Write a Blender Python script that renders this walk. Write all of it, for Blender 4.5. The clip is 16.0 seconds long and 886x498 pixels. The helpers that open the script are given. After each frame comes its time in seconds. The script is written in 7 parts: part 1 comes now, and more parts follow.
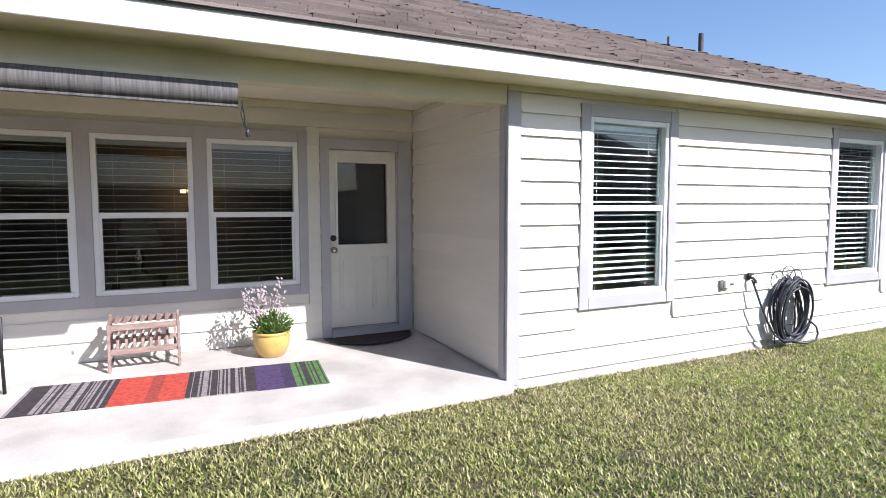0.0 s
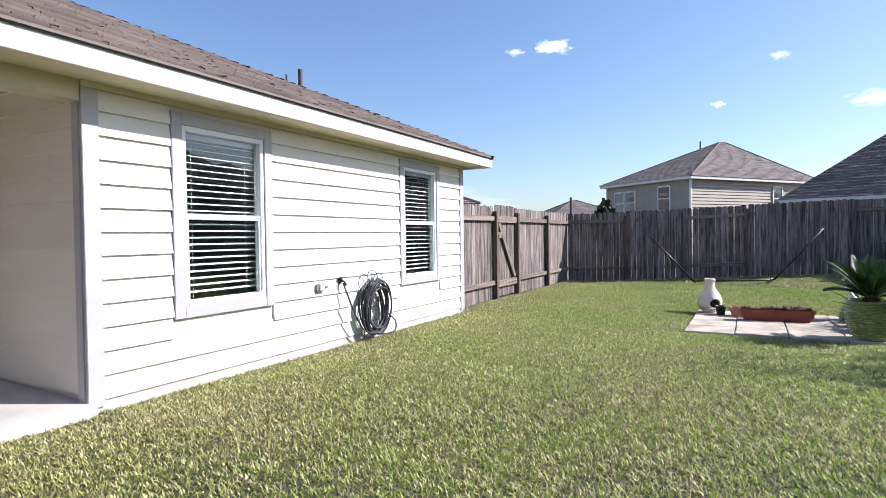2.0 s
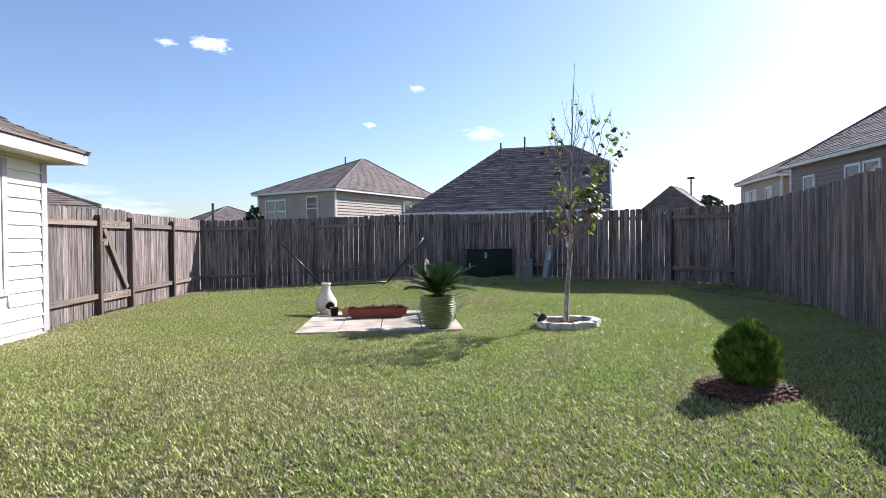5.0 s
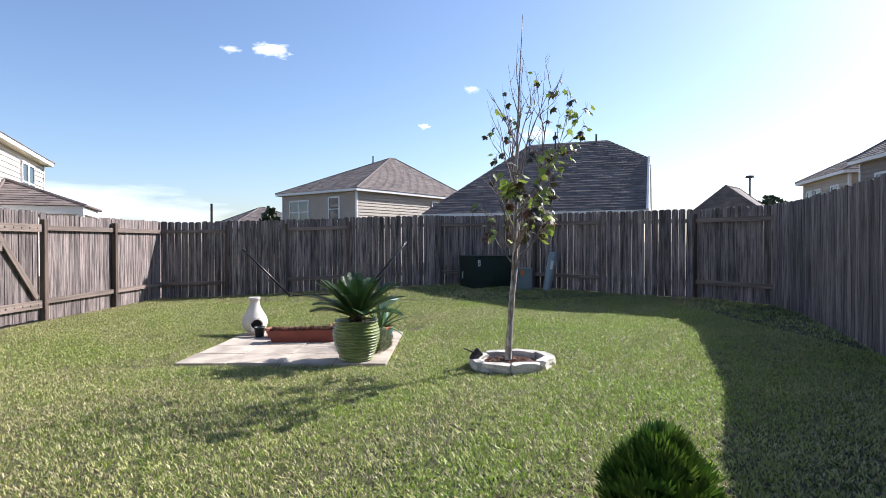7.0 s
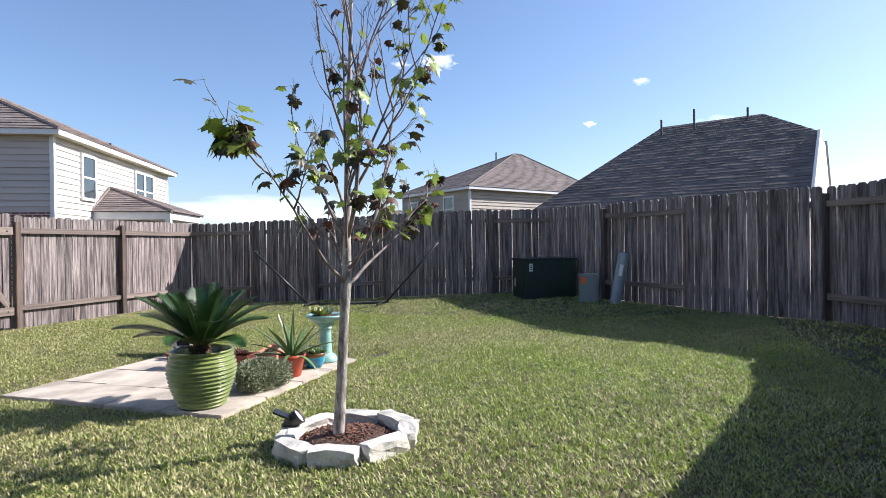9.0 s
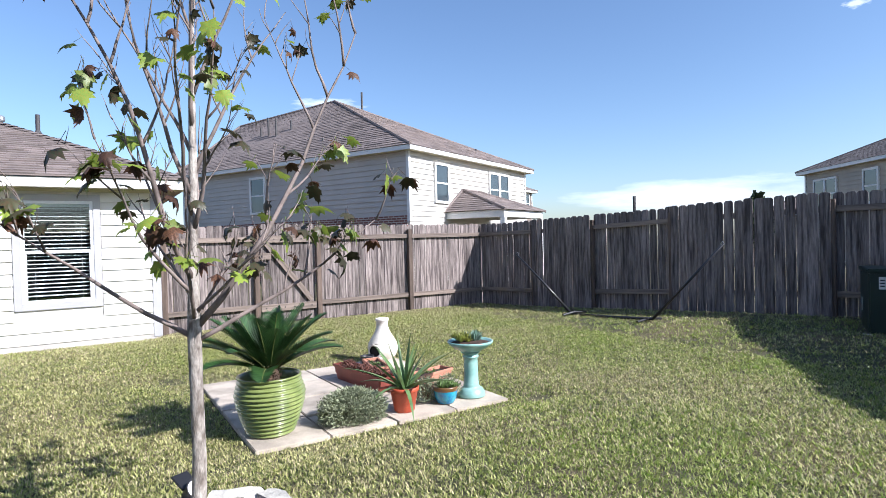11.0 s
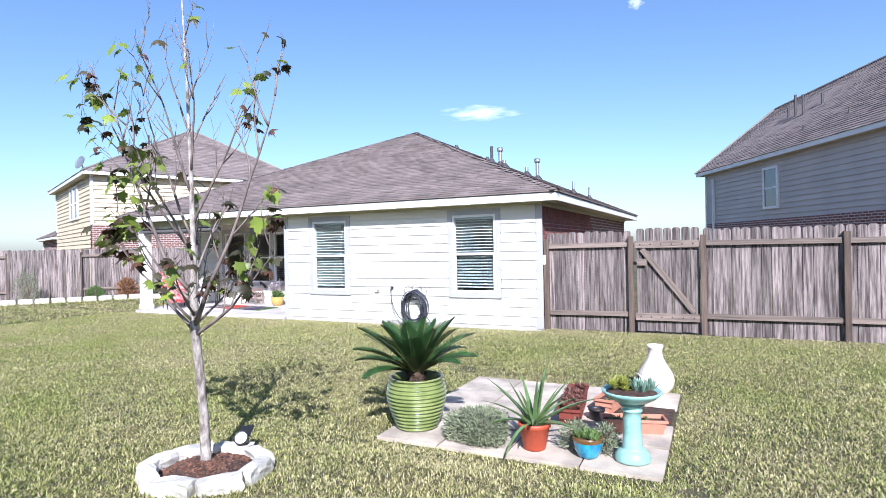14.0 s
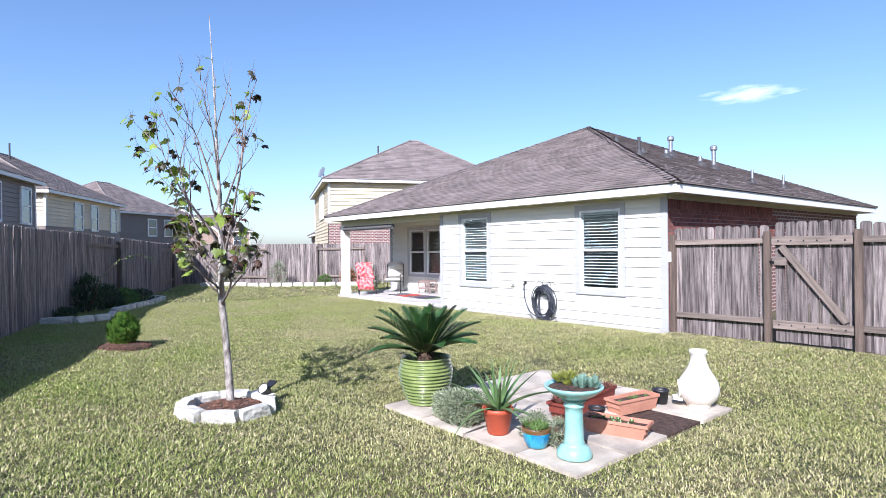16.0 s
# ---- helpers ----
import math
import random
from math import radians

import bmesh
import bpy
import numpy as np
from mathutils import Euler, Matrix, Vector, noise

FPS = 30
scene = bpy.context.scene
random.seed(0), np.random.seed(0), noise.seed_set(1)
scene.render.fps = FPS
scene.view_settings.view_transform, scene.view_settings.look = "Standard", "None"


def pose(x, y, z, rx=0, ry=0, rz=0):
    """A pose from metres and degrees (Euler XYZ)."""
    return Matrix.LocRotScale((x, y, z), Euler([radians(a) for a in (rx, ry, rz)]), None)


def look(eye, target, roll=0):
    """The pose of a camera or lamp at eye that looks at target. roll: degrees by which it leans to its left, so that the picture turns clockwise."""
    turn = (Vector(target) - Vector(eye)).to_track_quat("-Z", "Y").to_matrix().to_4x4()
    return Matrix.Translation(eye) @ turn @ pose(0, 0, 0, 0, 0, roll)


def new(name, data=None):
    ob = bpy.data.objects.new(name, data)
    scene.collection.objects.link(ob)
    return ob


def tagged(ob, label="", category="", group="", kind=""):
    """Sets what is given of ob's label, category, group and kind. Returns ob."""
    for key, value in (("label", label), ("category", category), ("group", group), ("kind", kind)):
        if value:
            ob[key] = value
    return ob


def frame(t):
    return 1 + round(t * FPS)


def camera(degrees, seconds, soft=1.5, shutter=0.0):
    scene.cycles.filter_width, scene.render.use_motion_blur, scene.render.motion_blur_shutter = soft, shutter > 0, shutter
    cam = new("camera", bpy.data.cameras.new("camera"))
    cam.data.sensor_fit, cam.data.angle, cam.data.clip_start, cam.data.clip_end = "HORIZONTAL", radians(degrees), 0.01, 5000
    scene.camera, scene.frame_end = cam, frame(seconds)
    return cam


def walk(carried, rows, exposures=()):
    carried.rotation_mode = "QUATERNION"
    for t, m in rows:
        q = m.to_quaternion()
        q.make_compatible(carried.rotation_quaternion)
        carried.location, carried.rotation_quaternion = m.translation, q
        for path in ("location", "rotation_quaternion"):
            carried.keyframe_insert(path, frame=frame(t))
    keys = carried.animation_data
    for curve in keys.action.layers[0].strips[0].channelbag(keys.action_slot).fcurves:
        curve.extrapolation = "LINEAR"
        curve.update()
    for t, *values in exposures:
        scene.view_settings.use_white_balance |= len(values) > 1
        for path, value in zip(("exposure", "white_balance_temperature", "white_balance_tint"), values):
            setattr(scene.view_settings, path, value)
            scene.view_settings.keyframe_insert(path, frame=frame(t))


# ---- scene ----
cam = camera(76.0, 16.0, soft=0.5)
PATH = [
    (0, (-2.437, -3.817, 1.447), (-1.564, -2.024, 1.297), -0.1),
    (0.5, (-2.404, -3.925, 1.416), (-1.313, -2.253, 1.289), 0.1),
    (1, (-2.371, -4.0, 1.368), (-1.053, -2.499, 1.266), 0.0),
    (1.5, (-2.368, -4.129, 1.287), (-0.822, -2.861, 1.218), -0.5),
    (2, (-2.389, -4.248, 1.231), (-0.632, -3.295, 1.186), -0.7),
    (2.5, (-2.412, -4.318, 1.248), (-0.525, -3.658, 1.201), -0.5),
    (3, (-2.418, -4.395, 1.241), (-0.465, -3.965, 1.2), -0.6),
    (3.5, (-2.486, -4.393, 1.228), (-0.497, -4.191, 1.197), -0.4),
    (4, (-2.509, -4.48, 1.218), (-0.509, -4.454, 1.191), -0.5),
    (4.5, (-2.475, -4.616, 1.21), (-0.48, -4.751, 1.181), -0.5),
    (4.7, (-2.444, -4.751, 1.211), (-0.451, -4.914, 1.182), -0.5),
    (6.8, (-0.741, -6.478, 1.297), (1.259, -6.488, 1.27), -0.2),
    (7, (-0.517, -6.746, 1.311), (1.483, -6.715, 1.286), -0.1),
    (7.5, (0.189, -7.515, 1.288), (2.183, -7.368, 1.265), -0.4),
    (8, (0.985, -8.071, 1.185), (2.97, -7.824, 1.188), -0.6),
    (8.2, (1.27, -8.293, 1.177), (3.248, -7.995, 1.181), -0.6),
    (10.3, (4.035, -10.19, 1.435), (5.534, -8.867, 1.391), -0.9),
    (10.5, (4.338, -10.33, 1.449), (5.726, -8.891, 1.404), -0.9),
    (11, (5.141, -10.404, 1.45), (6.197, -8.707, 1.419), -1.5),
    (11.5, (5.844, -10.37, 1.524), (6.593, -8.516, 1.492), -1.1),
    (12, (6.488, -10.411, 1.58), (6.794, -8.435, 1.554), -1.0),
    (12.5, (7.167, -10.426, 1.609), (7.104, -8.427, 1.585), -1.0),
    (13, (7.806, -10.56, 1.647), (7.501, -8.583, 1.627), -1.2),
    (13.5, (8.355, -10.457, 1.62), (7.758, -8.549, 1.605), -1.2),
    (14, (8.98, -10.372, 1.604), (8.122, -8.566, 1.592), -1.2),
    (14.5, (9.562, -10.225, 1.573), (8.489, -8.537, 1.566), -1.1),
    (15, (10.119, -9.994, 1.565), (8.852, -8.447, 1.558), -1.1),
    (15.5, (10.667, -9.709, 1.576), (9.228, -8.32, 1.566), -0.9),
    (16, (11.126, -9.295, 1.515), (9.594, -8.009, 1.509), -0.7),
]
walk(cam, [(t, look(eye, target, roll)) for t, eye, target, roll in PATH], [(0.0, 0.86, 5850, 15), (4.0, 0.90, 6050, 15), (8.0, 0.88, 6050, 15), (11.0, 0.90, 5750, 13), (13.0, 0.92, 5480, 16), (16.0, 0.90, 5480, 16)])

# ---- light ----
SUN_DIR = Vector((0.52 * math.cos(radians(35.7)), -0.854 * math.cos(radians(35.7)), math.sin(radians(35.7)))).normalized()
world = bpy.data.worlds.new("sky")
scene.world = world
world.use_nodes = True
wn = world.node_tree.nodes
sky = wn.new("ShaderNodeTexSky")
sky.sky_type = "NISHITA"
sky.sun_disc = False
sky.sun_elevation = radians(35.7)
sky.sun_rotation = math.atan2(SUN_DIR.x, SUN_DIR.y)
sky.altitude, sky.air_density, sky.dust_density, sky.ozone_density = 0, 1.0, 0.9, 2.6
wn["Background"].inputs["Strength"].default_value = 0.098
world.node_tree.links.new(sky.outputs[0], wn["Background"].inputs["Color"])
sun = new("sun", bpy.data.lights.new("sun", "SUN"))
sun.data.energy, sun.data.angle, sun.data.color = 5.0, radians(0.53), (1.0, 0.95, 0.87)
sun.matrix_world = look(SUN_DIR * 50, (0, 0, 0))


# ---- materials ----
def mat(name, base, rough=0.6, metal=0.0, spec=0.5, var=0.12, var_scale=3.0, fine=0.08, fine_scale=60.0, bump=0.0, bump_scale=80.0, alt=None, rnd=0.0, island=0.0,
        stretch=(1, 1, 1), coat=0.0, subsurf=0.0, through_colour=None):
    """A procedural surface: two scales of variation, bump, and variation from piece to piece."""
    m = bpy.data.materials.new(name)
    m.use_nodes = True
    n, l = m.node_tree.nodes, m.node_tree.links
    bsdf = n["Principled BSDF"]
    bsdf.inputs["Roughness"].default_value = rough
    bsdf.inputs["Metallic"].default_value = metal
    bsdf.inputs["Specular IOR Level"].default_value = spec
    bsdf.inputs["Coat Weight"].default_value = coat
    bsdf.inputs["Coat Roughness"].default_value = 0.08
    tc = n.new("ShaderNodeTexCoord")
    mp = n.new("ShaderNodeMapping")
    mp.inputs["Scale"].default_value = stretch
    l.new(tc.outputs["Object"], mp.inputs["Vector"])
    big = n.new("ShaderNodeTexNoise")
    big.inputs["Scale"].default_value, big.inputs["Detail"].default_value = var_scale, 4
    small = n.new("ShaderNodeTexNoise")
    small.inputs["Scale"].default_value, small.inputs["Detail"].default_value = fine_scale, 5
    l.new(mp.outputs[0], big.inputs["Vector"])
    l.new(mp.outputs[0], small.inputs["Vector"])
    if rnd:
        info = n.new("ShaderNodeObjectInfo")
        off = n.new("ShaderNodeVectorMath")
        off.operation = "SCALE"
        off.inputs[0].default_value = (17.0, 31.0, 23.0)
        l.new(info.outputs["Random"], off.inputs["Scale"])
        add = n.new("ShaderNodeVectorMath")
        l.new(tc.outputs["Object"], add.inputs[0])
        l.new(off.outputs[0], add.inputs[1])
        l.new(add.outputs[0], mp.inputs["Vector"])
    mix = n.new("ShaderNodeMix")
    mix.data_type = "RGBA"
    mix.inputs["A"].default_value = (*base, 1)
    other = alt if alt else tuple(c * (1 - 2.2 * var) for c in base)
    mix.inputs["B"].default_value = (*other, 1)
    ramp = n.new("ShaderNodeMapRange")
    ramp.inputs["From Min"].default_value, ramp.inputs["From Max"].default_value = 0.38, 0.66
    l.new(big.outputs["Fac"], ramp.inputs["Value"])
    l.new(ramp.outputs[0], mix.inputs["Factor"])
    hsv = n.new("ShaderNodeHueSaturation")
    l.new(mix.outputs["Result"], hsv.inputs["Color"])
    val = n.new("ShaderNodeMapRange")
    val.inputs["To Min"].default_value, val.inputs["To Max"].default_value = 1 - 2.5 * fine, 1 + 2.5 * fine
    l.new(small.outputs["Fac"], val.inputs["Value"])
    last = val.outputs[0]
    for amount, kind in ((rnd, "ShaderNodeObjectInfo"), (island, "ShaderNodeNewGeometry")):
        if amount:
            src = n.new(kind)
            mr = n.new("ShaderNodeMapRange")
            mr.inputs["To Min"].default_value, mr.inputs["To Max"].default_value = 1 - amount, 1 + amount
            l.new(src.outputs["Random" if kind == "ShaderNodeObjectInfo" else "Random Per Island"], mr.inputs["Value"])
            mul = n.new("ShaderNodeMath")
            mul.operation = "MULTIPLY"
            l.new(last, mul.inputs[0])
            l.new(mr.outputs[0], mul.inputs[1])
            last = mul.outputs[0]
    l.new(last, hsv.inputs["Value"])
    l.new(hsv.outputs[0], bsdf.inputs["Base Color"])
    if bump:
        bn = n.new("ShaderNodeTexNoise")
        bn.inputs["Scale"].default_value, bn.inputs["Detail"].default_value = bump_scale, 6
        l.new(mp.outputs[0], bn.inputs["Vector"])
        bp = n.new("ShaderNodeBump")
        bp.inputs["Strength"].default_value, bp.inputs["Distance"].default_value = 1.0, bump
        l.new(bn.outputs["Fac"], bp.inputs["Height"])
        l.new(bp.outputs[0], bsdf.inputs["Normal"])
    if subsurf:
        out = n["Material Output"]
        tr = n.new("ShaderNodeBsdfTranslucent")
        if through_colour:
            tr.inputs["Color"].default_value = (*through_colour, 1)
        else:
            l.new(hsv.outputs[0], tr.inputs["Color"])
        ms = n.new("ShaderNodeMixShader")
        ms.inputs[0].default_value = subsurf
        l.new(bsdf.outputs[0], ms.inputs[1])
        l.new(tr.outputs[0], ms.inputs[2])
        l.new(ms.outputs[0], out.inputs["Surface"])
    return m


def glass_mat(name, tint=(0.66, 0.75, 0.77), ior=1.42):
    m = bpy.data.materials.new(name)
    m.use_nodes = True
    b = m.node_tree.nodes["Principled BSDF"]
    b.inputs["Base Color"].default_value = (*tint, 1)
    b.inputs["Roughness"].default_value = 0.01
    b.inputs["Transmission Weight"].default_value = 1.0
    b.inputs["IOR"].default_value = ior
    return m


def glow_mat(name, colour, strength):
    m = bpy.data.materials.new(name)
    m.use_nodes = True
    b = m.node_tree.nodes["Principled BSDF"]
    b.inputs["Base Color"].default_value = (*colour, 1)
    b.inputs["Emission Color"].default_value = (*colour, 1)
    b.inputs["Emission Strength"].default_value = strength
    return m


M_SIDING = mat("white_siding_paint", (0.72, 0.685, 0.615), 0.55, var=0.03, var_scale=1.2, fine=0.015, bump=0.0012, bump_scale=30, stretch=(0.5, 0.5, 6), rnd=0.015)
M_TRIM = mat("grey_trim_paint", (0.43, 0.415, 0.425), 0.5, var=0.04, fine=0.02, bump=0.0006, bump_scale=60)
M_FASCIA = mat("white_fascia_paint", (0.80, 0.78, 0.74), 0.5, var=0.04, fine=0.02, bump=0.0006)
# cream, yellowed to carry the light that the lawn throws up
M_SOFFIT = mat("grass_lit_cream_soffit", (0.62, 0.57, 0.40), 0.6, var=0.04, fine=0.02)
M_CEIL = mat("patio_ceiling_paint", (0.72, 0.675, 0.54), 0.6, var=0.03, fine=0.02)
M_VINYL = mat("white_vinyl", (0.80, 0.80, 0.80), 0.35, var=0.02, fine=0.01)
M_DOOR = mat("cream_door_paint", (0.74, 0.70, 0.62), 0.4, var=0.03, fine=0.01)
M_SHINGLE = mat("weathered_brown_shingle", (0.215, 0.172, 0.155), 0.9, var=0.12, var_scale=1.5, fine=0.12, fine_scale=120, bump=0.004, bump_scale=160, island=0.22)
M_SHINGLE_DARK = mat("dark_brown_shingle", (0.165, 0.135, 0.122), 0.9, var=0.12, var_scale=1.5, fine=0.12, fine_scale=120, bump=0.004, bump_scale=120, island=0.22)
M_EDGE = mat("black_drip_edge", (0.03, 0.028, 0.028), 0.5)
M_CONC = mat("patio_concrete", (0.57, 0.525, 0.485), 0.85, var=0.13, var_scale=1.9, fine=0.06, fine_scale=90, bump=0.002, bump_scale=120)
M_PAVER = mat("paver_concrete", (0.56, 0.475, 0.38), 0.9, var=0.19, var_scale=3.0, fine=0.09, fine_scale=70, bump=0.003, bump_scale=120, rnd=0.07)
M_STONE = mat("pale_edging_stone", (0.62, 0.58, 0.50), 0.9, var=0.16, var_scale=7, fine=0.1, fine_scale=60, bump=0.012, bump_scale=25, rnd=0.06)
M_FENCE = mat("weathered_cedar", (0.275, 0.225, 0.205), 0.85, var=0.26, var_scale=3.2, fine=0.30, fine_scale=16, bump=0.010, bump_scale=18, stretch=(9, 9, 0.55), rnd=0.36, alt=(0.065, 0.049, 0.045))
M_RAIL = mat("weathered_rail_wood", (0.24, 0.185, 0.15), 0.85, var=0.22, var_scale=3, fine=0.14, fine_scale=16, bump=0.005, bump_scale=20, stretch=(0.6, 9, 9), rnd=0.18)
M_POST = mat("weathered_post_wood", (0.15, 0.105, 0.08), 0.85, var=0.22, var_scale=2, fine=0.14, fine_scale=14, bump=0.005, bump_scale=18, stretch=(8, 8, 0.6), rnd=0.18)
M_BRICK = mat("red_brick", (0.26, 0.095, 0.075), 0.85, var=0.15, var_scale=9, fine=0.12, fine_scale=90, bump=0.004, bump_scale=80, rnd=0.25, island=0.25)
M_MORTAR = mat("pale_mortar", (0.50, 0.46, 0.41), 0.95, var=0.1, fine=0.08, bump=0.003)
M_SOIL = mat("dark_mulch", (0.085, 0.045, 0.03), 0.95, var=0.3, var_scale=20, fine=0.25, fine_scale=60, bump=0.02, bump_scale=40)
M_MULCH = mat("bark_chip", (0.16, 0.075, 0.045), 0.9, var=0.2, var_scale=30, fine=0.15, island=0.5)
M_SLAT = mat("white_blind_slat", (0.72, 0.72, 0.70), 0.5, var=0.02, fine=0.01)
# grey kept low so that the rooms' darkness is in the colour
M_ROOM = mat("unlit_room_grey", (0.30, 0.28, 0.26), 0.8, var=0.05)
M_GLASS = glass_mat("window_glass", (0.66, 0.76, 0.77), 1.55)
M_GLASS_SHADY = glass_mat("coated_window_glass", (0.8, 0.82, 0.82), 1.30)
M_METAL = mat("galvanised_metal", (0.45, 0.45, 0.45), 0.4, metal=0.8, var=0.1)
M_CHROME = mat("brushed_nickel", (0.6, 0.58, 0.55), 0.25, metal=1.0, var=0.02)
M_BLACK = mat("black_plastic", (0.018, 0.018, 0.02), 0.45, var=0.1, fine=0.03)
M_IRON = mat("black_wrought_iron", (0.025, 0.024, 0.025), 0.45, metal=0.4, var=0.1)
M_PIPE = mat("dark_vent_pipe", (0.06, 0.055, 0.055), 0.6, var=0.1)


# ---- mesh helpers ----
class Shape:
    """Collects vertices and faces, to become one mesh."""

    def __init__(self):
        self.v, self.f = [], []

    def add(self, verts, faces, m=None):
        k = len(self.v)
        self.v += [tuple(m @ Vector(p)) if m is not None else tuple(p) for p in verts]
        self.f += [tuple(i + k for i in f) for f in faces]
        return self

    def box(self, lo, hi, m=None):
        (a, b, c), (d, e, f) = lo, hi
        vs = [(a, b, c), (d, b, c), (d, e, c), (a, e, c), (a, b, f), (d, b, f), (d, e, f), (a, e, f)]
        return self.add(vs, [(0, 3, 2, 1), (4, 5, 6, 7), (0, 1, 5, 4), (1, 2, 6, 5), (2, 3, 7, 6), (3, 0, 4, 7)], m)

    def soft(self, lo, hi, r=0.004, m=None):
        """A box with bevelled edges."""
        bm = bmesh.new()
        bmesh.ops.create_cube(bm, size=1)
        for v in bm.verts:
            v.co = [lo[i] + (v.co[i] + 0.5) * (hi[i] - lo[i]) for i in range(3)]
        bmesh.ops.bevel(bm, geom=bm.edges[:], offset=r, segments=2, affect="EDGES")
        bm.verts.index_update()
        self.add([v.co for v in bm.verts], [[v.index for v in f.verts] for f in bm.faces], m)
        bm.free()
        return self

    def lathe(self, profile, seg=32, m=None, wobble=0.0):
        """Turns a profile of (radius, height) about z."""
        n = len(profile)
        vs = []
        for r, z in profile:
            for i in range(seg):
                a = 2 * math.pi * i / seg
                k = 1 + wobble * math.sin(3 * a + 9 * z)
                vs.append((r * k * math.cos(a), r * k * math.sin(a), z))
        fs = [(j * seg + i, j * seg + (i + 1) % seg, (j + 1) * seg + (i + 1) % seg, (j + 1) * seg + i) for j in range(n - 1) for i in range(seg)]
        return self.add(vs, fs, m)

    def tube(self, pts, radii, seg=8, m=None, closed=False):
        """A round bar along points; radii one number or one for each point."""
        pts = [Vector(p) for p in pts]
        if isinstance(radii, (int, float)):
            radii = [radii] * len(pts)
        vs, side = [], None
        for i, p in enumerate(pts):
            a, b = pts[max(i - 1, 0)], pts[min(i + 1, len(pts) - 1)]
            if closed:
                a, b = pts[i - 1], pts[(i + 1) % len(pts)]
            d = (b - a).normalized()
            if side is None:
                side = d.orthogonal().normalized()
            side = (side - d * side.dot(d))
            side = side.normalized() if side.length > 1e-6 else d.orthogonal().normalized()
            up = d.cross(side)
            for j in range(seg):
                t = 2 * math.pi * j / seg
                vs.append(p + (side * math.cos(t) + up * math.sin(t)) * radii[i])
        n = len(pts)
        fs = [(i * seg + j, i * seg + (j + 1) % seg, ((i + 1) % n) * seg + (j + 1) % seg, ((i + 1) % n) * seg + j) for i in range(n if closed else n - 1) for j in range(seg)]
        if not closed:
            fs += [tuple(range(seg))[::-1], tuple((n - 1) * seg + j for j in range(seg))]
        return self.add(vs, fs, m)

    def prism(self, outline, z0, z1, m=None):
        n = len(outline)
        vs = [(x, y, z0) for x, y in outline] + [(x, y, z1) for x, y in outline]
        fs = [tuple(range(n))[::-1], tuple(range(n, 2 * n))] + [(i, (i + 1) % n, n + (i + 1) % n, n + i) for i in range(n)]
        return self.add(vs, fs, m)

    def mesh(self, name, material, smooth=False):
        me = bpy.data.meshes.new(name)
        me.from_pydata(self.v, [], self.f)
        me.materials.append(material)
        if smooth:
            me.polygons.foreach_set("use_smooth", [True] * len(me.polygons))
        me.update()
        return me


def part(name, shape, material, parent=None, label="", m=None, smooth=False):
    """One mesh object, from a Shape or a mesh, under a thing or a part."""
    ob = new(name, shape if isinstance(shape, bpy.types.Mesh) else shape.mesh(name, material, smooth))
    if parent is not None:
        ob.parent = parent
    if m is not None:
        ob.matrix_basis = m
    if label:
        ob["label"] = label
    return ob


def thing(name, m, label, category, group="", kind=""):
    """The Empty at a thing's base that carries its parts."""
    ob = new(name)
    ob.empty_display_size = 0.1
    ob.matrix_basis = m
    return tagged(ob, label, category, group, kind)


def smoothstep(a):
    a = min(1.0, max(0.0, a))
    return a * a * (3 - 2 * a)


# ---- the plot ----
FENCE_SOUTH = [(13.35, -8.75), (12.2, -10.1), (11.05, -11.65), (9.6, -12.5), (8.5, -12.3), (6.56, -11.62), (5.5, -11.25), (4.0, -10.53), (0.5, -9.16), (-2.3, -8.25), (-9.1, -4.95), (-16.0, -1.8)]
CORNER, BACK_END = (12.65, 0.07), (14.53, -7.67)


def south_line(x):
    pts = FENCE_SOUTH[::-1]
    for (a, b), (c, d) in zip(pts, pts[1:]):
        if a <= x <= c:
            return b + (d - b) * (x - a) / (c - a)
    return -1.8 if x < 0 else -8.75


def ground_height(x, y):
    """The lawn: a shallow hollow round the pavers, rising to the fences."""
    h = -0.185 * math.exp(-(((x - 7.4) / 3.2) ** 2 + ((y + 4.7) / 2.3) ** 2))
    # level under the paved pad
    d = max(abs(x - 7.395) - 1.235, abs(y + 4.695) - 1.27, 0.0)
    k = smoothstep(1 - d / 0.6)
    h = h * (1 - k) - 0.165 * k
    # worn down along the foot of the house wall
    h -= 0.05 * smoothstep((y + 0.8) / 0.8) * smoothstep((6.3 - x) / 0.4)
    s = x - (12.54 + 0.263 * (-0.12 - y))
    a = 0.20 * smoothstep((s + 4.5) / 4.5) * smoothstep(-y / 7)
    b = 0.17 * smoothstep(1 - (y - south_line(x)) / 4.0) * smoothstep((x + 12) / 10)
    fade = 1.0 if s < 1 else max(0.0, 1 - (s - 1) / 20)
    return h + (a + b - a * b / 0.2) * fade * smoothstep((y + 40) / 25)


def axis(lo, hi, step, far):
    inner = np.arange(lo, hi + step / 2, step)
    out = np.array([1, 2.5, 5, 9, 15, 25, 45, 80, 150, 300, far])
    return np.concatenate([(lo - out)[::-1], inner, hi + out])


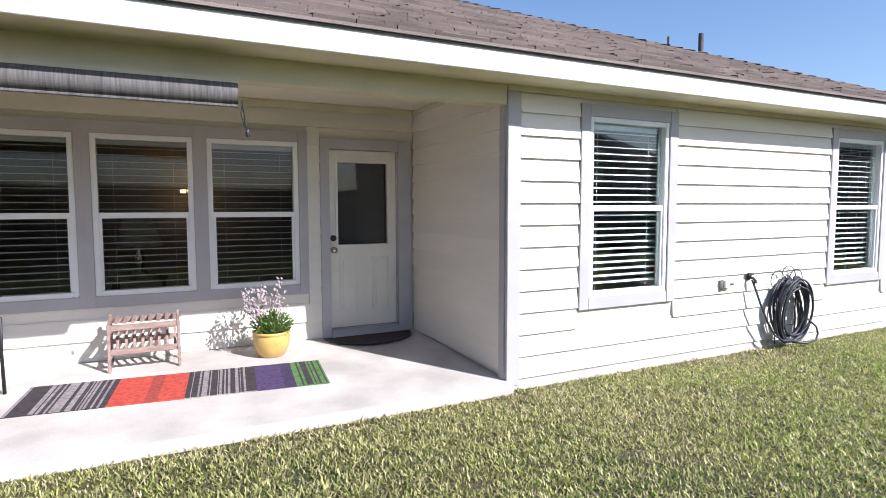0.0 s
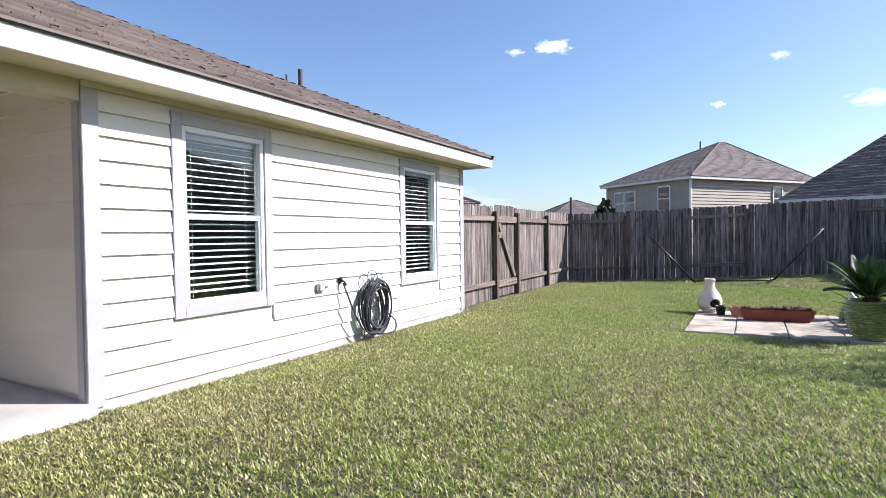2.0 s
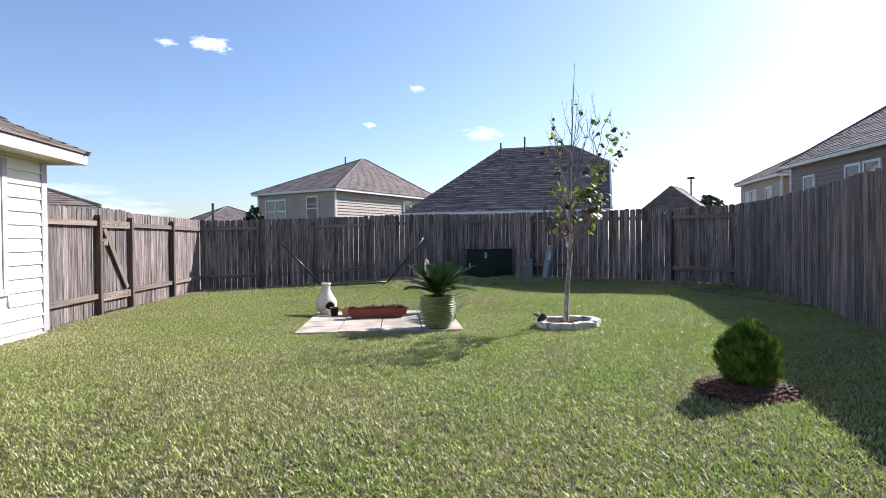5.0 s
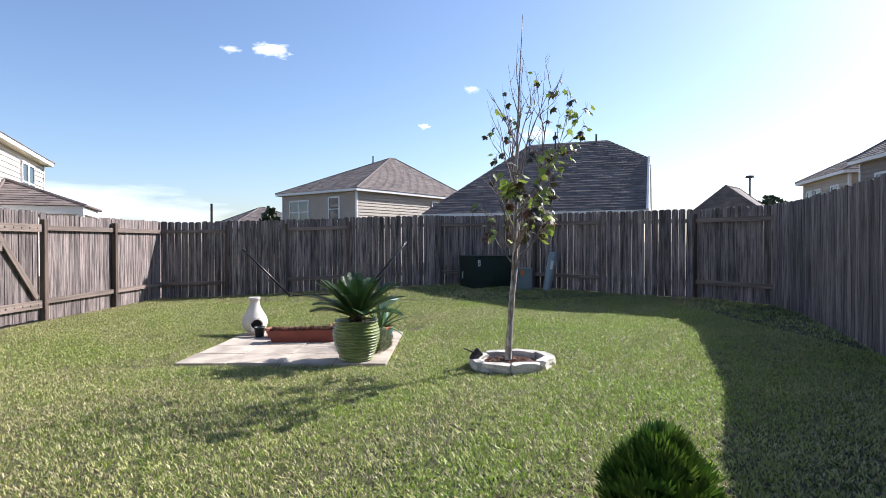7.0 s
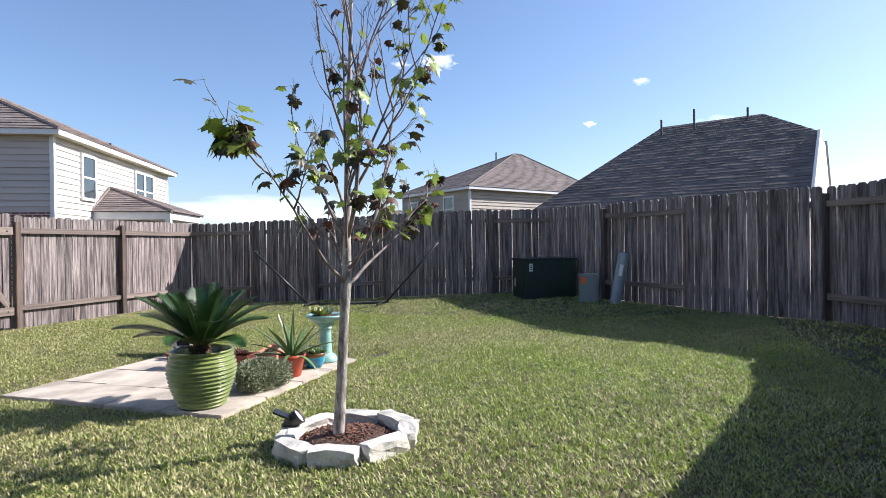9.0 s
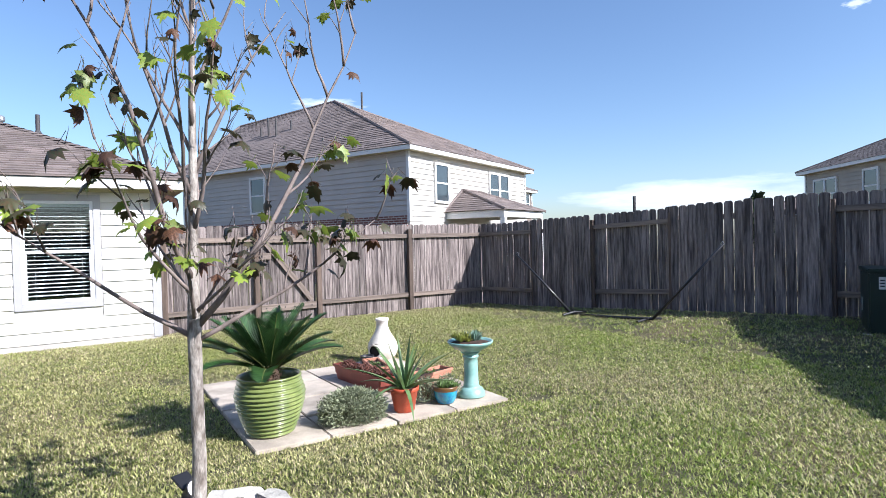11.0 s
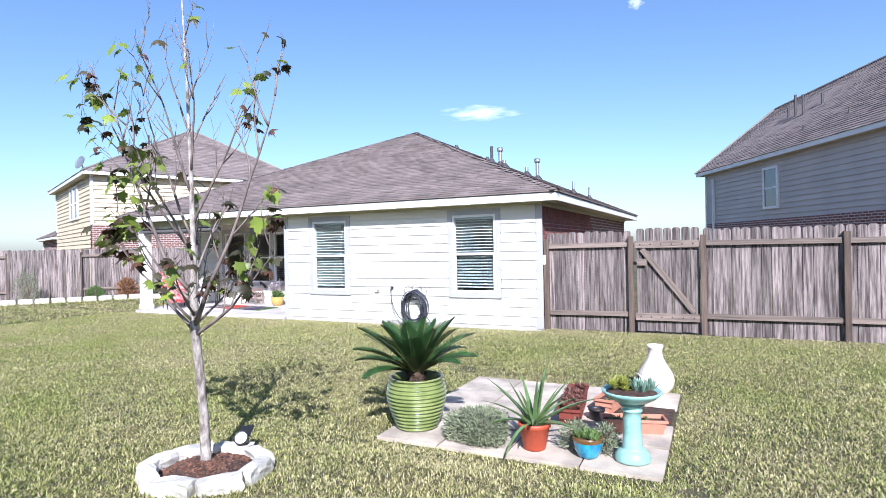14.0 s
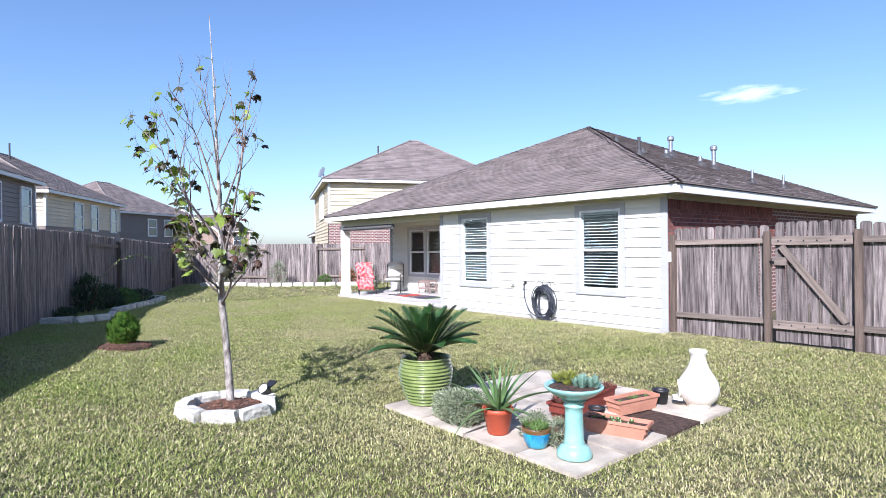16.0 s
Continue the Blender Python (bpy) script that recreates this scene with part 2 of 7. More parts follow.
# soil and thatch, darkened to stand for the shadow between grass blades
M_GROUND = mat("gap_shaded_soil_and_thatch", (0.055, 0.058, 0.022), 0.95, var=0.2, var_scale=0.7, fine=0.2, fine_scale=35, bump=0.02, bump_scale=60, alt=(0.13, 0.10, 0.05))
xs, ys = axis(-18, 18, 0.3, 900), axis(-15, 4, 0.3, 900)
sh = Shape()
sh.v = [(x, y, ground_height(x, y)) for y in ys for x in xs]
nx = len(xs)
sh.f = [(j * nx + i, j * nx + i + 1, (j + 1) * nx + i + 1, (j + 1) * nx + i) for j in range(len(ys) - 1) for i in range(nx - 1)]
tagged(part("ground", sh, M_GROUND, smooth=True), "mown lawn soil with green and dry patches, darkened as shade between blades", "ground", kind="structure")

# ---- the house ----
HX0, HX1, HY1, YB = -5.0, 6.09, 11.1, 1.92
WALL_TOP, EAVE_Z, OVER, PITCH = 2.40, 2.53, 0.40, 0.443
FRONT = Matrix.Identity(4)
RECESS_BACK = Matrix.Translation((0, YB, 0))
RECESS_SIDE = Matrix(((0, 1, 0, 0), (-1, 0, 0, 0), (0, 0, 1, 0), (0, 0, 0, 1)))


def wall(name, m, u0, u1, z0, z1, openings, label, thick=0.12, material=None):
    """A wall with real openings (u0, u1, z0, z1); outside is towards local -y."""
    s = Shape()
    cuts = sorted({u0, u1, *(o[0] for o in openings), *(o[1] for o in openings)})
    for a, b in zip(cuts, cuts[1:]):
        z = z0
        for o in sorted((o for o in openings if o[0] <= a and b <= o[1]), key=lambda o: o[2]):
            if o[2] > z:
                s.box((a, 0, z), (b, thick, o[2]))
            z = o[3]
        if z < z1:
            s.box((a, 0, z), (b, thick, z1))
    return tagged(part(name, s, material or M_SIDING, m=m), label, "wall", kind="structure")


def siding(parent, u0, u1, z0, z1, openings, step=0.178, material=None):
    """Lapped boards, one piece for each run between openings."""
    z = z0
    while z < z1 - 0.02:
        top = min(z + step, z1)
        spans = [(u0, u1)]
        for a, b, c, d in openings:
            if c < top - 0.01 and d > z + 0.01:
                nxt = []
                for p, q in spans:
                    if a > p:
                        nxt.append((p, min(q, a)))
                    if b < q:
                        nxt.append((max(p, b), q))
                spans = [(p, q) for p, q in nxt if q - p > 0.02]
        for p, q in spans:
            s = Shape()
            lo, hi = -0.032, -0.008
            vs = [(p, lo, z - 0.012), (q, lo, z - 0.012), (q, hi, top), (p, hi, top), (p, -0.002, z - 0.012), (q, -0.002, z - 0.012), (q, -0.002, top), (p, -0.002, top)]
            s.add(vs, [(0, 1, 2, 3), (0, 4, 5, 1), (1, 5, 6, 2), (4, 0, 3, 7), (3, 2, 6, 7)])
            part("siding_board", s, material or M_SIDING, parent)
        z += step


slat_shape = Shape()
slat_shape.add([(-0.5, -0.024, -0.003), (0.5, -0.024, -0.003), (0.5, 0, 0.001), (-0.5, 0, 0.001), (0.5, 0.024, -0.003), (-0.5, 0.024, -0.003),
                (-0.5, -0.024, -0.006), (0.5, -0.024, -0.006), (0.5, 0, -0.002), (-0.5, 0, -0.002), (0.5, 0.024, -0.006), (-0.5, 0.024, -0.006)],
               [(0, 1, 2, 3), (3, 2, 4, 5), (6, 9, 8, 7), (9, 11, 10, 8), (0, 6, 7, 1), (5, 4, 10, 11)])
SLAT = slat_shape.mesh("slat", M_SLAT)


def window(name, m, u0, u1, z0, z1, label, trim=(0.1, 0.1, 0.1, 0.1), blind=True, tilt=0, drop=0.0, glazing=None):
    """A single-hung window; trim widths left, right, bottom, top (0: none)."""
    w = thing(name, m, label, "window", kind="structure")
    tl, tr, tb, tt = trim
    if tl:
        part("side_trim", Shape().soft((u0 - tl, -0.036, z0 - tb), (u0, 0.0, z1 + tt), 0.003), M_TRIM, w)
    if tr:
        part("side_trim", Shape().soft((u1, -0.036, z0 - tb), (u1 + tr, 0.0, z1 + tt), 0.003), M_TRIM, w)
    if tb:
        part("bottom_trim", Shape().soft((u0, -0.034, z0 - tb), (u1, 0.0, z0), 0.003), M_TRIM, w)
    if tt:
        part("top_trim", Shape().soft((u0, -0.034, z1), (u1, 0.0, z1 + tt), 0.003), M_TRIM, w)
    f, zm = 0.045, z0 + (z1 - z0) * 0.5
    fr = Shape()
    fr.soft((u0, -0.022, z0), (u0 + f, 0.07, z1), 0.004).soft((u1 - f, -0.022, z0), (u1, 0.07, z1), 0.004)
    fr.soft((u0 + f, -0.022, z1 - f), (u1 - f, 0.07, z1), 0.004).soft((u0 + f, -0.028, z0), (u1 - f, 0.07, z0 + f), 0.004)
    part("window_frame", fr, M_VINYL, w, "white vinyl window frame")
    part("meeting_rail", Shape().soft((u0 + f, -0.012, zm - 0.028), (u1 - f, 0.05, zm + 0.022), 0.004), M_VINYL, w)
    sa = Shape()
    sa.soft((u0 + f, -0.008, z0 + f), (u0 + f + 0.022, 0.03, zm - 0.028), 0.003).soft((u1 - f - 0.022, -0.008, z0 + f), (u1 - f, 0.03, zm - 0.028), 0.003)
    part("lower_sash", sa, M_VINYL, w)
    for a, b, d in ((z0 + f, zm - 0.028, 0.012), (zm + 0.022, z1 - f, 0.036)):
        g = part("pane", Shape().box((u0 + f, d, a), (u1 - f, d + 0.004, b)), glazing or M_GLASS, w)
        g.visible_shadow = False
    if blind:
        part("blind_headrail", Shape().soft((u0 + 0.02, 0.075, z1 - 0.085), (u1 - 0.02, 0.125, z1 - 0.03), 0.004), M_SLAT, w)
        z = z1 - 0.11
        while z > z0 + 0.05 + drop:
            part("slat", SLAT, None, w, m=Matrix.Translation(((u0 + u1) / 2, 0.10, z)) @ Matrix.Rotation(radians(tilt), 4, "X") @ Matrix.Diagonal((u1 - u0 - 0.05, 1, 1, 1)))
            z -= 0.06
        for u in (u0 + 0.16, u1 - 0.16):
            part("cord", Shape().tube([(u, 0.075, z0 + 0.05 + drop), (u, 0.075, z1 - 0.06)], 0.0015, 5), M_SLAT, w)
    return w


W1 = (0.79, 1.71, 0.66, 2.20)
W2 = (4.272, 5.195, 0.66, 2.20)
back_wall = wall("wall_back", FRONT, 0.0, HX1, -0.1, WALL_TOP, [W1, W2], "white lapped fibre-cement siding wall with two windows")
BOARD_TOP = 2.335
t1, t2 = (0.685, 1.815, 0.56, 2.31), (4.167, 5.30, 0.56, 2.31)
siding(back_wall, 0.095, HX1 - 0.10, 0.062, BOARD_TOP, [t1, t2])
part("corner_trim", Shape().soft((-0.03, -0.034, 0.0), (0.092, 0.0, 2.34), 0.003), M_TRIM, back_wall)
part("corner_trim", Shape().soft((HX1 - 0.098, -0.034, 0.0), (HX1 + 0.03, 0.0, 2.34), 0.003), M_TRIM, back_wall)
part("frieze_board", Shape().soft((-0.03, -0.040, 2.342), (HX1 + 0.03, 0.0, WALL_TOP), 0.003), M_SOFFIT, back_wall)
part("foundation", Shape().box((-0.01, -0.016, -0.2), (HX1 + 0.01, -0.001, 0.048)), M_CONC, back_wall)
window("window_1", FRONT, *W1, "white single-hung window with half-open blinds in grey trim", tilt=14)
window("window_2", FRONT, *W2, "white single-hung window with half-open blinds in grey trim", tilt=14)

# recess behind the covered patio
WINS = [(-3.93, -3.13), (-3.01, -2.205), (-2.085, -1.25)]
WZ0, WZ1 = 0.67, 2.08
DOOR = (-0.94, -0.195, 0.10, 2.03)
ops = [(a, b, WZ0, WZ1) for a, b in WINS] + [DOOR]
recess_wall = wall("wall_recess", RECESS_BACK, HX0, 0.0, -0.1, 2.5, ops, "white siding wall under the patio roof with three windows and a door")
win_trim = (-4.03, -1.16, 0.57, 2.19)
door_trim = (-1.035, -0.02, 0.0, 2.14)
siding(recess_wall, HX0 + 0.1, -0.008, 0.115, 2.47, [win_trim, door_trim])
part("corner_trim", Shape().soft((HX0 - 0.03, -0.034, 0.1), (HX0 + 0.098, 0.0, 2.47), 0.003), M_TRIM, recess_wall)
for i, (a, b) in enumerate(WINS):
    left = 0.10 if i == 0 else (a - WINS[i - 1][1]) / 2
    right = 0.09 if i == 2 else (WINS[i + 1][0] - b) / 2
    window(f"window_{3 + i}", RECESS_BACK, a, b, WZ0, WZ1, "white single-hung window with open blinds in wide grey trim", (left, right, 0.1, 0.11), tilt=4, glazing=M_GLASS_SHADY)
side_wall = wall("wall_recess_side", RECESS_SIDE, -YB - 0.12, 0.0, -0.1, 2.5, [], "cream lapped siding side wall of the covered patio")
siding(side_wall, -YB + 0.026, -0.01, 0.115, 2.47, [])
part("corner_trim", Shape().soft((-0.085, -0.038, 0.0), (-0.002, -0.002, 2.23), 0.003), M_TRIM, side_wall)

# door
door = thing("door_1", RECESS_BACK, "closed cream half-glass back door in grey trim", "door", kind="structure")
da, db, dz0, dz1 = DOOR
for lo, hi in (((-1.035, -0.040, 0.10), (da, 0.0, 2.14)), ((db, -0.040, 0.10), (-0.045, 0.0, 2.14)), ((da, -0.038, dz1), (db, 0.0, 2.14))):
    part("door_trim", Shape().soft(lo, hi, 0.003), M_TRIM, door)
part("threshold", Shape().soft((da, -0.07, 0.09), (db, 0.08, 0.165), 0.006), M_TRIM, door)
part("threshold_plate", Shape().soft((da + 0.01, -0.045, 0.166), (db - 0.01, 0.05, 0.182), 0.004), M_METAL, door)
la, lb, lz0, lz1 = -0.845, -0.305, 1.05, 1.90
leaf = wall("door_leaf", RECESS_BACK, da + 0.012, db - 0.012, 0.185, dz1 - 0.008, [(la, lb, lz0, lz1)], "cream door leaf", 0.045, M_DOOR)
for key in ("label", "category", "kind"):
    del leaf[key]
leaf.parent, leaf.matrix_basis = door, Matrix.Translation((0, 0.012, 0))
mold = Shape()
for lo, hi in (((la - 0.03, -0.012, lz0 - 0.03), (la, 0.006, lz1 + 0.03)), ((lb, -0.012, lz0 - 0.03), (lb + 0.03, 0.006, lz1 + 0.03)), ((la, -0.012, lz1), (lb, 0.006, lz1 + 0.03)), ((la, -0.012, lz0 - 0.03), (lb, 0.006, lz0))):
    mold.soft(lo, hi, 0.005)
part("glazing_bead", mold, M_DOOR, leaf)
g = part("pane", Shape().box((la, 0.016, lz0), (lb, 0.022, lz1)), M_GLASS_SHADY, leaf)
g.visible_shadow = False
part("door_shade", Shape().box((la, 0.06, lz0 - 0.02), (lb, 0.064, lz1 + 0.02)), mat("dark_door_shade", (0.10, 0.09, 0.085), 0.8, var=0.05), leaf, "dark fabric shade behind the glass")
for a, b in ((-0.84, -0.64), (-0.485, -0.285)):
    p = Shape()
    for lo, hi in (((a, -0.012, 0.36), (a + 0.02, 0.004, 0.92)), ((b - 0.02, -0.012, 0.36), (b, 0.004, 0.92)), ((a + 0.02, -0.006, 0.90), (b - 0.02, 0.004, 0.92)), ((a + 0.02, -0.006, 0.36), (b - 0.02, 0.004, 0.38))):
        p.soft(lo, hi, 0.003)
    p.soft((a + 0.036, -0.012, 0.396), (b - 0.036, 0.004, 0.884), 0.009)
    part("raised_panel", p, M_DOOR, leaf)
turn = Matrix.Rotation(radians(90), 4, "X")
part("door_knob", Shape().lathe([(0.0, 0.075), (0.022, 0.07), (0.03, 0.05), (0.022, 0.03), (0.012, 0.022), (0.012, 0.01), (0.032, 0.008), (0.034, 0.0)], 20), M_CHROME, leaf, "brushed metal knob", Matrix.Translation((-0.895, 0.0, 1.0)) @ turn, True)
part("deadbolt", Shape().lathe([(0.0, 0.025), (0.02, 0.024), (0.03, 0.012), (0.032, 0.0)], 20), M_BLACK, leaf, "dark round deadbolt", Matrix.Translation((-0.895, 0.0, 1.12)) @ turn, True)

# the rest of the shell
wall("wall_left", Matrix(((0, 1, 0, HX0), (-1, 0, 0, 0), (0, 0, 1, 0), (0, 0, 0, 1))), -HY1, -YB - 0.12, -0.1, WALL_TOP, [], "pale siding side wall of the house")
right_wall = wall("wall_right", Matrix(((0, -1, 0, HX1), (1, 0, 0, 0), (0, 0, 1, 0), (0, 0, 0, 1))), 0.001, HY1, -0.1, WALL_TOP, [], "red brick side wall of the house", 0.12, M_MORTAR)
wall("wall_front", Matrix.Translation((0, HY1 - 0.12, 0)), HX0 + 0.12, HX1 - 0.12, -0.1, WALL_TOP, [], "pale front wall of the house")
tagged(part("floor", Shape().box((HX0 + 0.12, YB + 0.12, -0.1), (HX1 - 0.12, HY1 - 0.12, 0.1)).box((0.121, 0.12, -0.1), (HX1 - 0.12, YB + 0.12, 0.1)), mat("dark_interior_floor", (0.12, 0.09, 0.07), 0.5)), "dark interior floor", "floor", kind="structure")
# added walls close off the view inside; their grey stands for unlit rooms
tagged(part("wall_inner", Shape().box((HX0 + 0.12, 5.2, 0.1), (HX1 - 0.12, 5.3, 2.46)).box((2.9, 0.12, 0.1), (3.0, 5.2, 2.46)).box((0.0, YB + 0.121, 0.1), (0.1, 5.2, 2.46)), M_ROOM), "added inner partition walls, coloured dim as unlit rooms", "wall", kind="structure")
tagged(part("ceiling_inner", Shape().box((HX0 + 0.12, YB + 0.121, 2.465), (HX1 - 0.12, HY1 - 0.12, 2.50)).box((0.121, 0.121, 2.465), (HX1 - 0.12, YB + 0.121, 2.50)), M_ROOM), "added inner ceiling, coloured dim as unlit rooms", "ceiling", kind="structure")
tagged(part("ceiling_patio", Shape().box((HX0 - 0.35, -0.015, 2.475), (-0.002, YB - 0.002, 2.50)), M_CEIL), "smooth cream ceiling of the covered patio", "ceiling", kind="structure")
strip = Shape().box((HX0, 0.86, 2.468), (-0.03, 0.866, 2.4745))
tagged(part("ceiling_joint", strip, M_PIPE), "thin dark joint in the patio ceiling", "trim", kind="structure")
part("crown_trim", Shape().soft((HX0 + 0.1, -0.045, 2.40), (-0.03, -0.027, 2.472), 0.004), M_SOFFIT, recess_wall)
beam = tagged(part("patio_beam", Shape().soft((HX0 - 0.02, -0.02, 2.235), (-0.032, 0.13, 2.474), 0.004), M_SOFFIT), "cream beam across the patio front", "beam", kind="structure")
post = thing("patio_post", Matrix.Translation((-4.90, 0.05, 0.05)), "square white post holding up the patio roof", "post")
part("shaft", Shape().soft((-0.11, -0.11, 0), (0.11, 0.11, 2.18), 0.006), M_FASCIA, post)
part("base_trim", Shape().soft((-0.13, -0.13, 0.002), (0.13, 0.13, 0.14), 0.006), M_FASCIA, post)
part("cap_trim", Shape().soft((-0.13, -0.13, 2.09), (0.13, 0.13, 2.182), 0.006), M_FASCIA, post)

# patio slab, sloping a little to the lawn
s = Shape()
s.add([(HX0 - 0.15, -0.10, -0.12), (-0.002, -0.10, -0.12), (-0.002, YB, -0.12), (HX0 - 0.15, YB, -0.12), (HX0 - 0.15, -0.10, 0.045), (-0.002, -0.10, 0.045), (-0.002, YB, 0.10), (HX0 - 0.15, YB, 0.10)],
      [(0, 3, 2, 1), (4, 5, 6, 7), (0, 1, 5, 4), (1, 2, 6, 5), (2, 3, 7, 6), (3, 0, 4, 7)])
tagged(part("patio_slab", s, M_CONC), "pale worn concrete patio slab", "patio", kind="structure")


# ---- roofs ----
def roof_face(s, el, er, tr, tl, course=0.14, tab=0.33, lift=0.017, seed=1):
    """Rows of shingle tabs on the plane el, er (eave), tr, tl (top)."""
    rng = random.Random(seed)
    el, er, tr, tl = (Vector(p) for p in (el, er, tr, tl))
    nrm = (er - el).cross(tl - el).normalized()
    rows = max(1, int(max((tl - el).length, (tr - er).length) / (course * 1.12)))
    for i in range(rows):
        a, b = i / rows, min(1.0, (i + 1.12) / rows)
        l0, r0, l1, r1 = el.lerp(tl, a), er.lerp(tr, a), el.lerp(tl, b), er.lerp(tr, b)
        width = (r0 - l0).length
        if width < 0.05:
            continue
        u, k = -rng.random() * tab, 0
        cuts = [0.0]
        while u < width:
            u += tab * rng.choice((0.55, 0.8, 1.0, 1.25))
            if 0.03 < u < width - 0.03:
                cuts.append(u)
        cuts.append(width)
        d, w1 = (r0 - l0) / width, (r1 - l1).length
        base1 = (l1 - l0).dot(d)
        for p, q in zip(cuts, cuts[1:]):
            h = lift * rng.uniform(0.7, 1.5)
            p1, q1 = min(max(p, base1), base1 + w1), min(max(q, base1), base1 + w1)
            if q1 - p1 < 0.001 and p1 in (base1, base1 + w1):
                p1 = q1
            a0, b0 = l0 + d * (p + 0.003), l0 + d * (q - 0.003)
            a1, b1 = l1 + d * (p1 - base1), l1 + d * (q1 - base1)
            v = [a0, b0, a0 + nrm * h, b0 + nrm * h, b1 + nrm * 0.002, a1 + nrm * 0.002]
            s.add(v, [(0, 1, 3, 2), (2, 3, 4, 5)])


def hip_roof(parent, x0, x1, y0, y1, z, pitch, material, tabs=True, course=0.14, tab=0.33, thick=0.10, edge=True):
    """A hip roof over the eave rectangle, as parts of parent. Returns the ridge ends."""
    w, d = x1 - x0, y1 - y0
    if w <= d:
        h = w / 2 * pitch
        ra, rb = ((x0 + x1) / 2, y0 + w / 2, z + h), ((x0 + x1) / 2, y1 - w / 2, z + h)
    else:
        h = d / 2 * pitch
        ra, rb = (x0 + d / 2, (y0 + y1) / 2, z + h), (x1 - d / 2, (y0 + y1) / 2, z + h)
    c = [(x0, y0, z), (x1, y0, z), (x1, y1, z), (x0, y1, z)]
    lowc = [(p[0], p[1], z - 0.02) for p in c]
    body = Shape()
    faces = [(0, 1, 4), (1, 2, 5, 4), (2, 3, 5), (3, 0, 4, 5)] if w <= d else [(0, 1, 5, 4), (1, 2, 5), (2, 3, 4, 5), (3, 0, 4)]
    body.add(c + [ra, rb] + lowc, faces + [(0, 6, 7, 1), (1, 7, 8, 2), (2, 8, 9, 3), (3, 9, 6, 0), (9, 8, 7, 6)])
    roof = part("roof", body, material, parent)
    if tabs:
        s = Shape()
        if w <= d:
            quads = [(c[0], c[1], ra, ra), (c[1], c[2], rb, ra), (c[2], c[3], rb, rb), (c[3], c[0], ra, rb)]
        else:
            quads = [(c[0], c[1], rb, ra), (c[1], c[2], rb, rb), (c[2], c[3], ra, rb), (c[3], c[0], ra, ra)]
        for i, qd in enumerate(quads):
            roof_face(s, *qd, course, tab, seed=i + 3)
        tagged(part("shingles", s, material, roof), kind="stuff")
        caps, rng = Shape(), random.Random(7)
        lines = [(c[0], ra), (c[1], ra if w <= d else rb), (c[2], rb), (c[3], rb if w <= d else ra), (ra, rb)]
        for a, b in lines:
            a, b = Vector(a), Vector(b)
            n = max(1, int((b - a).length / (course * 1.2)))
            dirn = (b - a).normalized()
            side = dirn.cross(Vector((0, 0, 1))).normalized()
            for i in range(n):
                p, q = a.lerp(b, i / n), a.lerp(b, (i + 1.15) / n)
                hgt, k = 0.026 + rng.random() * 0.006, 0.11
                sag = Vector((0, 0, -0.045))
                caps.add([p - side * k + sag * 0.6 + Vector((0, 0, hgt)), p + Vector((0, 0, hgt)), p + side * k + sag * 0.6 + Vector((0, 0, hgt)), q - side * k + sag * 0.6, q + Vector((0, 0, 0.012)), q + side * k + sag * 0.6], [(0, 1, 4, 3), (1, 2, 5, 4)])
        tagged(part("hip_caps", caps, material, roof), kind="stuff")
    return ra, rb


def eaves(parent, x0, x1, y0, y1, z, depth=0.16, wx0=None, wx1=None, wy0=None, wy1=None, fascia=None, soffit=None):
    """Fascia boards and soffit under the eave rectangle."""
    fascia, soffit = fascia or M_FASCIA, soffit or M_SOFFIT
    t = 0.022
    for lo, hi in (((x0, y0, z - depth), (x1, y0 + t, z - 0.004)), ((x0, y1 - t, z - depth), (x1, y1, z - 0.004)), ((x0, y0 + t, z - depth), (x0 + t, y1 - t, z - 0.004)), ((x1 - t, y0 + t, z - depth), (x1, y1 - t, z - 0.004))):
        part("fascia", Shape().soft(lo, hi, 0.003), fascia, parent)
    if wx0 is not None:
        zz = z - depth + 0.012
        for lo, hi in (((x0 + t, y0 + t, zz), (x1 - t, wy0, zz + 0.012)), ((x0 + t, wy1, zz), (x1 - t, y1 - t, zz + 0.012)), ((x0 + t, wy0, zz), (wx0, wy1, zz + 0.012)), ((wx1, wy0, zz), (x1 - t, wy1, zz + 0.012))):
            part("soffit", Shape().box(lo, hi), soffit, parent)


house_roof = thing("house_roof", Matrix.Identity(4), "brown shingle hip roof with white fascia", "roof", kind="structure")
EX0, EX1, EY0, EY1 = HX0 - OVER, HX1 + OVER, -OVER, HY1 + OVER
RIDGE = hip_roof(house_roof, EX0 - 0.03, EX1 + 0.03, EY0 - 0.03, EY1 + 0.03, EAVE_Z + 0.02, PITCH, M_SHINGLE)
eaves(house_roof, EX0, EX1, EY0, EY1, EAVE_Z, 0.155, HX0, HX1, -0.018, HY1)
drip = Shape()
for lo, hi in (((EX0 - 0.015, EY0 - 0.016, EAVE_Z - 0.012), (EX1 + 0.015, EY0 - 0.004, EAVE_Z + 0.016)), ((EX1 + 0.004, EY0, EAVE_Z - 0.012), (EX1 + 0.016, EY1, EAVE_Z + 0.016))):
    drip.box(lo, hi)
part("drip_edge", drip, M_EDGE, house_roof, "dark metal drip edge")


def roof_z(x, y):
    return EAVE_Z + 0.02 + PITCH * min(x - EX0, EX1 - x, y - EY0, EY1 - y)


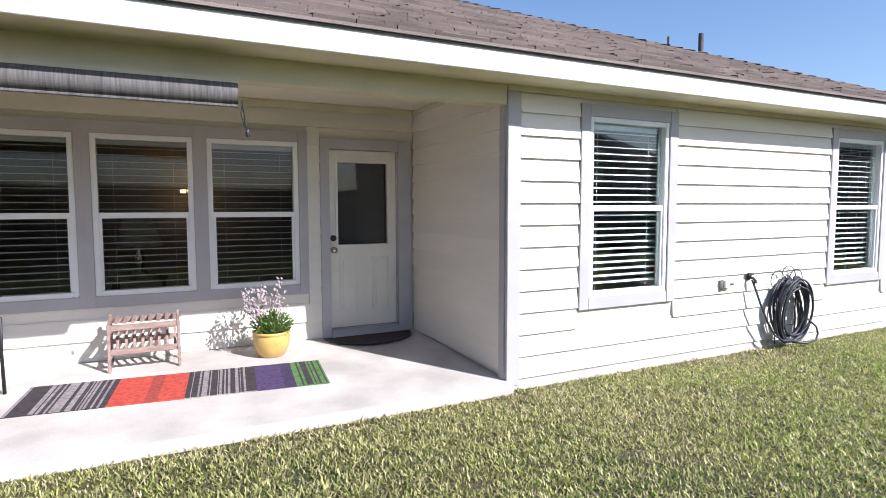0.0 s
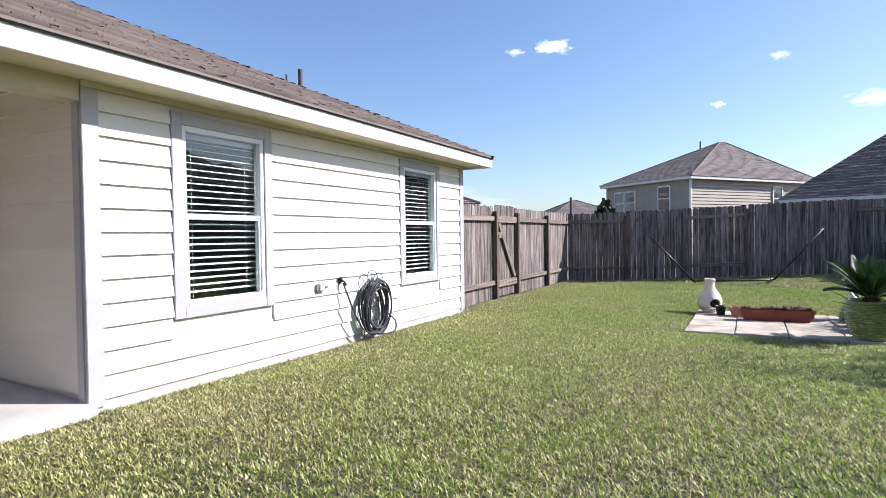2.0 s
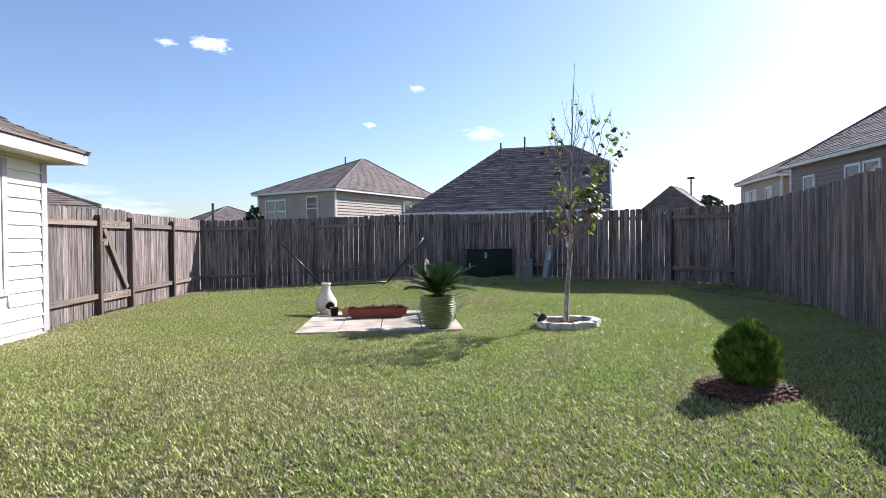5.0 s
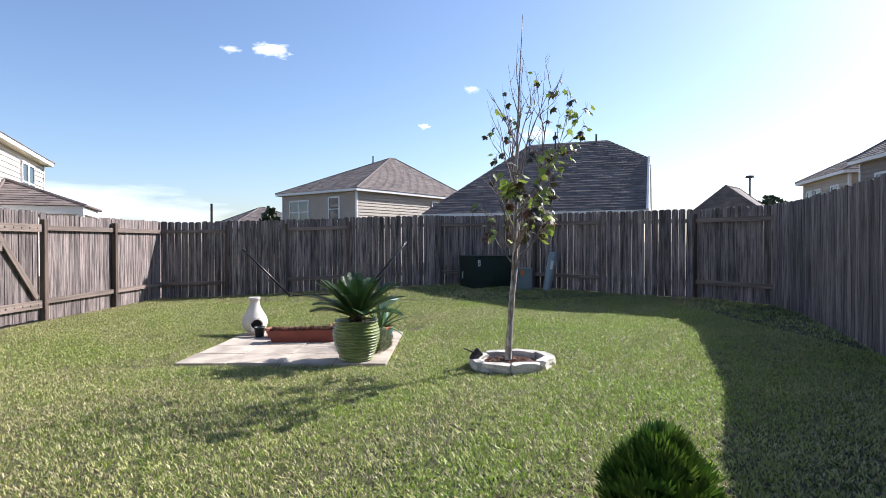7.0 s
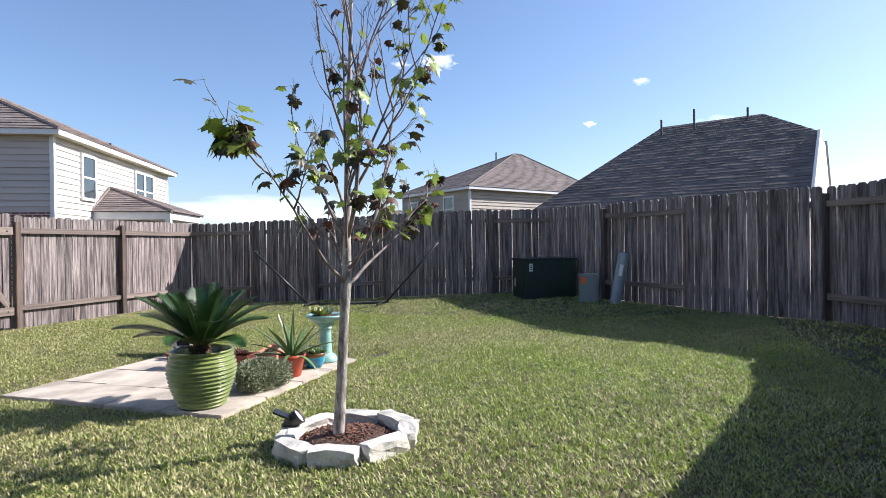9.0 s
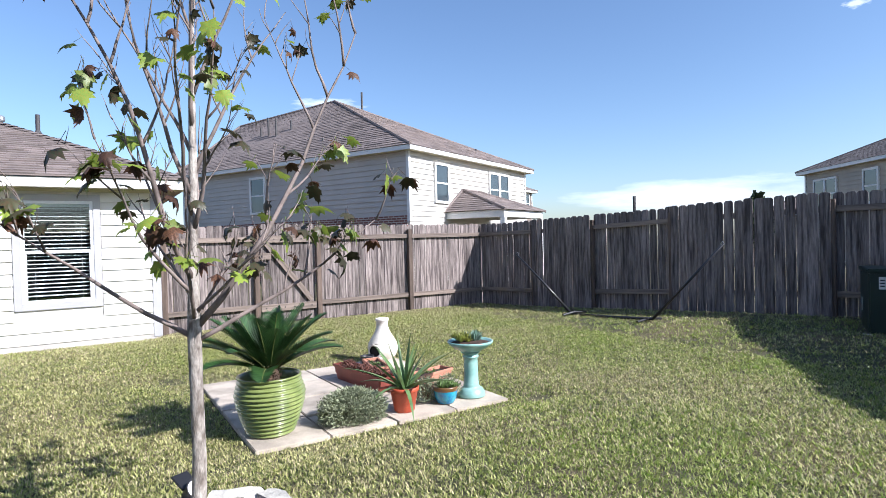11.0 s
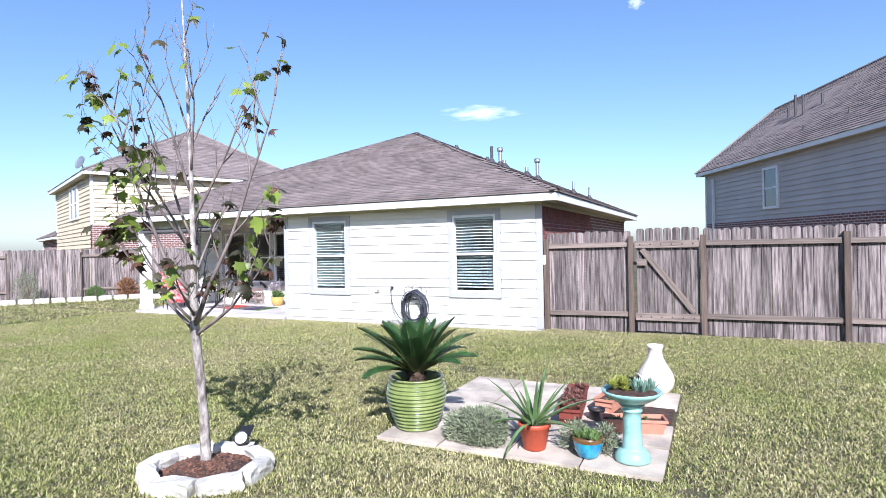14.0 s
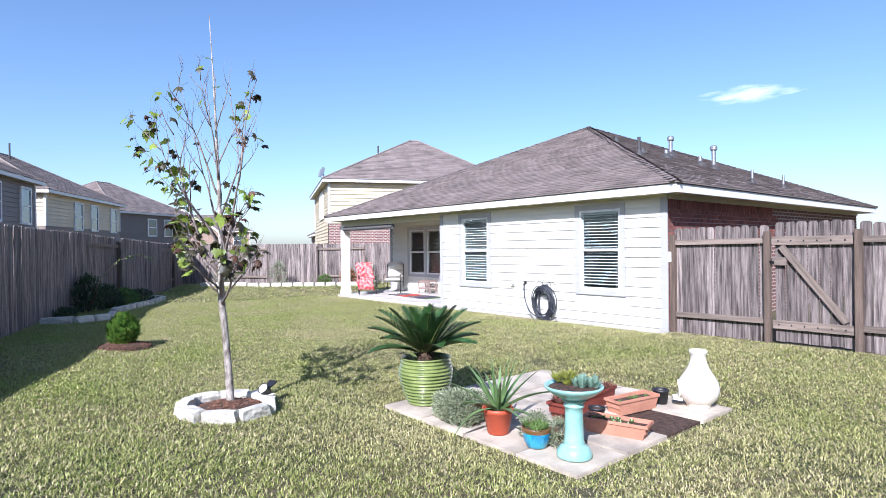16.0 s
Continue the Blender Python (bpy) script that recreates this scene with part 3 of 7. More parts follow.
def vent_pipe(x, y, height, r=0.04, cap=False, material=None):
    z = roof_z(x, y)
    v = thing("vent_pipe", Matrix.Translation((x, y, z)), "grey roof vent pipe with a flashing collar", "vent pipe", "roof vents")
    part("pipe", Shape().lathe([(r, -0.1), (r, height), (r * 0.7, height), (r * 0.7, height - 0.05)], 14), material or M_METAL, v, smooth=False)
    part("flashing", Shape().lathe([(r * 3.4, -0.06), (r * 2.6, 0.03), (r * 1.3, 0.10), (r * 1.02, 0.12)], 14), M_PIPE, v)
    if cap:
        part("rain_cap", Shape().lathe([(r * 1.5, height - 0.02), (r * 1.7, height + 0.01), (r * 1.7, height + 0.07), (r * 1.2, height + 0.1), (0, height + 0.11)], 14), M_METAL, v)
    return v


for x, y, h, r, cap in ((4.42, 1.95, 0.40, 0.035, False), (2.85, 3.5, 0.09, 0.03, False), (3.95, 2.9, 0.05, 0.03, False), (3.6, 4.85, 0.42, 0.05, True), (4.15, 3.6, 0.2, 0.05, False), (4.35, 4.9, 0.24, 0.05, False), (4.6, 5.1, 0.5, 0.05, True), (5.7, 4.6, 0.32, 0.03, False), (5.8, 6.2, 0.34, 0.03, False)):
    vent_pipe(x, y, h, r, cap, M_PIPE if h == 0.40 else None)

# ---- fences ----
def picket_mesh(name, w, h, seed):
    rng = random.Random(seed)
    c, t = 0.028, 0.016
    o = [(-w / 2, 0), (w / 2, 0), (w / 2, h - c), (w / 2 - c, h), (-w / 2 + c, h), (-w / 2, h - c)]
    o = [(x + rng.uniform(-0.002, 0.002), z + rng.uniform(-0.004, 0.004)) for x, z in o]
    n = len(o)
    s = Shape()
    warp = rng.uniform(-0.006, 0.006)
    s.add([(x, -t / 2 + (warp if z > h / 2 else 0), z) for x, z in o] + [(x, t / 2 + (warp if z > h / 2 else 0), z) for x, z in o],
          [tuple(range(n)), tuple(range(2 * n - 1, n - 1, -1))] + [(i, n + i, n + (i + 1) % n, (i + 1) % n) for i in range(n)])
    return s.mesh(name, M_FENCE)


PICKETS = [picket_mesh("picket", 0.130 + 0.004 * (i % 3), 1.80, i) for i in range(6)]
RAIL = Shape().soft((0, -0.019, -0.044), (1, 0.019, 0.044), 0.004).mesh("rail", M_RAIL)
POST = Shape().soft((-0.045, -0.045, -0.1), (0.045, 0.045, 1.70), 0.006).mesh("post", M_POST)


def fence_run(fence, a, b, kind, rng, posts=(True, True), rails=(0.33, 1.56)):
    """One panel from a to b seen from the lawn on its right-hand side: 'rails' shows its rails, 'boards' its boards."""
    a, b = Vector((*a, 0)), Vector((*b, 0))
    d = (b - a)
    length = d.length
    d.normalize()
    inward = Vector((d.y, -d.x, 0))
    ang = math.atan2(d.y, d.x)
    off = -0.062 if kind == "rails" else 0.062
    n = max(1, round(length / 0.142))
    step = length / n
    for i in range(n):
        p = a + d * (step * (i + 0.5)) + inward * (off + rng.uniform(-0.003, 0.003))
        z = ground_height(p.x, p.y) + rng.uniform(-0.012, 0.012)
        m = Matrix.Translation((p.x, p.y, z)) @ Matrix.Rotation(ang + rng.uniform(-0.02, 0.02), 4, "Z") @ Matrix.Rotation(rng.uniform(-0.006, 0.006), 4, "Y") @ Matrix.Diagonal((step / 0.142, 1, 1, 1))
        part("picket", PICKETS[rng.randrange(6)], None, fence, m=m)
    za, zb = ground_height(a.x, a.y), ground_height(b.x, b.y)
    for h in rails:
        roff = -0.012 if kind == "rails" else 0.026
        p = a + inward * roff
        tilt = math.atan2(zb - za, length)
        m = Matrix.Translation((p.x, p.y, za + h)) @ Matrix.Rotation(ang, 4, "Z") @ Matrix.Rotation(-tilt, 4, "Y") @ Matrix.Diagonal((length, 1, 1, 1))
        part("rail", RAIL, None, fence, m=m)
    for on, p, z in ((posts[0], a, za), (posts[1], b, zb)):
        if on:
            part("post", POST, None, fence, m=Matrix.Translation((p.x, p.y, z)) @ Matrix.Rotation(ang, 4, "Z"))


rng = random.Random(11)
gate_fence = thing("fence_gate_side", Matrix.Identity(4), "weathered grey-brown cedar picket fence with posts and rails showing", "fence", kind="structure")
fence_run(gate_fence, (6.17, 0.06), (7.68, 0.06), "rails", rng)
fence_run(gate_fence, (8.84, 0.06), (10.83, 0.06), "rails", rng)
fence_run(gate_fence, (10.83, 0.06), (12.80, 0.06), "rails", rng, (False, False))
gate = thing("fence_gate", Matrix.Translation((7.745, 0.06, 0)), "closed weathered cedar fence gate with a diagonal brace", "gate")
for i in range(7):
    x = 0.02 + (i + 0.5) * 0.146
    part("picket", PICKETS[i % 6], None, gate, m=Matrix.Translation((x, 0.055, 0.03 + 0.004 * (i % 3))))
for z in (0.29, 1.55):
    part("rail", Shape().soft((0.0, -0.01, z - 0.065), (1.04, 0.028, z + 0.065), 0.005), M_RAIL, gate)
    for i in range(6):
        part("bolt", Shape().lathe([(0.012, 0.0), (0.012, 0.006), (0.0, 0.009)], 8), M_IRON, gate, m=Matrix.Translation((0.09 + i * 0.17, -0.01, z)) @ Matrix.Rotation(radians(90), 4, "X"))
brace = Matrix.Translation((0.12, 0.0, 1.47)) @ Matrix.Rotation(math.atan2(1.10, 0.84), 4, "Y")
part("brace", Shape().soft((0, -0.008, -0.05), (1.36, 0.026, 0.05), 0.005), M_RAIL, gate, m=brace)
part("latch_block", Shape().soft((0.0, -0.02, 1.18), (0.20, 0.028, 1.30), 0.005), M_RAIL, gate)
part("gate_latch", Shape().soft((-0.03, -0.03, 1.20), (0.04, -0.021, 1.25), 0.003).tube([(-0.02, -0.03, 1.22), (-0.02, -0.06, 1.24), (0.02, -0.06, 1.26)], 0.006, 6), M_IRON, gate, "black metal latch")

back_fence = thing("fence_back", Matrix.Identity(4), "weathered cedar fence whose panels alternate sides", "fence", kind="structure")
bd = Vector((BACK_END[0] - CORNER[0], BACK_END[1] - CORNER[1]))
marks = [0.0, 0.185, 0.355, 0.548, 0.840, 1.0]
for i, (a, b) in enumerate(zip(marks, marks[1:])):
    p, q = (Vector(CORNER) + bd * a), (Vector(CORNER) + bd * b)
    # the run goes clockwise round the lawn, so the lawn is on its right
    fence_run(back_fence, p, q, "rails" if i % 2 == 0 else "boards", rng, (i > 0, False))
south_fence = thing("fence_south", Matrix.Identity(4), "weathered cedar boundary fence with panels alternating sides", "fence", kind="structure")
chain = [BACK_END] + FENCE_SOUTH
kinds = {0: "boards", 1: "rails", 2: "boards", 3: "rails", 4: "boards"}
count = 0
for i, (p, q) in enumerate(zip(chain, chain[1:])):
    p, q = Vector(p), Vector(q)
    n = max(1, round((q - p).length / 2.6))
    for k in range(n):
        kind = kinds.get(i) or ("rails" if (count + i) % 2 else "boards")
        fence_run(south_fence, p.lerp(q, k / n), p.lerp(q, (k + 1) / n), kind, rng, (True, False))
        count += 1
west_fence = thing("fence_west", Matrix.Identity(4), "weathered grey cedar fence at the far end of the lawn", "fence", kind="structure")
WEST = [(-16.0, -1.8), (-13.3, 1.0), (-10.6, 4.4), (-8.0, 7.7)]
for i, (p, q) in enumerate(zip(WEST, WEST[1:])):
    p, q = Vector(p), Vector(q)
    for k in range(2):
        fence_run(west_fence, p.lerp(q, k / 2), p.lerp(q, (k + 1) / 2), "rails" if k else "boards", rng, (True, False))
side_fence = thing("fence_beside_patio", Matrix.Identity(4), "weathered cedar fence between the house and the neighbour", "fence", kind="structure")
fence_run(side_fence, (-9.4, 6.6), (-7.2, 6.6), "rails", rng)
fence_run(side_fence, (-7.2, 6.6), (HX0 - 0.05, 6.6), "rails", rng, (False, True))

# ---- pavers and pots ----
SLAB_Z = -0.13


def at(x, y, z=None, turn=0):
    return Matrix.Translation((x, y, ground_height(x, y) if z is None else z)) @ Matrix.Rotation(radians(turn), 4, "Z")


rng = random.Random(5)
pavers = thing("paver_pad", Matrix.Identity(4), "square pad of pale concrete pavers set in the lawn", "paving", kind="structure")
PX0, PX1, PY0, PY1 = 6.16, 8.63, -5.965, -3.425
sx, sy = (PX1 - PX0) / 4, (PY1 - PY0) / 4
PAVER = Shape().soft((-sx / 2 + 0.006, -sy / 2 + 0.006, -0.06), (sx / 2 - 0.006, sy / 2 - 0.006, 0), 0.006).mesh("paver", M_PAVER)
for i in range(4):
    for j in range(4):
        if (i, j) == (3, 2):
            continue
        part("paver", PAVER, None, pavers, m=Matrix.Translation((PX0 + sx * (i + 0.5), PY0 + sy * (j + 0.5), SLAB_Z + rng.uniform(-0.006, 0.006))) @ Euler((rng.uniform(-0.008, 0.008), rng.uniform(-0.008, 0.008), rng.uniform(-0.008, 0.008))).to_matrix().to_4x4())
part("soil_bed", Shape().box((PX0 + 0.03, PY0 + 0.03, SLAB_Z - 0.12), (PX1 - 0.03, PY1 - 0.03, SLAB_Z - 0.014)), M_SOIL, pavers, "bare soil where a paver is missing")


def blade_leaf(s, base, direction, length, width, droop, thick=0.006, seg=7, m=None, curl=0.0):
    """A tapering pointed leaf with a keel, bending down by droop."""
    d = Vector(direction).normalized()
    side = d.cross(Vector((0, 0, 1)))
    side = side.normalized() if side.length > 1e-3 else Vector((1, 0, 0))
    p, vs = Vector(base), []
    for i in range(seg + 1):
        t = i / seg
        w = width * (0.75 + 0.5 * t - 1.25 * t * t) if t < 1 else 0.0015
        up = side.cross(d)
        vs += [p - side * w / 2 + up * curl * w, p - up * (thick * (1 - t) + 0.001), p + side * w / 2 + up * curl * w]
        p = p + d * (length / seg)
        d = (d + Vector((0, 0, -droop / seg))).normalized()
    fs = []
    for i in range(seg):
        a = i * 3
        fs += [(a, a + 1, a + 4, a + 3), (a + 1, a + 2, a + 5, a + 4), (a + 2, a, a + 3, a + 5)]
    s.add(vs, fs, m)


def pot(name, profile, material, m, label, rim_soil, soil_r, seg=40, smooth=True, wobble=0.0):
    t = thing(name, m, label, "plant pot")
    part("pot_body", Shape().lathe(profile, seg, wobble=wobble), material, t, smooth=smooth)
    so, r2 = Shape(), random.Random(3)
    so.lathe([(soil_r, rim_soil - 0.03), (soil_r, rim_soil), (soil_r * 0.5, rim_soil + 0.012), (0, rim_soil + 0.015)], 20)
    part("soil", so, M_SOIL, t, "dark potting soil")
    return t


# green glazed pot with a sago palm
M_GREEN = mat("lime_green_glaze", (0.225, 0.265, 0.085), 0.30, var=0.1, var_scale=6, fine=0.05, fine_scale=40, coat=0.6, alt=(0.14, 0.18, 0.05))
prof = [(0.0, 0.0), (0.175, 0.0), (0.188, 0.012)]
H = 0.49
for i in range(1, 121):
    t = i / 120
    r = 0.188 + 0.098 * math.sin(min(1.0, t * 1.22) * math.pi / 2) - 0.035 * max(0, t - 0.72) / 0.28
    prof.append((r + 0.010 * math.sin(t * 13 * 2 * math.pi), 0.012 + t * (H - 0.03)))
prof += [(0.264, H - 0.012), (0.264, H), (0.246, H + 0.002), (0.234, H - 0.02), (0.234, H - 0.14)]
green_pot = pot("ribbed_green_pot", prof, M_GREEN, at(6.39, -5.578, SLAB_Z), "large ribbed lime-green glazed pot on the pavers", H - 0.09, 0.234, 56, wobble=0.006)
M_SAGO = mat("sago_leaf", (0.035, 0.085, 0.022), 0.38, var=0.2, var_scale=12, fine=0.1, island=0.35, subsurf=0.12)
M_SAGO_STEM = mat("sago_stem", (0.16, 0.17, 0.05), 0.5, var=0.1)
M_SAGO_TRUNK = mat("shaggy_sago_trunk", (0.10, 0.06, 0.035), 0.95, var=0.3, var_scale=30, bump=0.02, bump_scale=60)
sago = thing("sago_palm", at(6.39, -5.578, SLAB_Z + H - 0.085), "dark green sago palm with stiff feathery fronds", "palm")
tr = Shape().lathe([(0.07, -0.02), (0.085, 0.03), (0.08, 0.1), (0.05, 0.14), (0.0, 0.15)], 14)
for i in range(90):
    a, z = rng.uniform(0, 6.28), rng.uniform(0.0, 0.12)
    blade_leaf(tr, (0.075 * math.cos(a), 0.075 * math.sin(a), z), (math.cos(a), math.sin(a), 0.6), 0.035, 0.02, 0.3, seg=2)
part("trunk", tr, M_SAGO_TRUNK, sago, "shaggy brown trunk")
for k in range(30):
    ring = k / 30
    az = k * 2.39996
    elev = radians(78 - 54 * ring ** 0.75 + rng.uniform(-6, 6))
    length = rng.uniform(0.56, 0.65) * (0.80 + 0.28 * math.sin(ring * 3.0))
    s, stem = Shape(), []
    d = Vector((math.cos(az) * math.cos(elev), math.sin(az) * math.cos(elev), math.sin(elev)))
    p = Vector((math.cos(az) * 0.04, math.sin(az) * 0.04, 0.12))
    n = 36
    droop = 0.45 + 0.30 * ring
    for i in range(n + 1):
        t = i / n
        stem.append(p.copy())
        if t > 0.08:
            side = d.cross(Vector((0, 0, 1)))
            side = side.normalized() if side.length > 1e-3 else Vector((math.sin(az), -math.cos(az), 0))
            up = side.cross(d)
            ll = 0.155 * (math.sin(math.pi * (0.12 + 0.83 * t)) ** 0.7) * rng.uniform(0.9, 1.05)
            for sg in (-1, 1):
                tip = p + (side * sg * 0.80 + d * 0.62 + up * 0.26) * ll
                w = d * 0.0074
                s.add([p - w, p + w, p.lerp(tip, 0.55) + w * 1.0 - up * 0.003, tip, p.lerp(tip, 0.55) - w * 1.0], [(0, 1, 2, 4), (4, 2, 3)])
        p = p + d * (length / n)
        d = (d + Vector((0, 0, -droop / n * (0.5 + t)))).normalized()
    frond = part("frond", s, M_SAGO, sago)
    part("midrib", Shape().tube(stem, [0.007 * (1 - 0.8 * i / n) for i in range(n + 1)], 5), M_SAGO_STEM, frond)

# bird bath used as a succulent bowl
M_TEAL = mat("turquoise_glaze", (0.30, 0.50, 0.45), 0.35, var=0.12, var_scale=8, fine=0.05, fine_scale=30, coat=0.2, alt=(0.22, 0.42, 0.38))
bath = thing("bird_bath", at(8.38, -5.673, SLAB_Z), "turquoise glazed ceramic bird bath planted with succulents", "bird bath")
part("pedestal", Shape().lathe([(0.0, 0.0), (0.135, 0.0), (0.14, 0.012), (0.132, 0.05), (0.118, 0.068), (0.112, 0.078), (0.092, 0.09), (0.078, 0.10), (0.082, 0.112), (0.076, 0.125), (0.072, 0.22), (0.070, 0.34), (0.069, 0.385), (0.08, 0.392), (0.082, 0.402), (0.072, 0.41), (0.07, 0.42), (0.088, 0.432), (0.10, 0.445), (0.09, 0.456)], 40), M_TEAL, bath, smooth=True)
part("bowl", Shape().lathe([(0.085, 0.45), (0.12, 0.465), (0.17, 0.492), (0.205, 0.518), (0.225, 0.535), (0.232, 0.55), (0.226, 0.56), (0.214, 0.556), (0.20, 0.54), (0.15, 0.515), (0.0, 0.505)], 48), M_TEAL, bath, smooth=True)
part("soil", Shape().lathe([(0.203, 0.535), (0.15, 0.55), (0.0, 0.557)], 28), M_SOIL, bath, "dark potting soil")
M_SUCC_BLUE = mat("blue_green_succulent", (0.17, 0.27, 0.20), 0.5, var=0.15, var_scale=20, island=0.25)
M_SUCC_YEL = mat("yellow_green_succulent", (0.30, 0.32, 0.06), 0.45, var=0.15, var_scale=20, island=0.3)
M_SUCC_RED = mat("bronze_red_succulent", (0.20, 0.085, 0.06), 0.45, var=0.25, var_scale=25, island=0.4)
M_SUCC_GRN = mat("green_succulent", (0.14, 0.22, 0.06), 0.45, var=0.2, var_scale=25, island=0.35)


def rosette(s, c, r, n=14, up=0.5, seed=0):
    q = random.Random(seed)
    for i in range(n):
        a = i * 2.4
        e = up + 0.9 * (1 - i / n) * 0 + 0.9 * (i / n)
        blade_leaf(s, c, (math.cos(a) * math.cos(e), math.sin(a) * math.cos(e), math.sin(e)), r * q.uniform(0.8, 1.1), r * 0.42, 0.15, r * 0.12, 3)


def clump(name, m, spots, material, label, category="succulent", seed=0):
    """Small fleshy plants; spots of (x, y, z, radius, leaves, upright)."""
    s = Shape()
    for i, (x, y, z, r, n, up) in enumerate(spots):
        rosette(s, (x, y, z), r, n, up, seed + i)
    t = thing(name, m, label, category)
    part("leaves", s, material, t)
    return t


q = random.Random(21)
clump("blue_succulent", at(8.38, -5.673, SLAB_Z + 0.545), [(q.uniform(0.0, 0.14), q.uniform(-0.02, 0.13), 0.0, q.uniform(0.07, 0.11), 12, 0.75) for _ in range(12)], M_SUCC_BLUE, "blue-green finger succulents in the bird bath bowl")
clump("yellow_succulent", at(8.38, -5.673, SLAB_Z + 0.55), [(q.uniform(-0.15, -0.03), q.uniform(-0.06, 0.12), q.uniform(0, 0.05), q.uniform(0.05, 0.075), 14, 0.35) for _ in range(16)], M_SUCC_YEL, "yellow-green rosette succulents in the bird bath bowl")

# aloe
M_RED_POT = mat("orange_red_pot", (0.50, 0.085, 0.035), 0.5, var=0.12, var_scale=5, fine=0.05)
aloe_pot = pot("red_aloe_pot", [(0, 0), (0.088, 0), (0.095, 0.01), (0.128, 0.185), (0.138, 0.19), (0.141, 0.225), (0.13, 0.228), (0.124, 0.2), (0.12, 0.15)], M_RED_POT, at(7.59, -5.715, SLAB_Z), "orange-red round plastic pot on the pavers", 0.195, 0.122)
M_ALOE = mat("aloe_leaf", (0.15, 0.24, 0.085), 0.42, var=0.15, var_scale=12, fine=0.08, island=0.2, subsurf=0.08)
aloe = thing("aloe_plant", at(7.59, -5.715, SLAB_Z + 0.2), "spiky green aloe with long arching leaves", "aloe")
for i in range(22):
    a, t = i * 2.39996 + 0.4, i / 22
    e = radians(80 - 72 * t)
    s = Shape()
    blade_leaf(s, (0.02 * math.cos(a), 0.02 * math.sin(a), 0), (math.cos(a) * math.cos(e), math.sin(a) * math.cos(e), math.sin(e)), rng.uniform(0.44, 0.60) * (1.1 if t > 0.4 else 0.9), rng.uniform(0.042, 0.058), 0.25 + (1.6 if i in (17, 20, 21) else 0.5) * t, 0.012, 9, curl=0.25)
    part("leaf", s, M_ALOE, aloe)

# grey shrubby herb
M_HERB = mat("grey_green_herb", (0.30, 0.33, 0.20), 0.7, var=0.2, var_scale=14, island=0.4, subsurf=0.1)
M_TWIG = mat("brown_twig", (0.16, 0.11, 0.07), 0.8, var=0.2)


def shrub(name, m, rx, ry, h, n, leaf, material, label, category, seed, upright=0.35, flat=0.5):
    """A dense low shrub of many small pointed leaves on twigs."""
    q, s, tw = random.Random(seed), Shape(), Shape()
    for i in range(n):
        a, u = q.uniform(0, 6.283), q.uniform(0, 1) ** 0.45
        zz = q.uniform(0.03, 1)
        rr = math.sqrt(max(0.0, 1 - max(0, zz - flat) ** 2 / (1 - flat) ** 2)) * u * (0.86 + 0.14 * math.sin(3 * a + seed))
        c = Vector((rx * rr * math.cos(a), ry * rr * math.sin(a), h * zz * q.uniform(0.92, 1.06)))
        d = Vector((math.cos(a) * rr, math.sin(a) * rr, upright + q.uniform(-0.4, 0.5))).normalized()
        side = d.cross(Vector((q.uniform(-1, 1), q.uniform(-1, 1), q.uniform(-1, 1)))).normalized()
        for k in range(3):
            p = c + d * (leaf * 0.5 * k)
            dd = (d + side * (0.9 if k % 2 else -0.9) * (k < 2)).normalized()
            ww = side.cross(d) * leaf * 0.17
            s.add([p, p + dd * leaf * 0.5 + ww, p + dd * leaf, p + dd * leaf * 0.5 - ww], [(0, 1, 2, 3)])
    for i in range(26):
        a, u = q.uniform(0, 6.283), q.uniform(0.2, 0.85)
        tw.tube([(0, 0, 0), (rx * u * 0.5 * math.cos(a), ry * u * 0.5 * math.sin(a), h * 0.4), (rx * u * math.cos(a), ry * u * math.sin(a), h * 0.85)], [0.006, 0.004, 0.002], 5)
    t = thing(name, m, label, category)
    part("stems", tw, M_TWIG, t)
    part("foliage", s, material, t)
    return t


shrub("herb_mound", at(7.08, -5.694, SLAB_Z), 0.30, 0.25, 0.235, 4600, 0.03, M_HERB, "low grey-green mounded herb growing between pavers", "shrub", 4, 0.5, 0.74)
shrub("trailing_herb", at(7.91, -5.578, SLAB_Z), 0.13, 0.12, 0.2, 500, 0.028, M_HERB, "small grey trailing herb beside the blue pot", "shrub", 9, 0.4)
shrub("trailing_herb", at(8.16, -5.578, SLAB_Z), 0.11, 0.12, 0.2, 420, 0.028, M_HERB, "small grey trailing herb beside the blue pot", "shrub", 10, 0.4)

# blue pot
M_BLUE = mat("blue_glaze", (0.02, 0.17, 0.36), 0.2, var=0.3, var_scale=14, fine=0.1, coat=0.6, alt=(0.04, 0.33, 0.42))
M_RIM = mat("brown_glaze_rim", (0.17, 0.085, 0.03), 0.3, var=0.2, coat=0.5)
blue = pot("blue_glazed_pot", [(0, 0), (0.075, 0), (0.083, 0.008), (0.108, 0.06), (0.116, 0.11), (0.117, 0.125)], M_BLUE, at(8.04, -5.725, SLAB_Z), "small blue glazed pot with a brown rim", 0.145, 0.105)
part("rim", Shape().lathe([(0.117, 0.125), (0.121, 0.145), (0.123, 0.165), (0.115, 0.168), (0.108, 0.15), (0.1, 0.12)], 40), M_RIM, blue, "brown glazed rim", smooth=True)
clump("sedum", at(8.04, -5.725, SLAB_Z + 0.15), [(q.uniform(-0.08, 0.08), q.uniform(-0.08, 0.08), 0.0, q.uniform(0.05, 0.075), 12, 0.5) for _ in range(14)], M_SUCC_GRN, "grey-green sedum in a blue glazed pot")


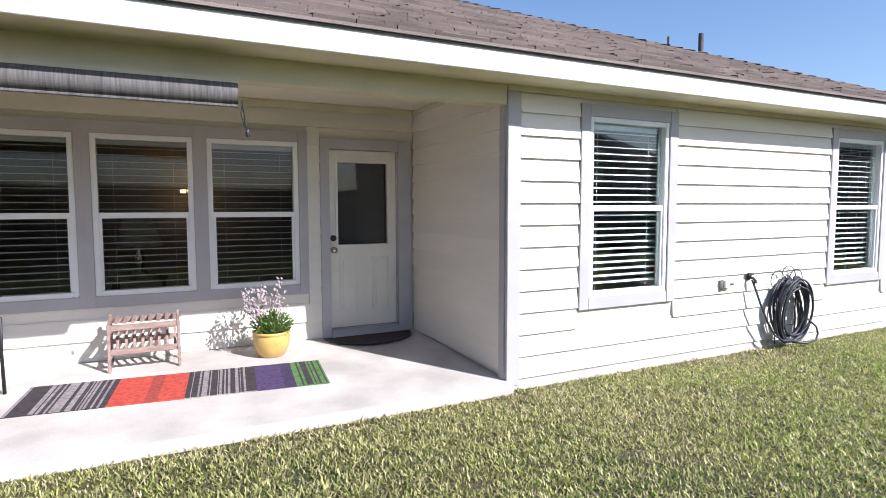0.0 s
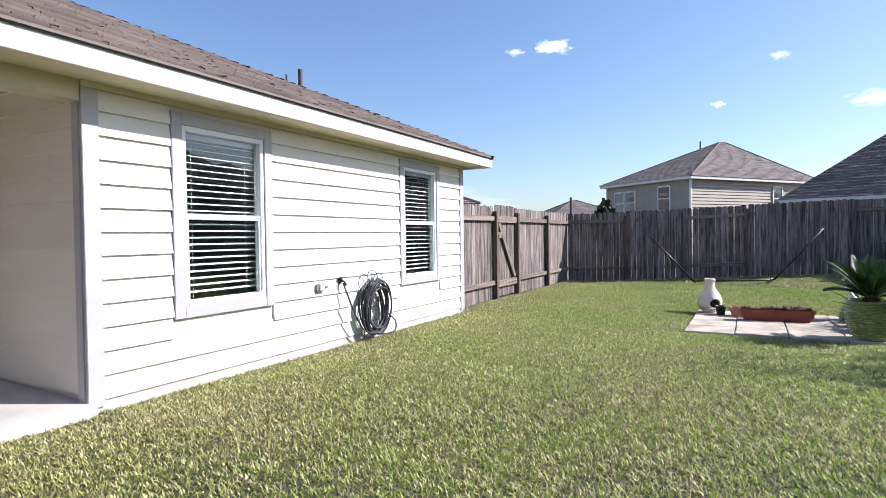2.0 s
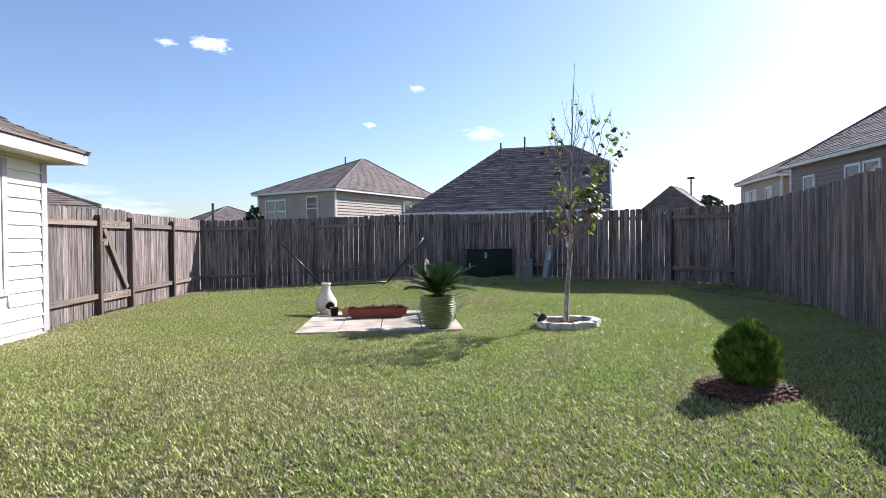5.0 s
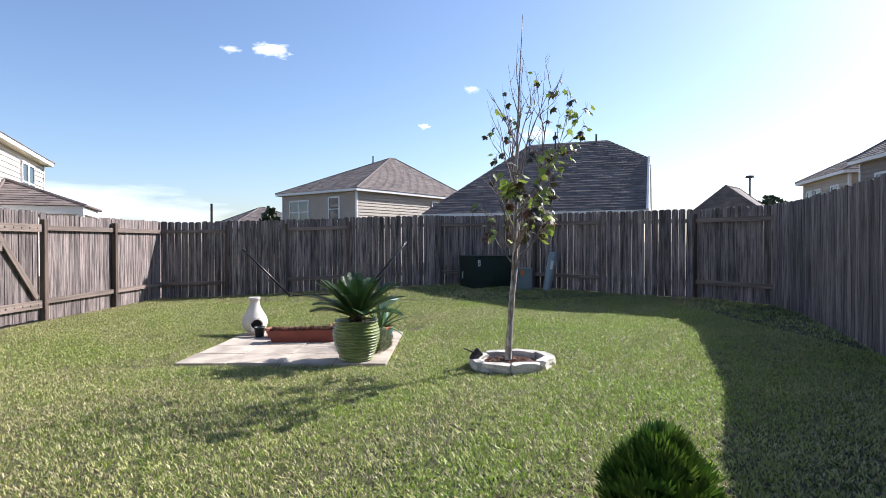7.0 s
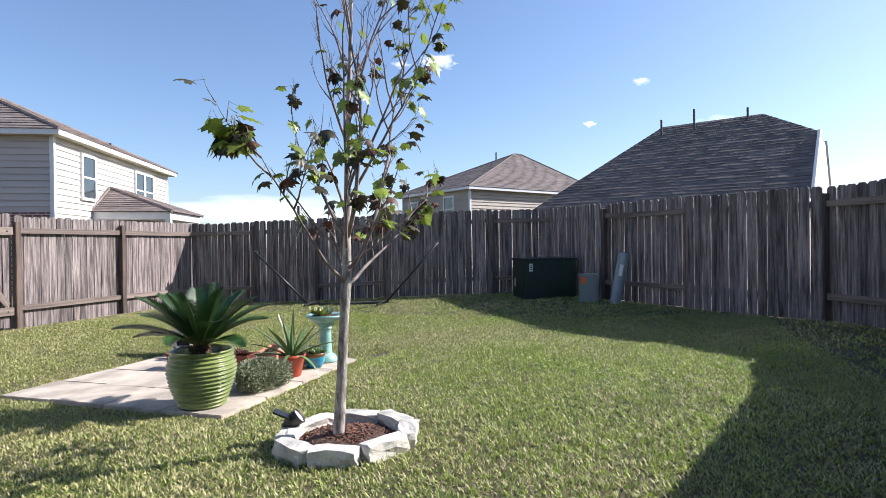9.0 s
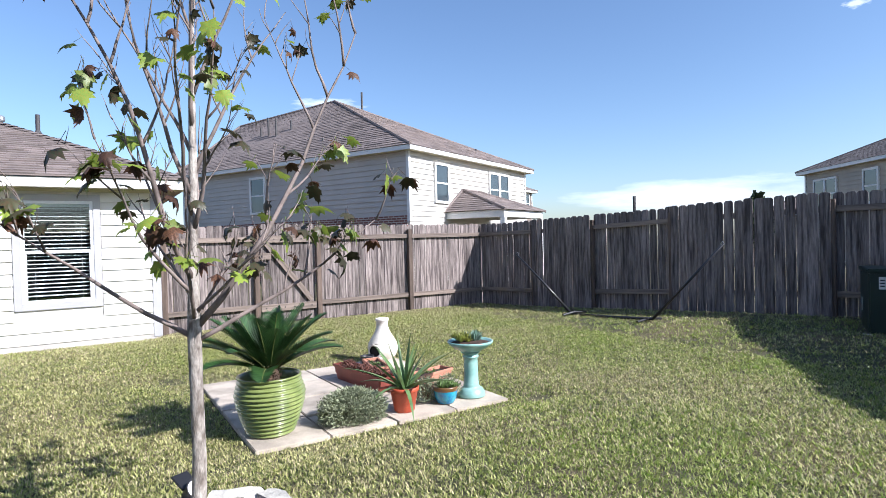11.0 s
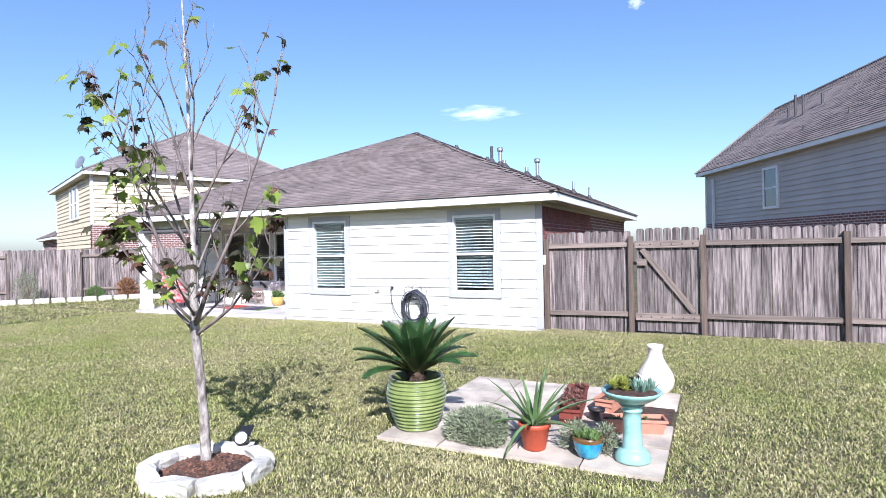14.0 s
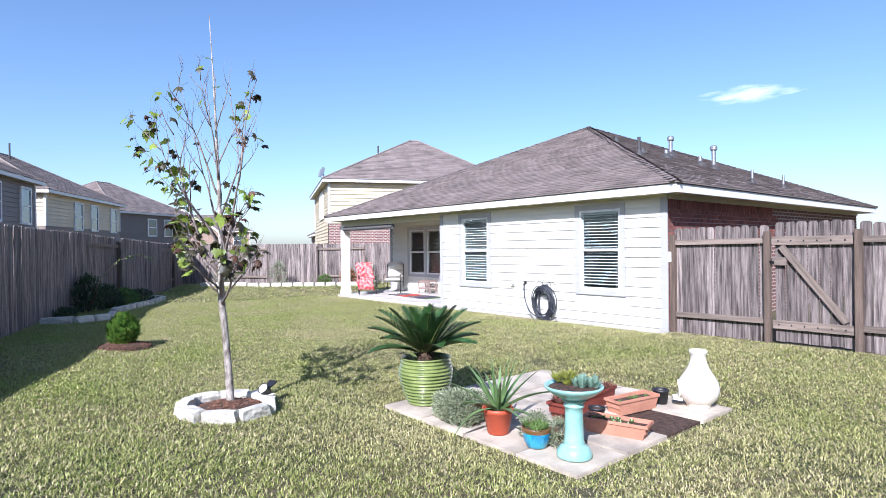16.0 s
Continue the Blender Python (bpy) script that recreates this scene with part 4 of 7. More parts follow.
def trough(name, m, length, width, h, material, label, fill=None):
    """A long planter with sloping sides, a rim and soil."""
    t = thing(name, m, label, "planter")
    s = Shape()
    b, k = 0.86, 0.012
    o0 = [(-length / 2 * b, -width / 2 * b, 0), (length / 2 * b, -width / 2 * b, 0), (length / 2 * b, width / 2 * b, 0), (-length / 2 * b, width / 2 * b, 0)]
    o1 = [(-length / 2, -width / 2, h), (length / 2, -width / 2, h), (length / 2, width / 2, h), (-length / 2, width / 2, h)]
    i1 = [(x - math.copysign(k, x), y - math.copysign(k, y), h) for x, y, _ in o1]
    i0 = [(x, y, h * 0.45) for x, y, _ in i1]
    s.add(o0 + o1 + i1 + i0, [(3, 2, 1, 0)] + [(i, (i + 1) % 4, 4 + (i + 1) % 4, 4 + i) for i in range(4)] + [(4 + i, 4 + (i + 1) % 4, 8 + (i + 1) % 4, 8 + i) for i in range(4)] + [(8 + i, 8 + (i + 1) % 4, 12 + (i + 1) % 4, 12 + i) for i in range(4)] + [(12, 13, 14, 15)])
    part("trough_body", s, material, t)
    rim = Shape()
    for lo, hi in (((-length / 2 - 0.008, -width / 2 - 0.008, h - 0.025), (length / 2 + 0.008, -width / 2, h + 0.004)), ((-length / 2 - 0.008, width / 2, h - 0.025), (length / 2 + 0.008, width / 2 + 0.008, h + 0.004)), ((-length / 2 - 0.008, -width / 2, h - 0.025), (-length / 2, width / 2, h + 0.004)), ((length / 2, -width / 2, h - 0.025), (length / 2 + 0.008, width / 2, h + 0.004))):
        rim.soft(lo, hi, 0.003)
    part("rim", rim, material, t)
    part("soil", Shape().box((-length / 2 + 0.014, -width / 2 + 0.014, h * 0.46), (length / 2 - 0.014, width / 2 - 0.014, h - 0.03)), M_SOIL, t, "dark potting soil")
    return t


M_DKRED = mat("dark_red_planter", (0.24, 0.05, 0.032), 0.55, var=0.12, var_scale=5)
M_TERRA = mat("terracotta_planter", (0.52, 0.24, 0.155), 0.7, var=0.1, var_scale=6, fine=0.06)
red_m = at(7.68, -4.591, SLAB_Z, 97)
trough("red_planter", red_m, 1.0, 0.21, 0.17, M_DKRED, "long dark red planter full of bronze succulents")
clump("bronze_succulent", red_m @ Matrix.Translation((0, 0, 0.14)), [(q.uniform(-0.46, 0.46), q.uniform(-0.09, 0.09), q.uniform(0, 0.035), q.uniform(0.05, 0.08), 13, 0.35) for _ in range(52)], M_SUCC_RED, "bronze-red rosette succulents filling a long planter")
t1_m, t2_m = at(8.3, -4.969, SLAB_Z, 16), at(8, -4.234, SLAB_Z, 80)
trough("terracotta_trough", t1_m, 0.56, 0.19, 0.13, M_TERRA, "terracotta-coloured trough with sparse seedlings")
trough("terracotta_trough", t2_m, 0.56, 0.19, 0.14, M_TERRA, "terracotta-coloured trough with sparse seedlings")
for m, sd in ((t1_m, 2), (t2_m, 3)):
    clump("seedlings", m @ Matrix.Translation((0, 0, 0.10)), [(q.uniform(-0.22, 0.2), q.uniform(-0.05, 0.05), 0, q.uniform(0.03, 0.05), 9, 0.5) for _ in range(9)], M_SUCC_GRN, "small green seedlings in a terracotta trough", "seedlings")
for x, y, r, h in ((8.07, -3.814, 0.078, 0.15), (7.93, -4.728, 0.075, 0.11)):
    k = r * 0.78
    pot("black_nursery_pot", [(0, 0), (k, 0), (k + 0.003, 0.006), (r, h - 0.02), (r + 0.005, h - 0.02), (r + 0.006, h), (r - 0.002, h), (r - 0.006, h * 0.7)], M_BLACK, at(x, y, SLAB_Z), "small black plastic nursery pot", h * 0.8, r - 0.008, 28)

# chiminea
M_CHIM = mat("whitewashed_clay", (0.72, 0.66, 0.57), 0.75, var=0.08, var_scale=4, fine=0.06, bump=0.002, bump_scale=50)
M_SOOT = mat("soot_black", (0.012, 0.011, 0.01), 0.95)
chim = thing("chiminea", at(8.38, -3.63, SLAB_Z, 208), "small whitewashed clay chiminea with a sooty mouth", "chiminea")
prof = [(0.0, 0.0), (0.105, 0.0), (0.118, 0.012), (0.112, 0.03), (0.135, 0.05), (0.172, 0.09), (0.195, 0.15), (0.198, 0.2), (0.182, 0.26), (0.15, 0.315), (0.115, 0.37), (0.09, 0.42), (0.077, 0.47), (0.074, 0.53), (0.085, 0.54), (0.089, 0.56), (0.082, 0.575), (0.066, 0.572), (0.06, 0.5)]
# the wall is turned in a ring of faces, left open at the mouth
seg = 48
s = Shape().lathe(prof, seg)
keep = []
for f in s.f:
    c = sum((Vector(s.v[i]) for i in f), Vector()) / len(f)
    inside = c.x > 0 and (c.y / 0.088) ** 2 + ((c.z - 0.165) / 0.075) ** 2 < 1 and abs(c.y) < 0.1
    if not inside:
        keep.append(f)
s.f = keep
part("clay_body", s, M_CHIM, chim, smooth=True)
part("hearth", Shape().lathe([(0.0, 0.07), (0.14, 0.075), (0.165, 0.11), (0.178, 0.16), (0.178, 0.21), (0.16, 0.26), (0.12, 0.33), (0.0, 0.35)], 32), M_SOOT, chim, "soot-black inside", smooth=True)
lip = [(0.197 - 0.012 * abs(math.cos(a)) + 0.004, 0.094 * math.sin(a), 0.165 + 0.082 * math.cos(a)) for a in (2 * math.pi * i / 36 for i in range(36))]
lip = [(math.sqrt(max(0.0001, 0.199 ** 2 - y * y)) - 0.25 * (z - 0.17) ** 2 * 6, y, z) for _, y, z in lip]
part("mouth_lip", Shape().tube(lip, 0.012, 8, closed=True), M_CHIM, chim, smooth=True)
part("hearth_shelf", Shape().prism([(0.15, -0.1), (0.235, -0.075), (0.25, 0), (0.235, 0.075), (0.15, 0.1)], 0.065, 0.09), M_CHIM, chim)

# ---- young maple in a stone ring ----
M_BARK = mat("pale_mottled_bark", (0.46, 0.41, 0.36), 0.85, var=0.25, var_scale=14, fine=0.22, fine_scale=70, bump=0.004, bump_scale=60, stretch=(2, 2, 0.7), alt=(0.14, 0.112, 0.092))
M_BRANCH = mat("grey_brown_twig_bark", (0.25, 0.195, 0.17), 0.8, var=0.25, var_scale=9, fine=0.12)
# the dark leaf's colour stands in for shaded and back-lit leaves
leaf_mats = [mat("green_maple_leaf", (0.18, 0.29, 0.045), 0.45, var=0.25, var_scale=18, fine=0.1, rnd=0.35, alt=(0.26, 0.26, 0.04), subsurf=0.35),
             mat("dark_shaded_maple_leaf", (0.035, 0.05, 0.02), 0.5, var=0.3, var_scale=18, fine=0.1, rnd=0.4, alt=(0.07, 0.035, 0.02), subsurf=0.15),
             mat("brown_curled_leaf", (0.12, 0.055, 0.028), 0.6, var=0.3, var_scale=18, fine=0.1, rnd=0.4, subsurf=0.2)]


def maple_leaf(name, material, curl, seed):
    q = random.Random(seed)
    half = [(0.0, 0.0), (0.10, 0.02), (0.34, -0.04), (0.30, 0.14), (0.52, 0.34), (0.36, 0.40), (0.40, 0.56), (0.20, 0.56), (0.16, 0.80), (0.06, 0.78), (0.0, 1.02)]
    out = half + [(-x, y) for x, y in half[-2:0:-1]]
    out = [(x * q.uniform(0.9, 1.1), y * q.uniform(0.94, 1.06)) for x, y in out]
    s = Shape()
    vs = [(0, 0.38, 0.05 * curl)] + [(x, y, -curl * (x * x * 1.1 + (y - 0.4) ** 2 * 0.9) + q.uniform(-0.03, 0.03)) for x, y in out]
    n = len(out)
    s.add(vs, [(0, i + 1, (i + 1) % n + 1) for i in range(n)])
    s.tube([(0, -0.55, 0.1), (0, -0.25, 0.03), (0, 0.02, 0)], 0.012, 3)
    return s.mesh(name, material, True)


LEAVES = [maple_leaf("leaf", leaf_mats[k], c, 3 * k + i) for k in range(3) for i, c in enumerate(((0.25, 0.6), (0.5, 1.1), (1.2, 1.9))[k])]
TREE = Vector((5.56, -7.35, ground_height(5.56, -7.35)))
tree = thing("maple_tree", Matrix.Translation(TREE), "young maple with thin upswept limbs and sparse curling leaves", "tree")
q = random.Random(8)
trunk_pts = [(0, 0, -0.05), (0.004, 0, 0.12), (0.012, -0.02, 0.45), (0.005, -0.045, 0.8), (0.0, -0.07, 1.06), (0.005, -0.075, 1.4), (0.015, -0.08, 1.8), (0.02, -0.09, 2.2), (0.03, -0.11, 2.7), (0.03, -0.13, 3.2), (0.03, -0.16, 3.78)]
trunk_r = [0.045, 0.038, 0.033, 0.031, 0.033, 0.024, 0.020, 0.016, 0.011, 0.007, 0.003]
part("trunk", Shape().tube(trunk_pts, trunk_r, 12), M_BARK, tree, "pale mottled slender trunk", smooth=True)
limbs, tips = [], []


def limb(start, direction, length, r, bend, depth, q):
    d, p = Vector(direction).normalized(), Vector(start)
    n = 9
    pts, rad = [p.copy()], [r]
    for i in range(n):
        p = p + d * (length / n)
        d = (d + Vector((q.uniform(-0.13, 0.13), q.uniform(-0.13, 0.13), bend / n + q.uniform(-0.06, 0.08)))).normalized()
        pts.append(p.copy())
        rad.append(r * (1 - 0.82 * (i + 1) / n))
        if depth and i >= 2 and q.random() < 0.62:
            a = q.uniform(0, 6.283)
            sd = (d + Vector((math.cos(a), math.sin(a), 0.25)) * 0.8).normalized()
            limb(p, sd, length * q.uniform(0.18, 0.42), r * 0.45, 0.5, depth - 1, q)
        if i >= 4:
            tips.append((p.copy(), d.copy()))
    limbs[-1].tube(pts, rad, 6)


def trunk_at(z):
    for (a, b) in zip(trunk_pts, trunk_pts[1:]):
        if a[2] <= z <= b[2]:
            return Vector(a).lerp(Vector(b), (z - a[2]) / (b[2] - a[2]))
    return Vector(trunk_pts[-1])


# height on the trunk, bearing, rise, length, radius
BOUGHS = ((1.02, 350, 0.50, 1.10, 0.014), (1.04, 170, 0.70, 1.10, 0.014), (1.08, 340, 1.15, 1.80, 0.018), (1.32, 227, 1.25, 1.55, 0.016),
          (1.10, 60, 0.8, 0.60, 0.010), (1.12, 262, 0.9, 0.80, 0.011), (1.16, 305, 0.7, 0.70, 0.010), (1.22, 112, 0.9, 0.65, 0.010), (1.25, 205, 1.0, 0.85, 0.011),
          (1.32, 125, 1.6, 0.85, 0.011), (1.45, 60, 2.0, 0.75, 0.011), (1.55, 290, 1.8, 1.05, 0.012), (1.62, 240, 1.5, 1.10, 0.011), (1.72, 200, 2.2, 1.10, 0.012),
          (1.82, 20, 2.3, 1.10, 0.012), (1.92, 140, 2.4, 0.85, 0.010), (2.05, 255, 2.4, 1.00, 0.011), (2.2, 330, 2.5, 0.95, 0.010), (2.35, 90, 2.8, 0.70, 0.009),
          (2.5, 210, 2.6, 0.75, 0.008), (2.7, 30, 3.0, 0.55, 0.007), (2.9, 160, 3.0, 0.45, 0.006))
for z, az, rise, length, r in BOUGHS:
    a = radians(az)
    limbs.append(Shape())
    limb(trunk_at(z), (math.cos(a), math.sin(a), rise), length, r, 0.35, 2 if length > 0.75 else 1, q)
for s in limbs:
    part("limb", s, M_BRANCH, tree, smooth=True)
q.shuffle(tips)
# leaves gather on the long outer limbs and thin out towards the top
tips.sort(key=lambda t: t[0].z * 0.14 - 0.45 * math.hypot(t[0].x, t[0].y) + q.random())
for i, (p, d) in enumerate(tips[:295]):
    low = p.z < 2.0
    k = q.choices((0, 1, 2), (0.52, 0.32, 0.16))[0]
    mesh = LEAVES[k * 2 + q.randrange(2)]
    size = q.uniform(0.065, 0.12) * (1.05 if low else 0.9)
    out = Vector((d.x, d.y, 0)) + Vector((q.uniform(-0.6, 0.6), q.uniform(-0.6, 0.6), 0))
    yaw = math.atan2(out.y, out.x) - math.pi / 2
    m = Matrix.Translation(p) @ Euler((radians(q.uniform(-85, -5)), radians(q.uniform(-35, 35)), yaw), "XYZ").to_matrix().to_4x4() @ Matrix.Scale(size, 4) @ Matrix.Translation((0, 0.5, 0))
    part("leaf", mesh, None, tree, m=m)


def rough_stone(name, lx, ly, lz, seed):
    """A hewn block with uneven faces and worn edges."""
    q, bm = random.Random(seed), bmesh.new()
    bmesh.ops.create_cube(bm, size=1)
    bmesh.ops.subdivide_edges(bm, edges=bm.edges[:], cuts=2, use_grid_fill=True)
    for v in bm.verts:
        e = sum(abs(c) > 0.49 for c in v.co)
        k = 1 - 0.05 * (e - 1)
        v.co = Vector((v.co.x * lx * k, v.co.y * ly * k, (v.co.z * k + 0.5) * lz)) + Vector((q.uniform(-1, 1), q.uniform(-1, 1), q.uniform(-0.6, 0.6) if v.co.z > 0 else 0)) * 0.011
    me = bpy.data.meshes.new(name)
    bm.to_mesh(me)
    bm.free()
    me.materials.append(M_STONE)
    return me


STONES = [rough_stone("stone", 0.305, 0.12, 0.12, i) for i in range(5)]
ring = thing("stone_ring", Matrix.Identity(4), "ring of pale hewn edging stones round the young tree", "edging")
cx, cy, rr = 5.61, -7.39, 0.385
for i in range(8):
    a = 2 * math.pi * (i + 0.35) / 8
    x, y = cx + rr * math.cos(a), cy + rr * math.sin(a)
    part("stone", STONES[i % 5], None, ring, m=Matrix.Translation((x, y, ground_height(x, y) - 0.015)) @ Matrix.Rotation(a + math.pi / 2 + rng.uniform(-0.1, 0.1), 4, "Z") @ Matrix.Rotation(rng.uniform(-0.05, 0.05), 4, "X"))


def mulch(name, x, y, r, h, label, seed):
    """A low heap of bark chips."""
    q, z = random.Random(seed), ground_height(x, y)
    t = thing(name, Matrix.Translation((x, y, z)), label, "mulch")
    part("mulch_mound", Shape().lathe([(r, -0.03), (r * 0.95, h * 0.3), (r * 0.6, h * 0.8), (0, h)], 24, wobble=0.06), M_SOIL, t, smooth=True)
    s = Shape()
    for i in range(int(1500 * r * r / 0.2)):
        a, u = q.uniform(0, 6.283), math.sqrt(q.random())
        zz = h * (1 - 0.8 * u ** 1.6) * (1 if u < 0.95 else 0.3) + 0.004
        m = Matrix.Translation((r * u * math.cos(a) * 1.03, r * u * math.sin(a) * 1.03, zz)) @ Euler((q.uniform(-0.5, 0.5), q.uniform(-0.5, 0.5), q.uniform(0, 6.28))).to_matrix().to_4x4()
        l, w = q.uniform(0.012, 0.03), q.uniform(0.004, 0.009)
        s.box((-l, -w, -0.003), (l, w, 0.003), m)
    tagged(part("bark_mulch", s, M_MULCH, t), kind="stuff")
    return t


mulch("mulch_bed", cx, cy, 0.345, 0.085, "brown bark mulch inside the stone ring", 1)
mulch("mulch_heap", 1.62, -7.53, 0.36, 0.09, "brown bark mulch round a small evergreen", 2)

# small evergreen of upright fans
M_EVER = mat("evergreen_spray", (0.045, 0.115, 0.012), 0.55, var=0.25, var_scale=10, island=0.45, subsurf=0.2, alt=(0.12, 0.19, 0.025))
ever = thing("globe_evergreen", at(1.62, -7.53, ground_height(1.62, -7.53) + 0.03), "small bright green globe evergreen of upright sprays", "shrub")
q, s = random.Random(14), Shape()
for i in range(620):
    a, u, zz = q.uniform(0, 6.283), q.uniform(0.3, 1.0) ** 0.5, q.random()
    prof_r = 0.25 * math.sin(math.pi * (0.16 + 0.80 * zz)) ** 0.75
    base = Vector((prof_r * u * math.cos(a) * 0.85, prof_r * u * math.sin(a) * 0.85, 0.02 + 0.42 * zz))
    fan = Vector((-math.sin(a + q.uniform(-0.9, 0.9)), math.cos(a + q.uniform(-0.9, 0.9)), 0))
    outw = Vector((math.cos(a), math.sin(a), 0))
    for k in range(9):
        t = (k - 4) / 4
        d = (Vector((0, 0, 1)) * (1 - 0.35 * abs(t)) + fan * 0.55 * t + outw * (0.45 - 0.2 * zz)).normalized()
        l = q.uniform(0.06, 0.10) * (1 - 0.3 * abs(t))
        w = fan * 0.0065
        p = base + fan * t * 0.03
        s.add([p - w * 0.6, p + w * 0.6, p + d * l * 0.6 + w, p + d * l, p + d * l * 0.6 - w], [(0, 1, 2, 3, 4)])
part("stems", Shape().tube([(0, 0, -0.05), (0, 0, 0.35)], [0.014, 0.006], 6).tube([(0, 0, 0), (0.06, 0.02, 0.2)], 0.006, 5).tube([(0, 0, 0), (-0.05, 0.04, 0.2)], 0.006, 5), M_TWIG, ever)
part("sprays", s, M_EVER, ever)

# landscape spotlight
spot = thing("garden_spotlight", at(5.58, -7.0, ground_height(5.58, -7.0) - 0.01, -65), "black plastic solar spotlight on a stake", "garden light")
part("stake", Shape().tube([(0, 0, -0.12), (0, 0, 0.06)], [0.006, 0.016], 8), M_BLACK, spot)
part("bracket", Shape().soft((-0.03, -0.035, 0.05), (0.03, 0.035, 0.075), 0.006).soft((-0.02, -0.04, 0.06), (0.02, -0.032, 0.14), 0.003).soft((-0.02, 0.032, 0.06), (0.02, 0.04, 0.14), 0.003), M_BLACK, spot)
tilt = Matrix.Translation((0, 0, 0.15)) @ Matrix.Rotation(radians(52), 4, "Y")
part("lamp_head", Shape().lathe([(0, -0.07), (0.03, -0.068), (0.042, -0.03), (0.052, 0.05), (0.056, 0.055), (0.054, 0.06), (0.047, 0.052)], 24, tilt), M_BLACK, spot, smooth=True)
part("lens", Shape().lathe([(0.047, 0.05), (0.03, 0.053), (0, 0.054)], 24, tilt), mat("frosted_lens", (0.75, 0.75, 0.75), 0.25, var=0.02), spot, "frosted white lens")
part("solar_panel", Shape().soft((-0.07, -0.05, 0.0), (0.05, 0.05, 0.012), 0.003, Matrix.Translation((-0.06, 0, 0.19)) @ Matrix.Rotation(radians(25), 4, "Y")), M_BLACK, spot)

# ---- hose on its rack, tap, socket ----
HX = 3.43
rack = thing("hose_rack", Matrix.Translation((HX, -0.06, 0.0)), "black wrought-iron hose rack with scrolls against the wall", "hose rack")


def scroll(c, r, a0, a1, shrink=0.55, n=26):
    return [(c[0] + r * (1 - shrink * i / n) * math.cos(a0 + (a1 - a0) * i / n), 0, c[1] + r * (1 - shrink * i / n) * math.sin(a0 + (a1 - a0) * i / n)) for i in range(n + 1)]


part("frame", Shape().tube([(-0.16, 0, 0.0), (-0.16, 0, 0.62)], 0.006, 6).tube([(0.16, 0, 0.0), (0.16, 0, 0.62)], 0.006, 6).tube([(-0.16, 0, 0.18), (0.16, 0, 0.18)], 0.005, 6).tube([(-0.16, 0, 0.5), (0.16, 0, 0.5)], 0.005, 6), M_IRON, rack)
for c, r, a0, a1 in (((0, 0.70), 0.155, -0.6, 3.74), ((-0.17, 0.66), 0.13, 0.3, 5.2), ((0.17, 0.66), 0.13, 2.84, -2.1), ((0, 0.55), 0.08, 0, 6.0)):
    part("scroll", Shape().tube(scroll(c, r, a0, a1), 0.0045, 6), M_IRON, rack)
for zz in (0.3, 0.36, 0.42):
    part("cross_wire", Shape().tube([(-0.13, 0.0, zz), (0.13, 0.0, zz)], 0.003, 5), M_IRON, rack)
part("hanger", Shape().tube([(-0.13, 0, 0.56), (-0.13, -0.14, 0.58)], 0.006, 6).tube([(0.13, 0, 0.56), (0.13, -0.14, 0.58)], 0.006, 6).tube([(-0.13, -0.14, 0.58), (0, -0.15, 0.66), (0.13, -0.14, 0.58)], 0.006, 6), M_IRON, rack)
M_HOSE = mat("dark_grey_hose", (0.045, 0.047, 0.06), 0.45, var=0.15, var_scale=6, fine=0.05)
hose = thing("garden_hose", Matrix.Translation((HX, -0.13, 0.0)), "dark grey garden hose coiled on an iron rack", "garden hose")
q, pts = random.Random(6), []
turns = 15
for i in range(turns * 26):
    a = 2 * math.pi * i / 26
    k = i // 26
    w = 0.235 + 0.055 * math.sin(k * 2.1) + 0.02 * math.sin(k * 5.3)
    hh = 0.315 + 0.045 * math.sin(k * 1.7 + 1)
    pts.append((w * math.sin(a) + 0.02 * math.sin(k * 3.3), -0.09 * math.sin(k * 1.31) * (0.6 + 0.4 * math.cos(a)), max(0.025, 0.345 + hh * math.cos(a) + 0.03 * math.sin(k * 2.7 + a))))
part("coil", Shape().tube(pts, 0.0105, 7), M_HOSE, hose, smooth=True)
part("tail", Shape().tube([(0.2, -0.05, 0.25), (0.33, -0.06, 0.16), (0.38, -0.05, 0.08), (0.30, -0.08, 0.018), (0.1, -0.1, 0.015), (-0.05, -0.05, 0.03)], 0.0105, 7), M_HOSE, hose, smooth=True)
part("supply", Shape().tube([(-0.57, 0.06, 0.70), (-0.56, 0.03, 0.62), (-0.52, -0.01, 0.45), (-0.44, -0.03, 0.28), (-0.33, -0.04, 0.13), (-0.2, -0.05, 0.06), (-0.05, -0.06, 0.05)], 0.0105, 8), M_HOSE, hose, smooth=True)
tap = thing("garden_tap", Matrix.Translation((2.86, -0.026, 0.72)), "dark metal garden tap on the siding wall", "tap")
part("spout", Shape().tube([(0, 0.03, 0), (0, -0.05, 0), (0.005, -0.075, -0.02), (0.01, -0.075, -0.05)], [0.014, 0.014, 0.013, 0.015], 10), M_PIPE, tap, smooth=True)
part("handle", Shape().lathe([(0.0, 0.0), (0.03, 0.0), (0.034, 0.008), (0.03, 0.014), (0, 0.014)], 10, Matrix.Translation((0, -0.03, 0.035))).tube([(0, -0.03, 0), (0, -0.03, 0.036)], 0.006, 6), M_PIPE, tap)
part("flange", Shape().lathe([(0.032, 0), (0.03, 0.008), (0, 0.009)], 16, Matrix.Rotation(radians(90), 4, "X")), M_PIPE, tap)
sock = thing("outdoor_socket", Matrix.Translation((2.50, -0.026, 0.68)), "grey weatherproof socket box on the siding", "socket")
part("box", Shape().soft((-0.06, -0.045, -0.045), (0.06, 0.0, 0.045), 0.006), mat("grey_socket_plastic", (0.52, 0.51, 0.49), 0.5, var=0.05), sock)
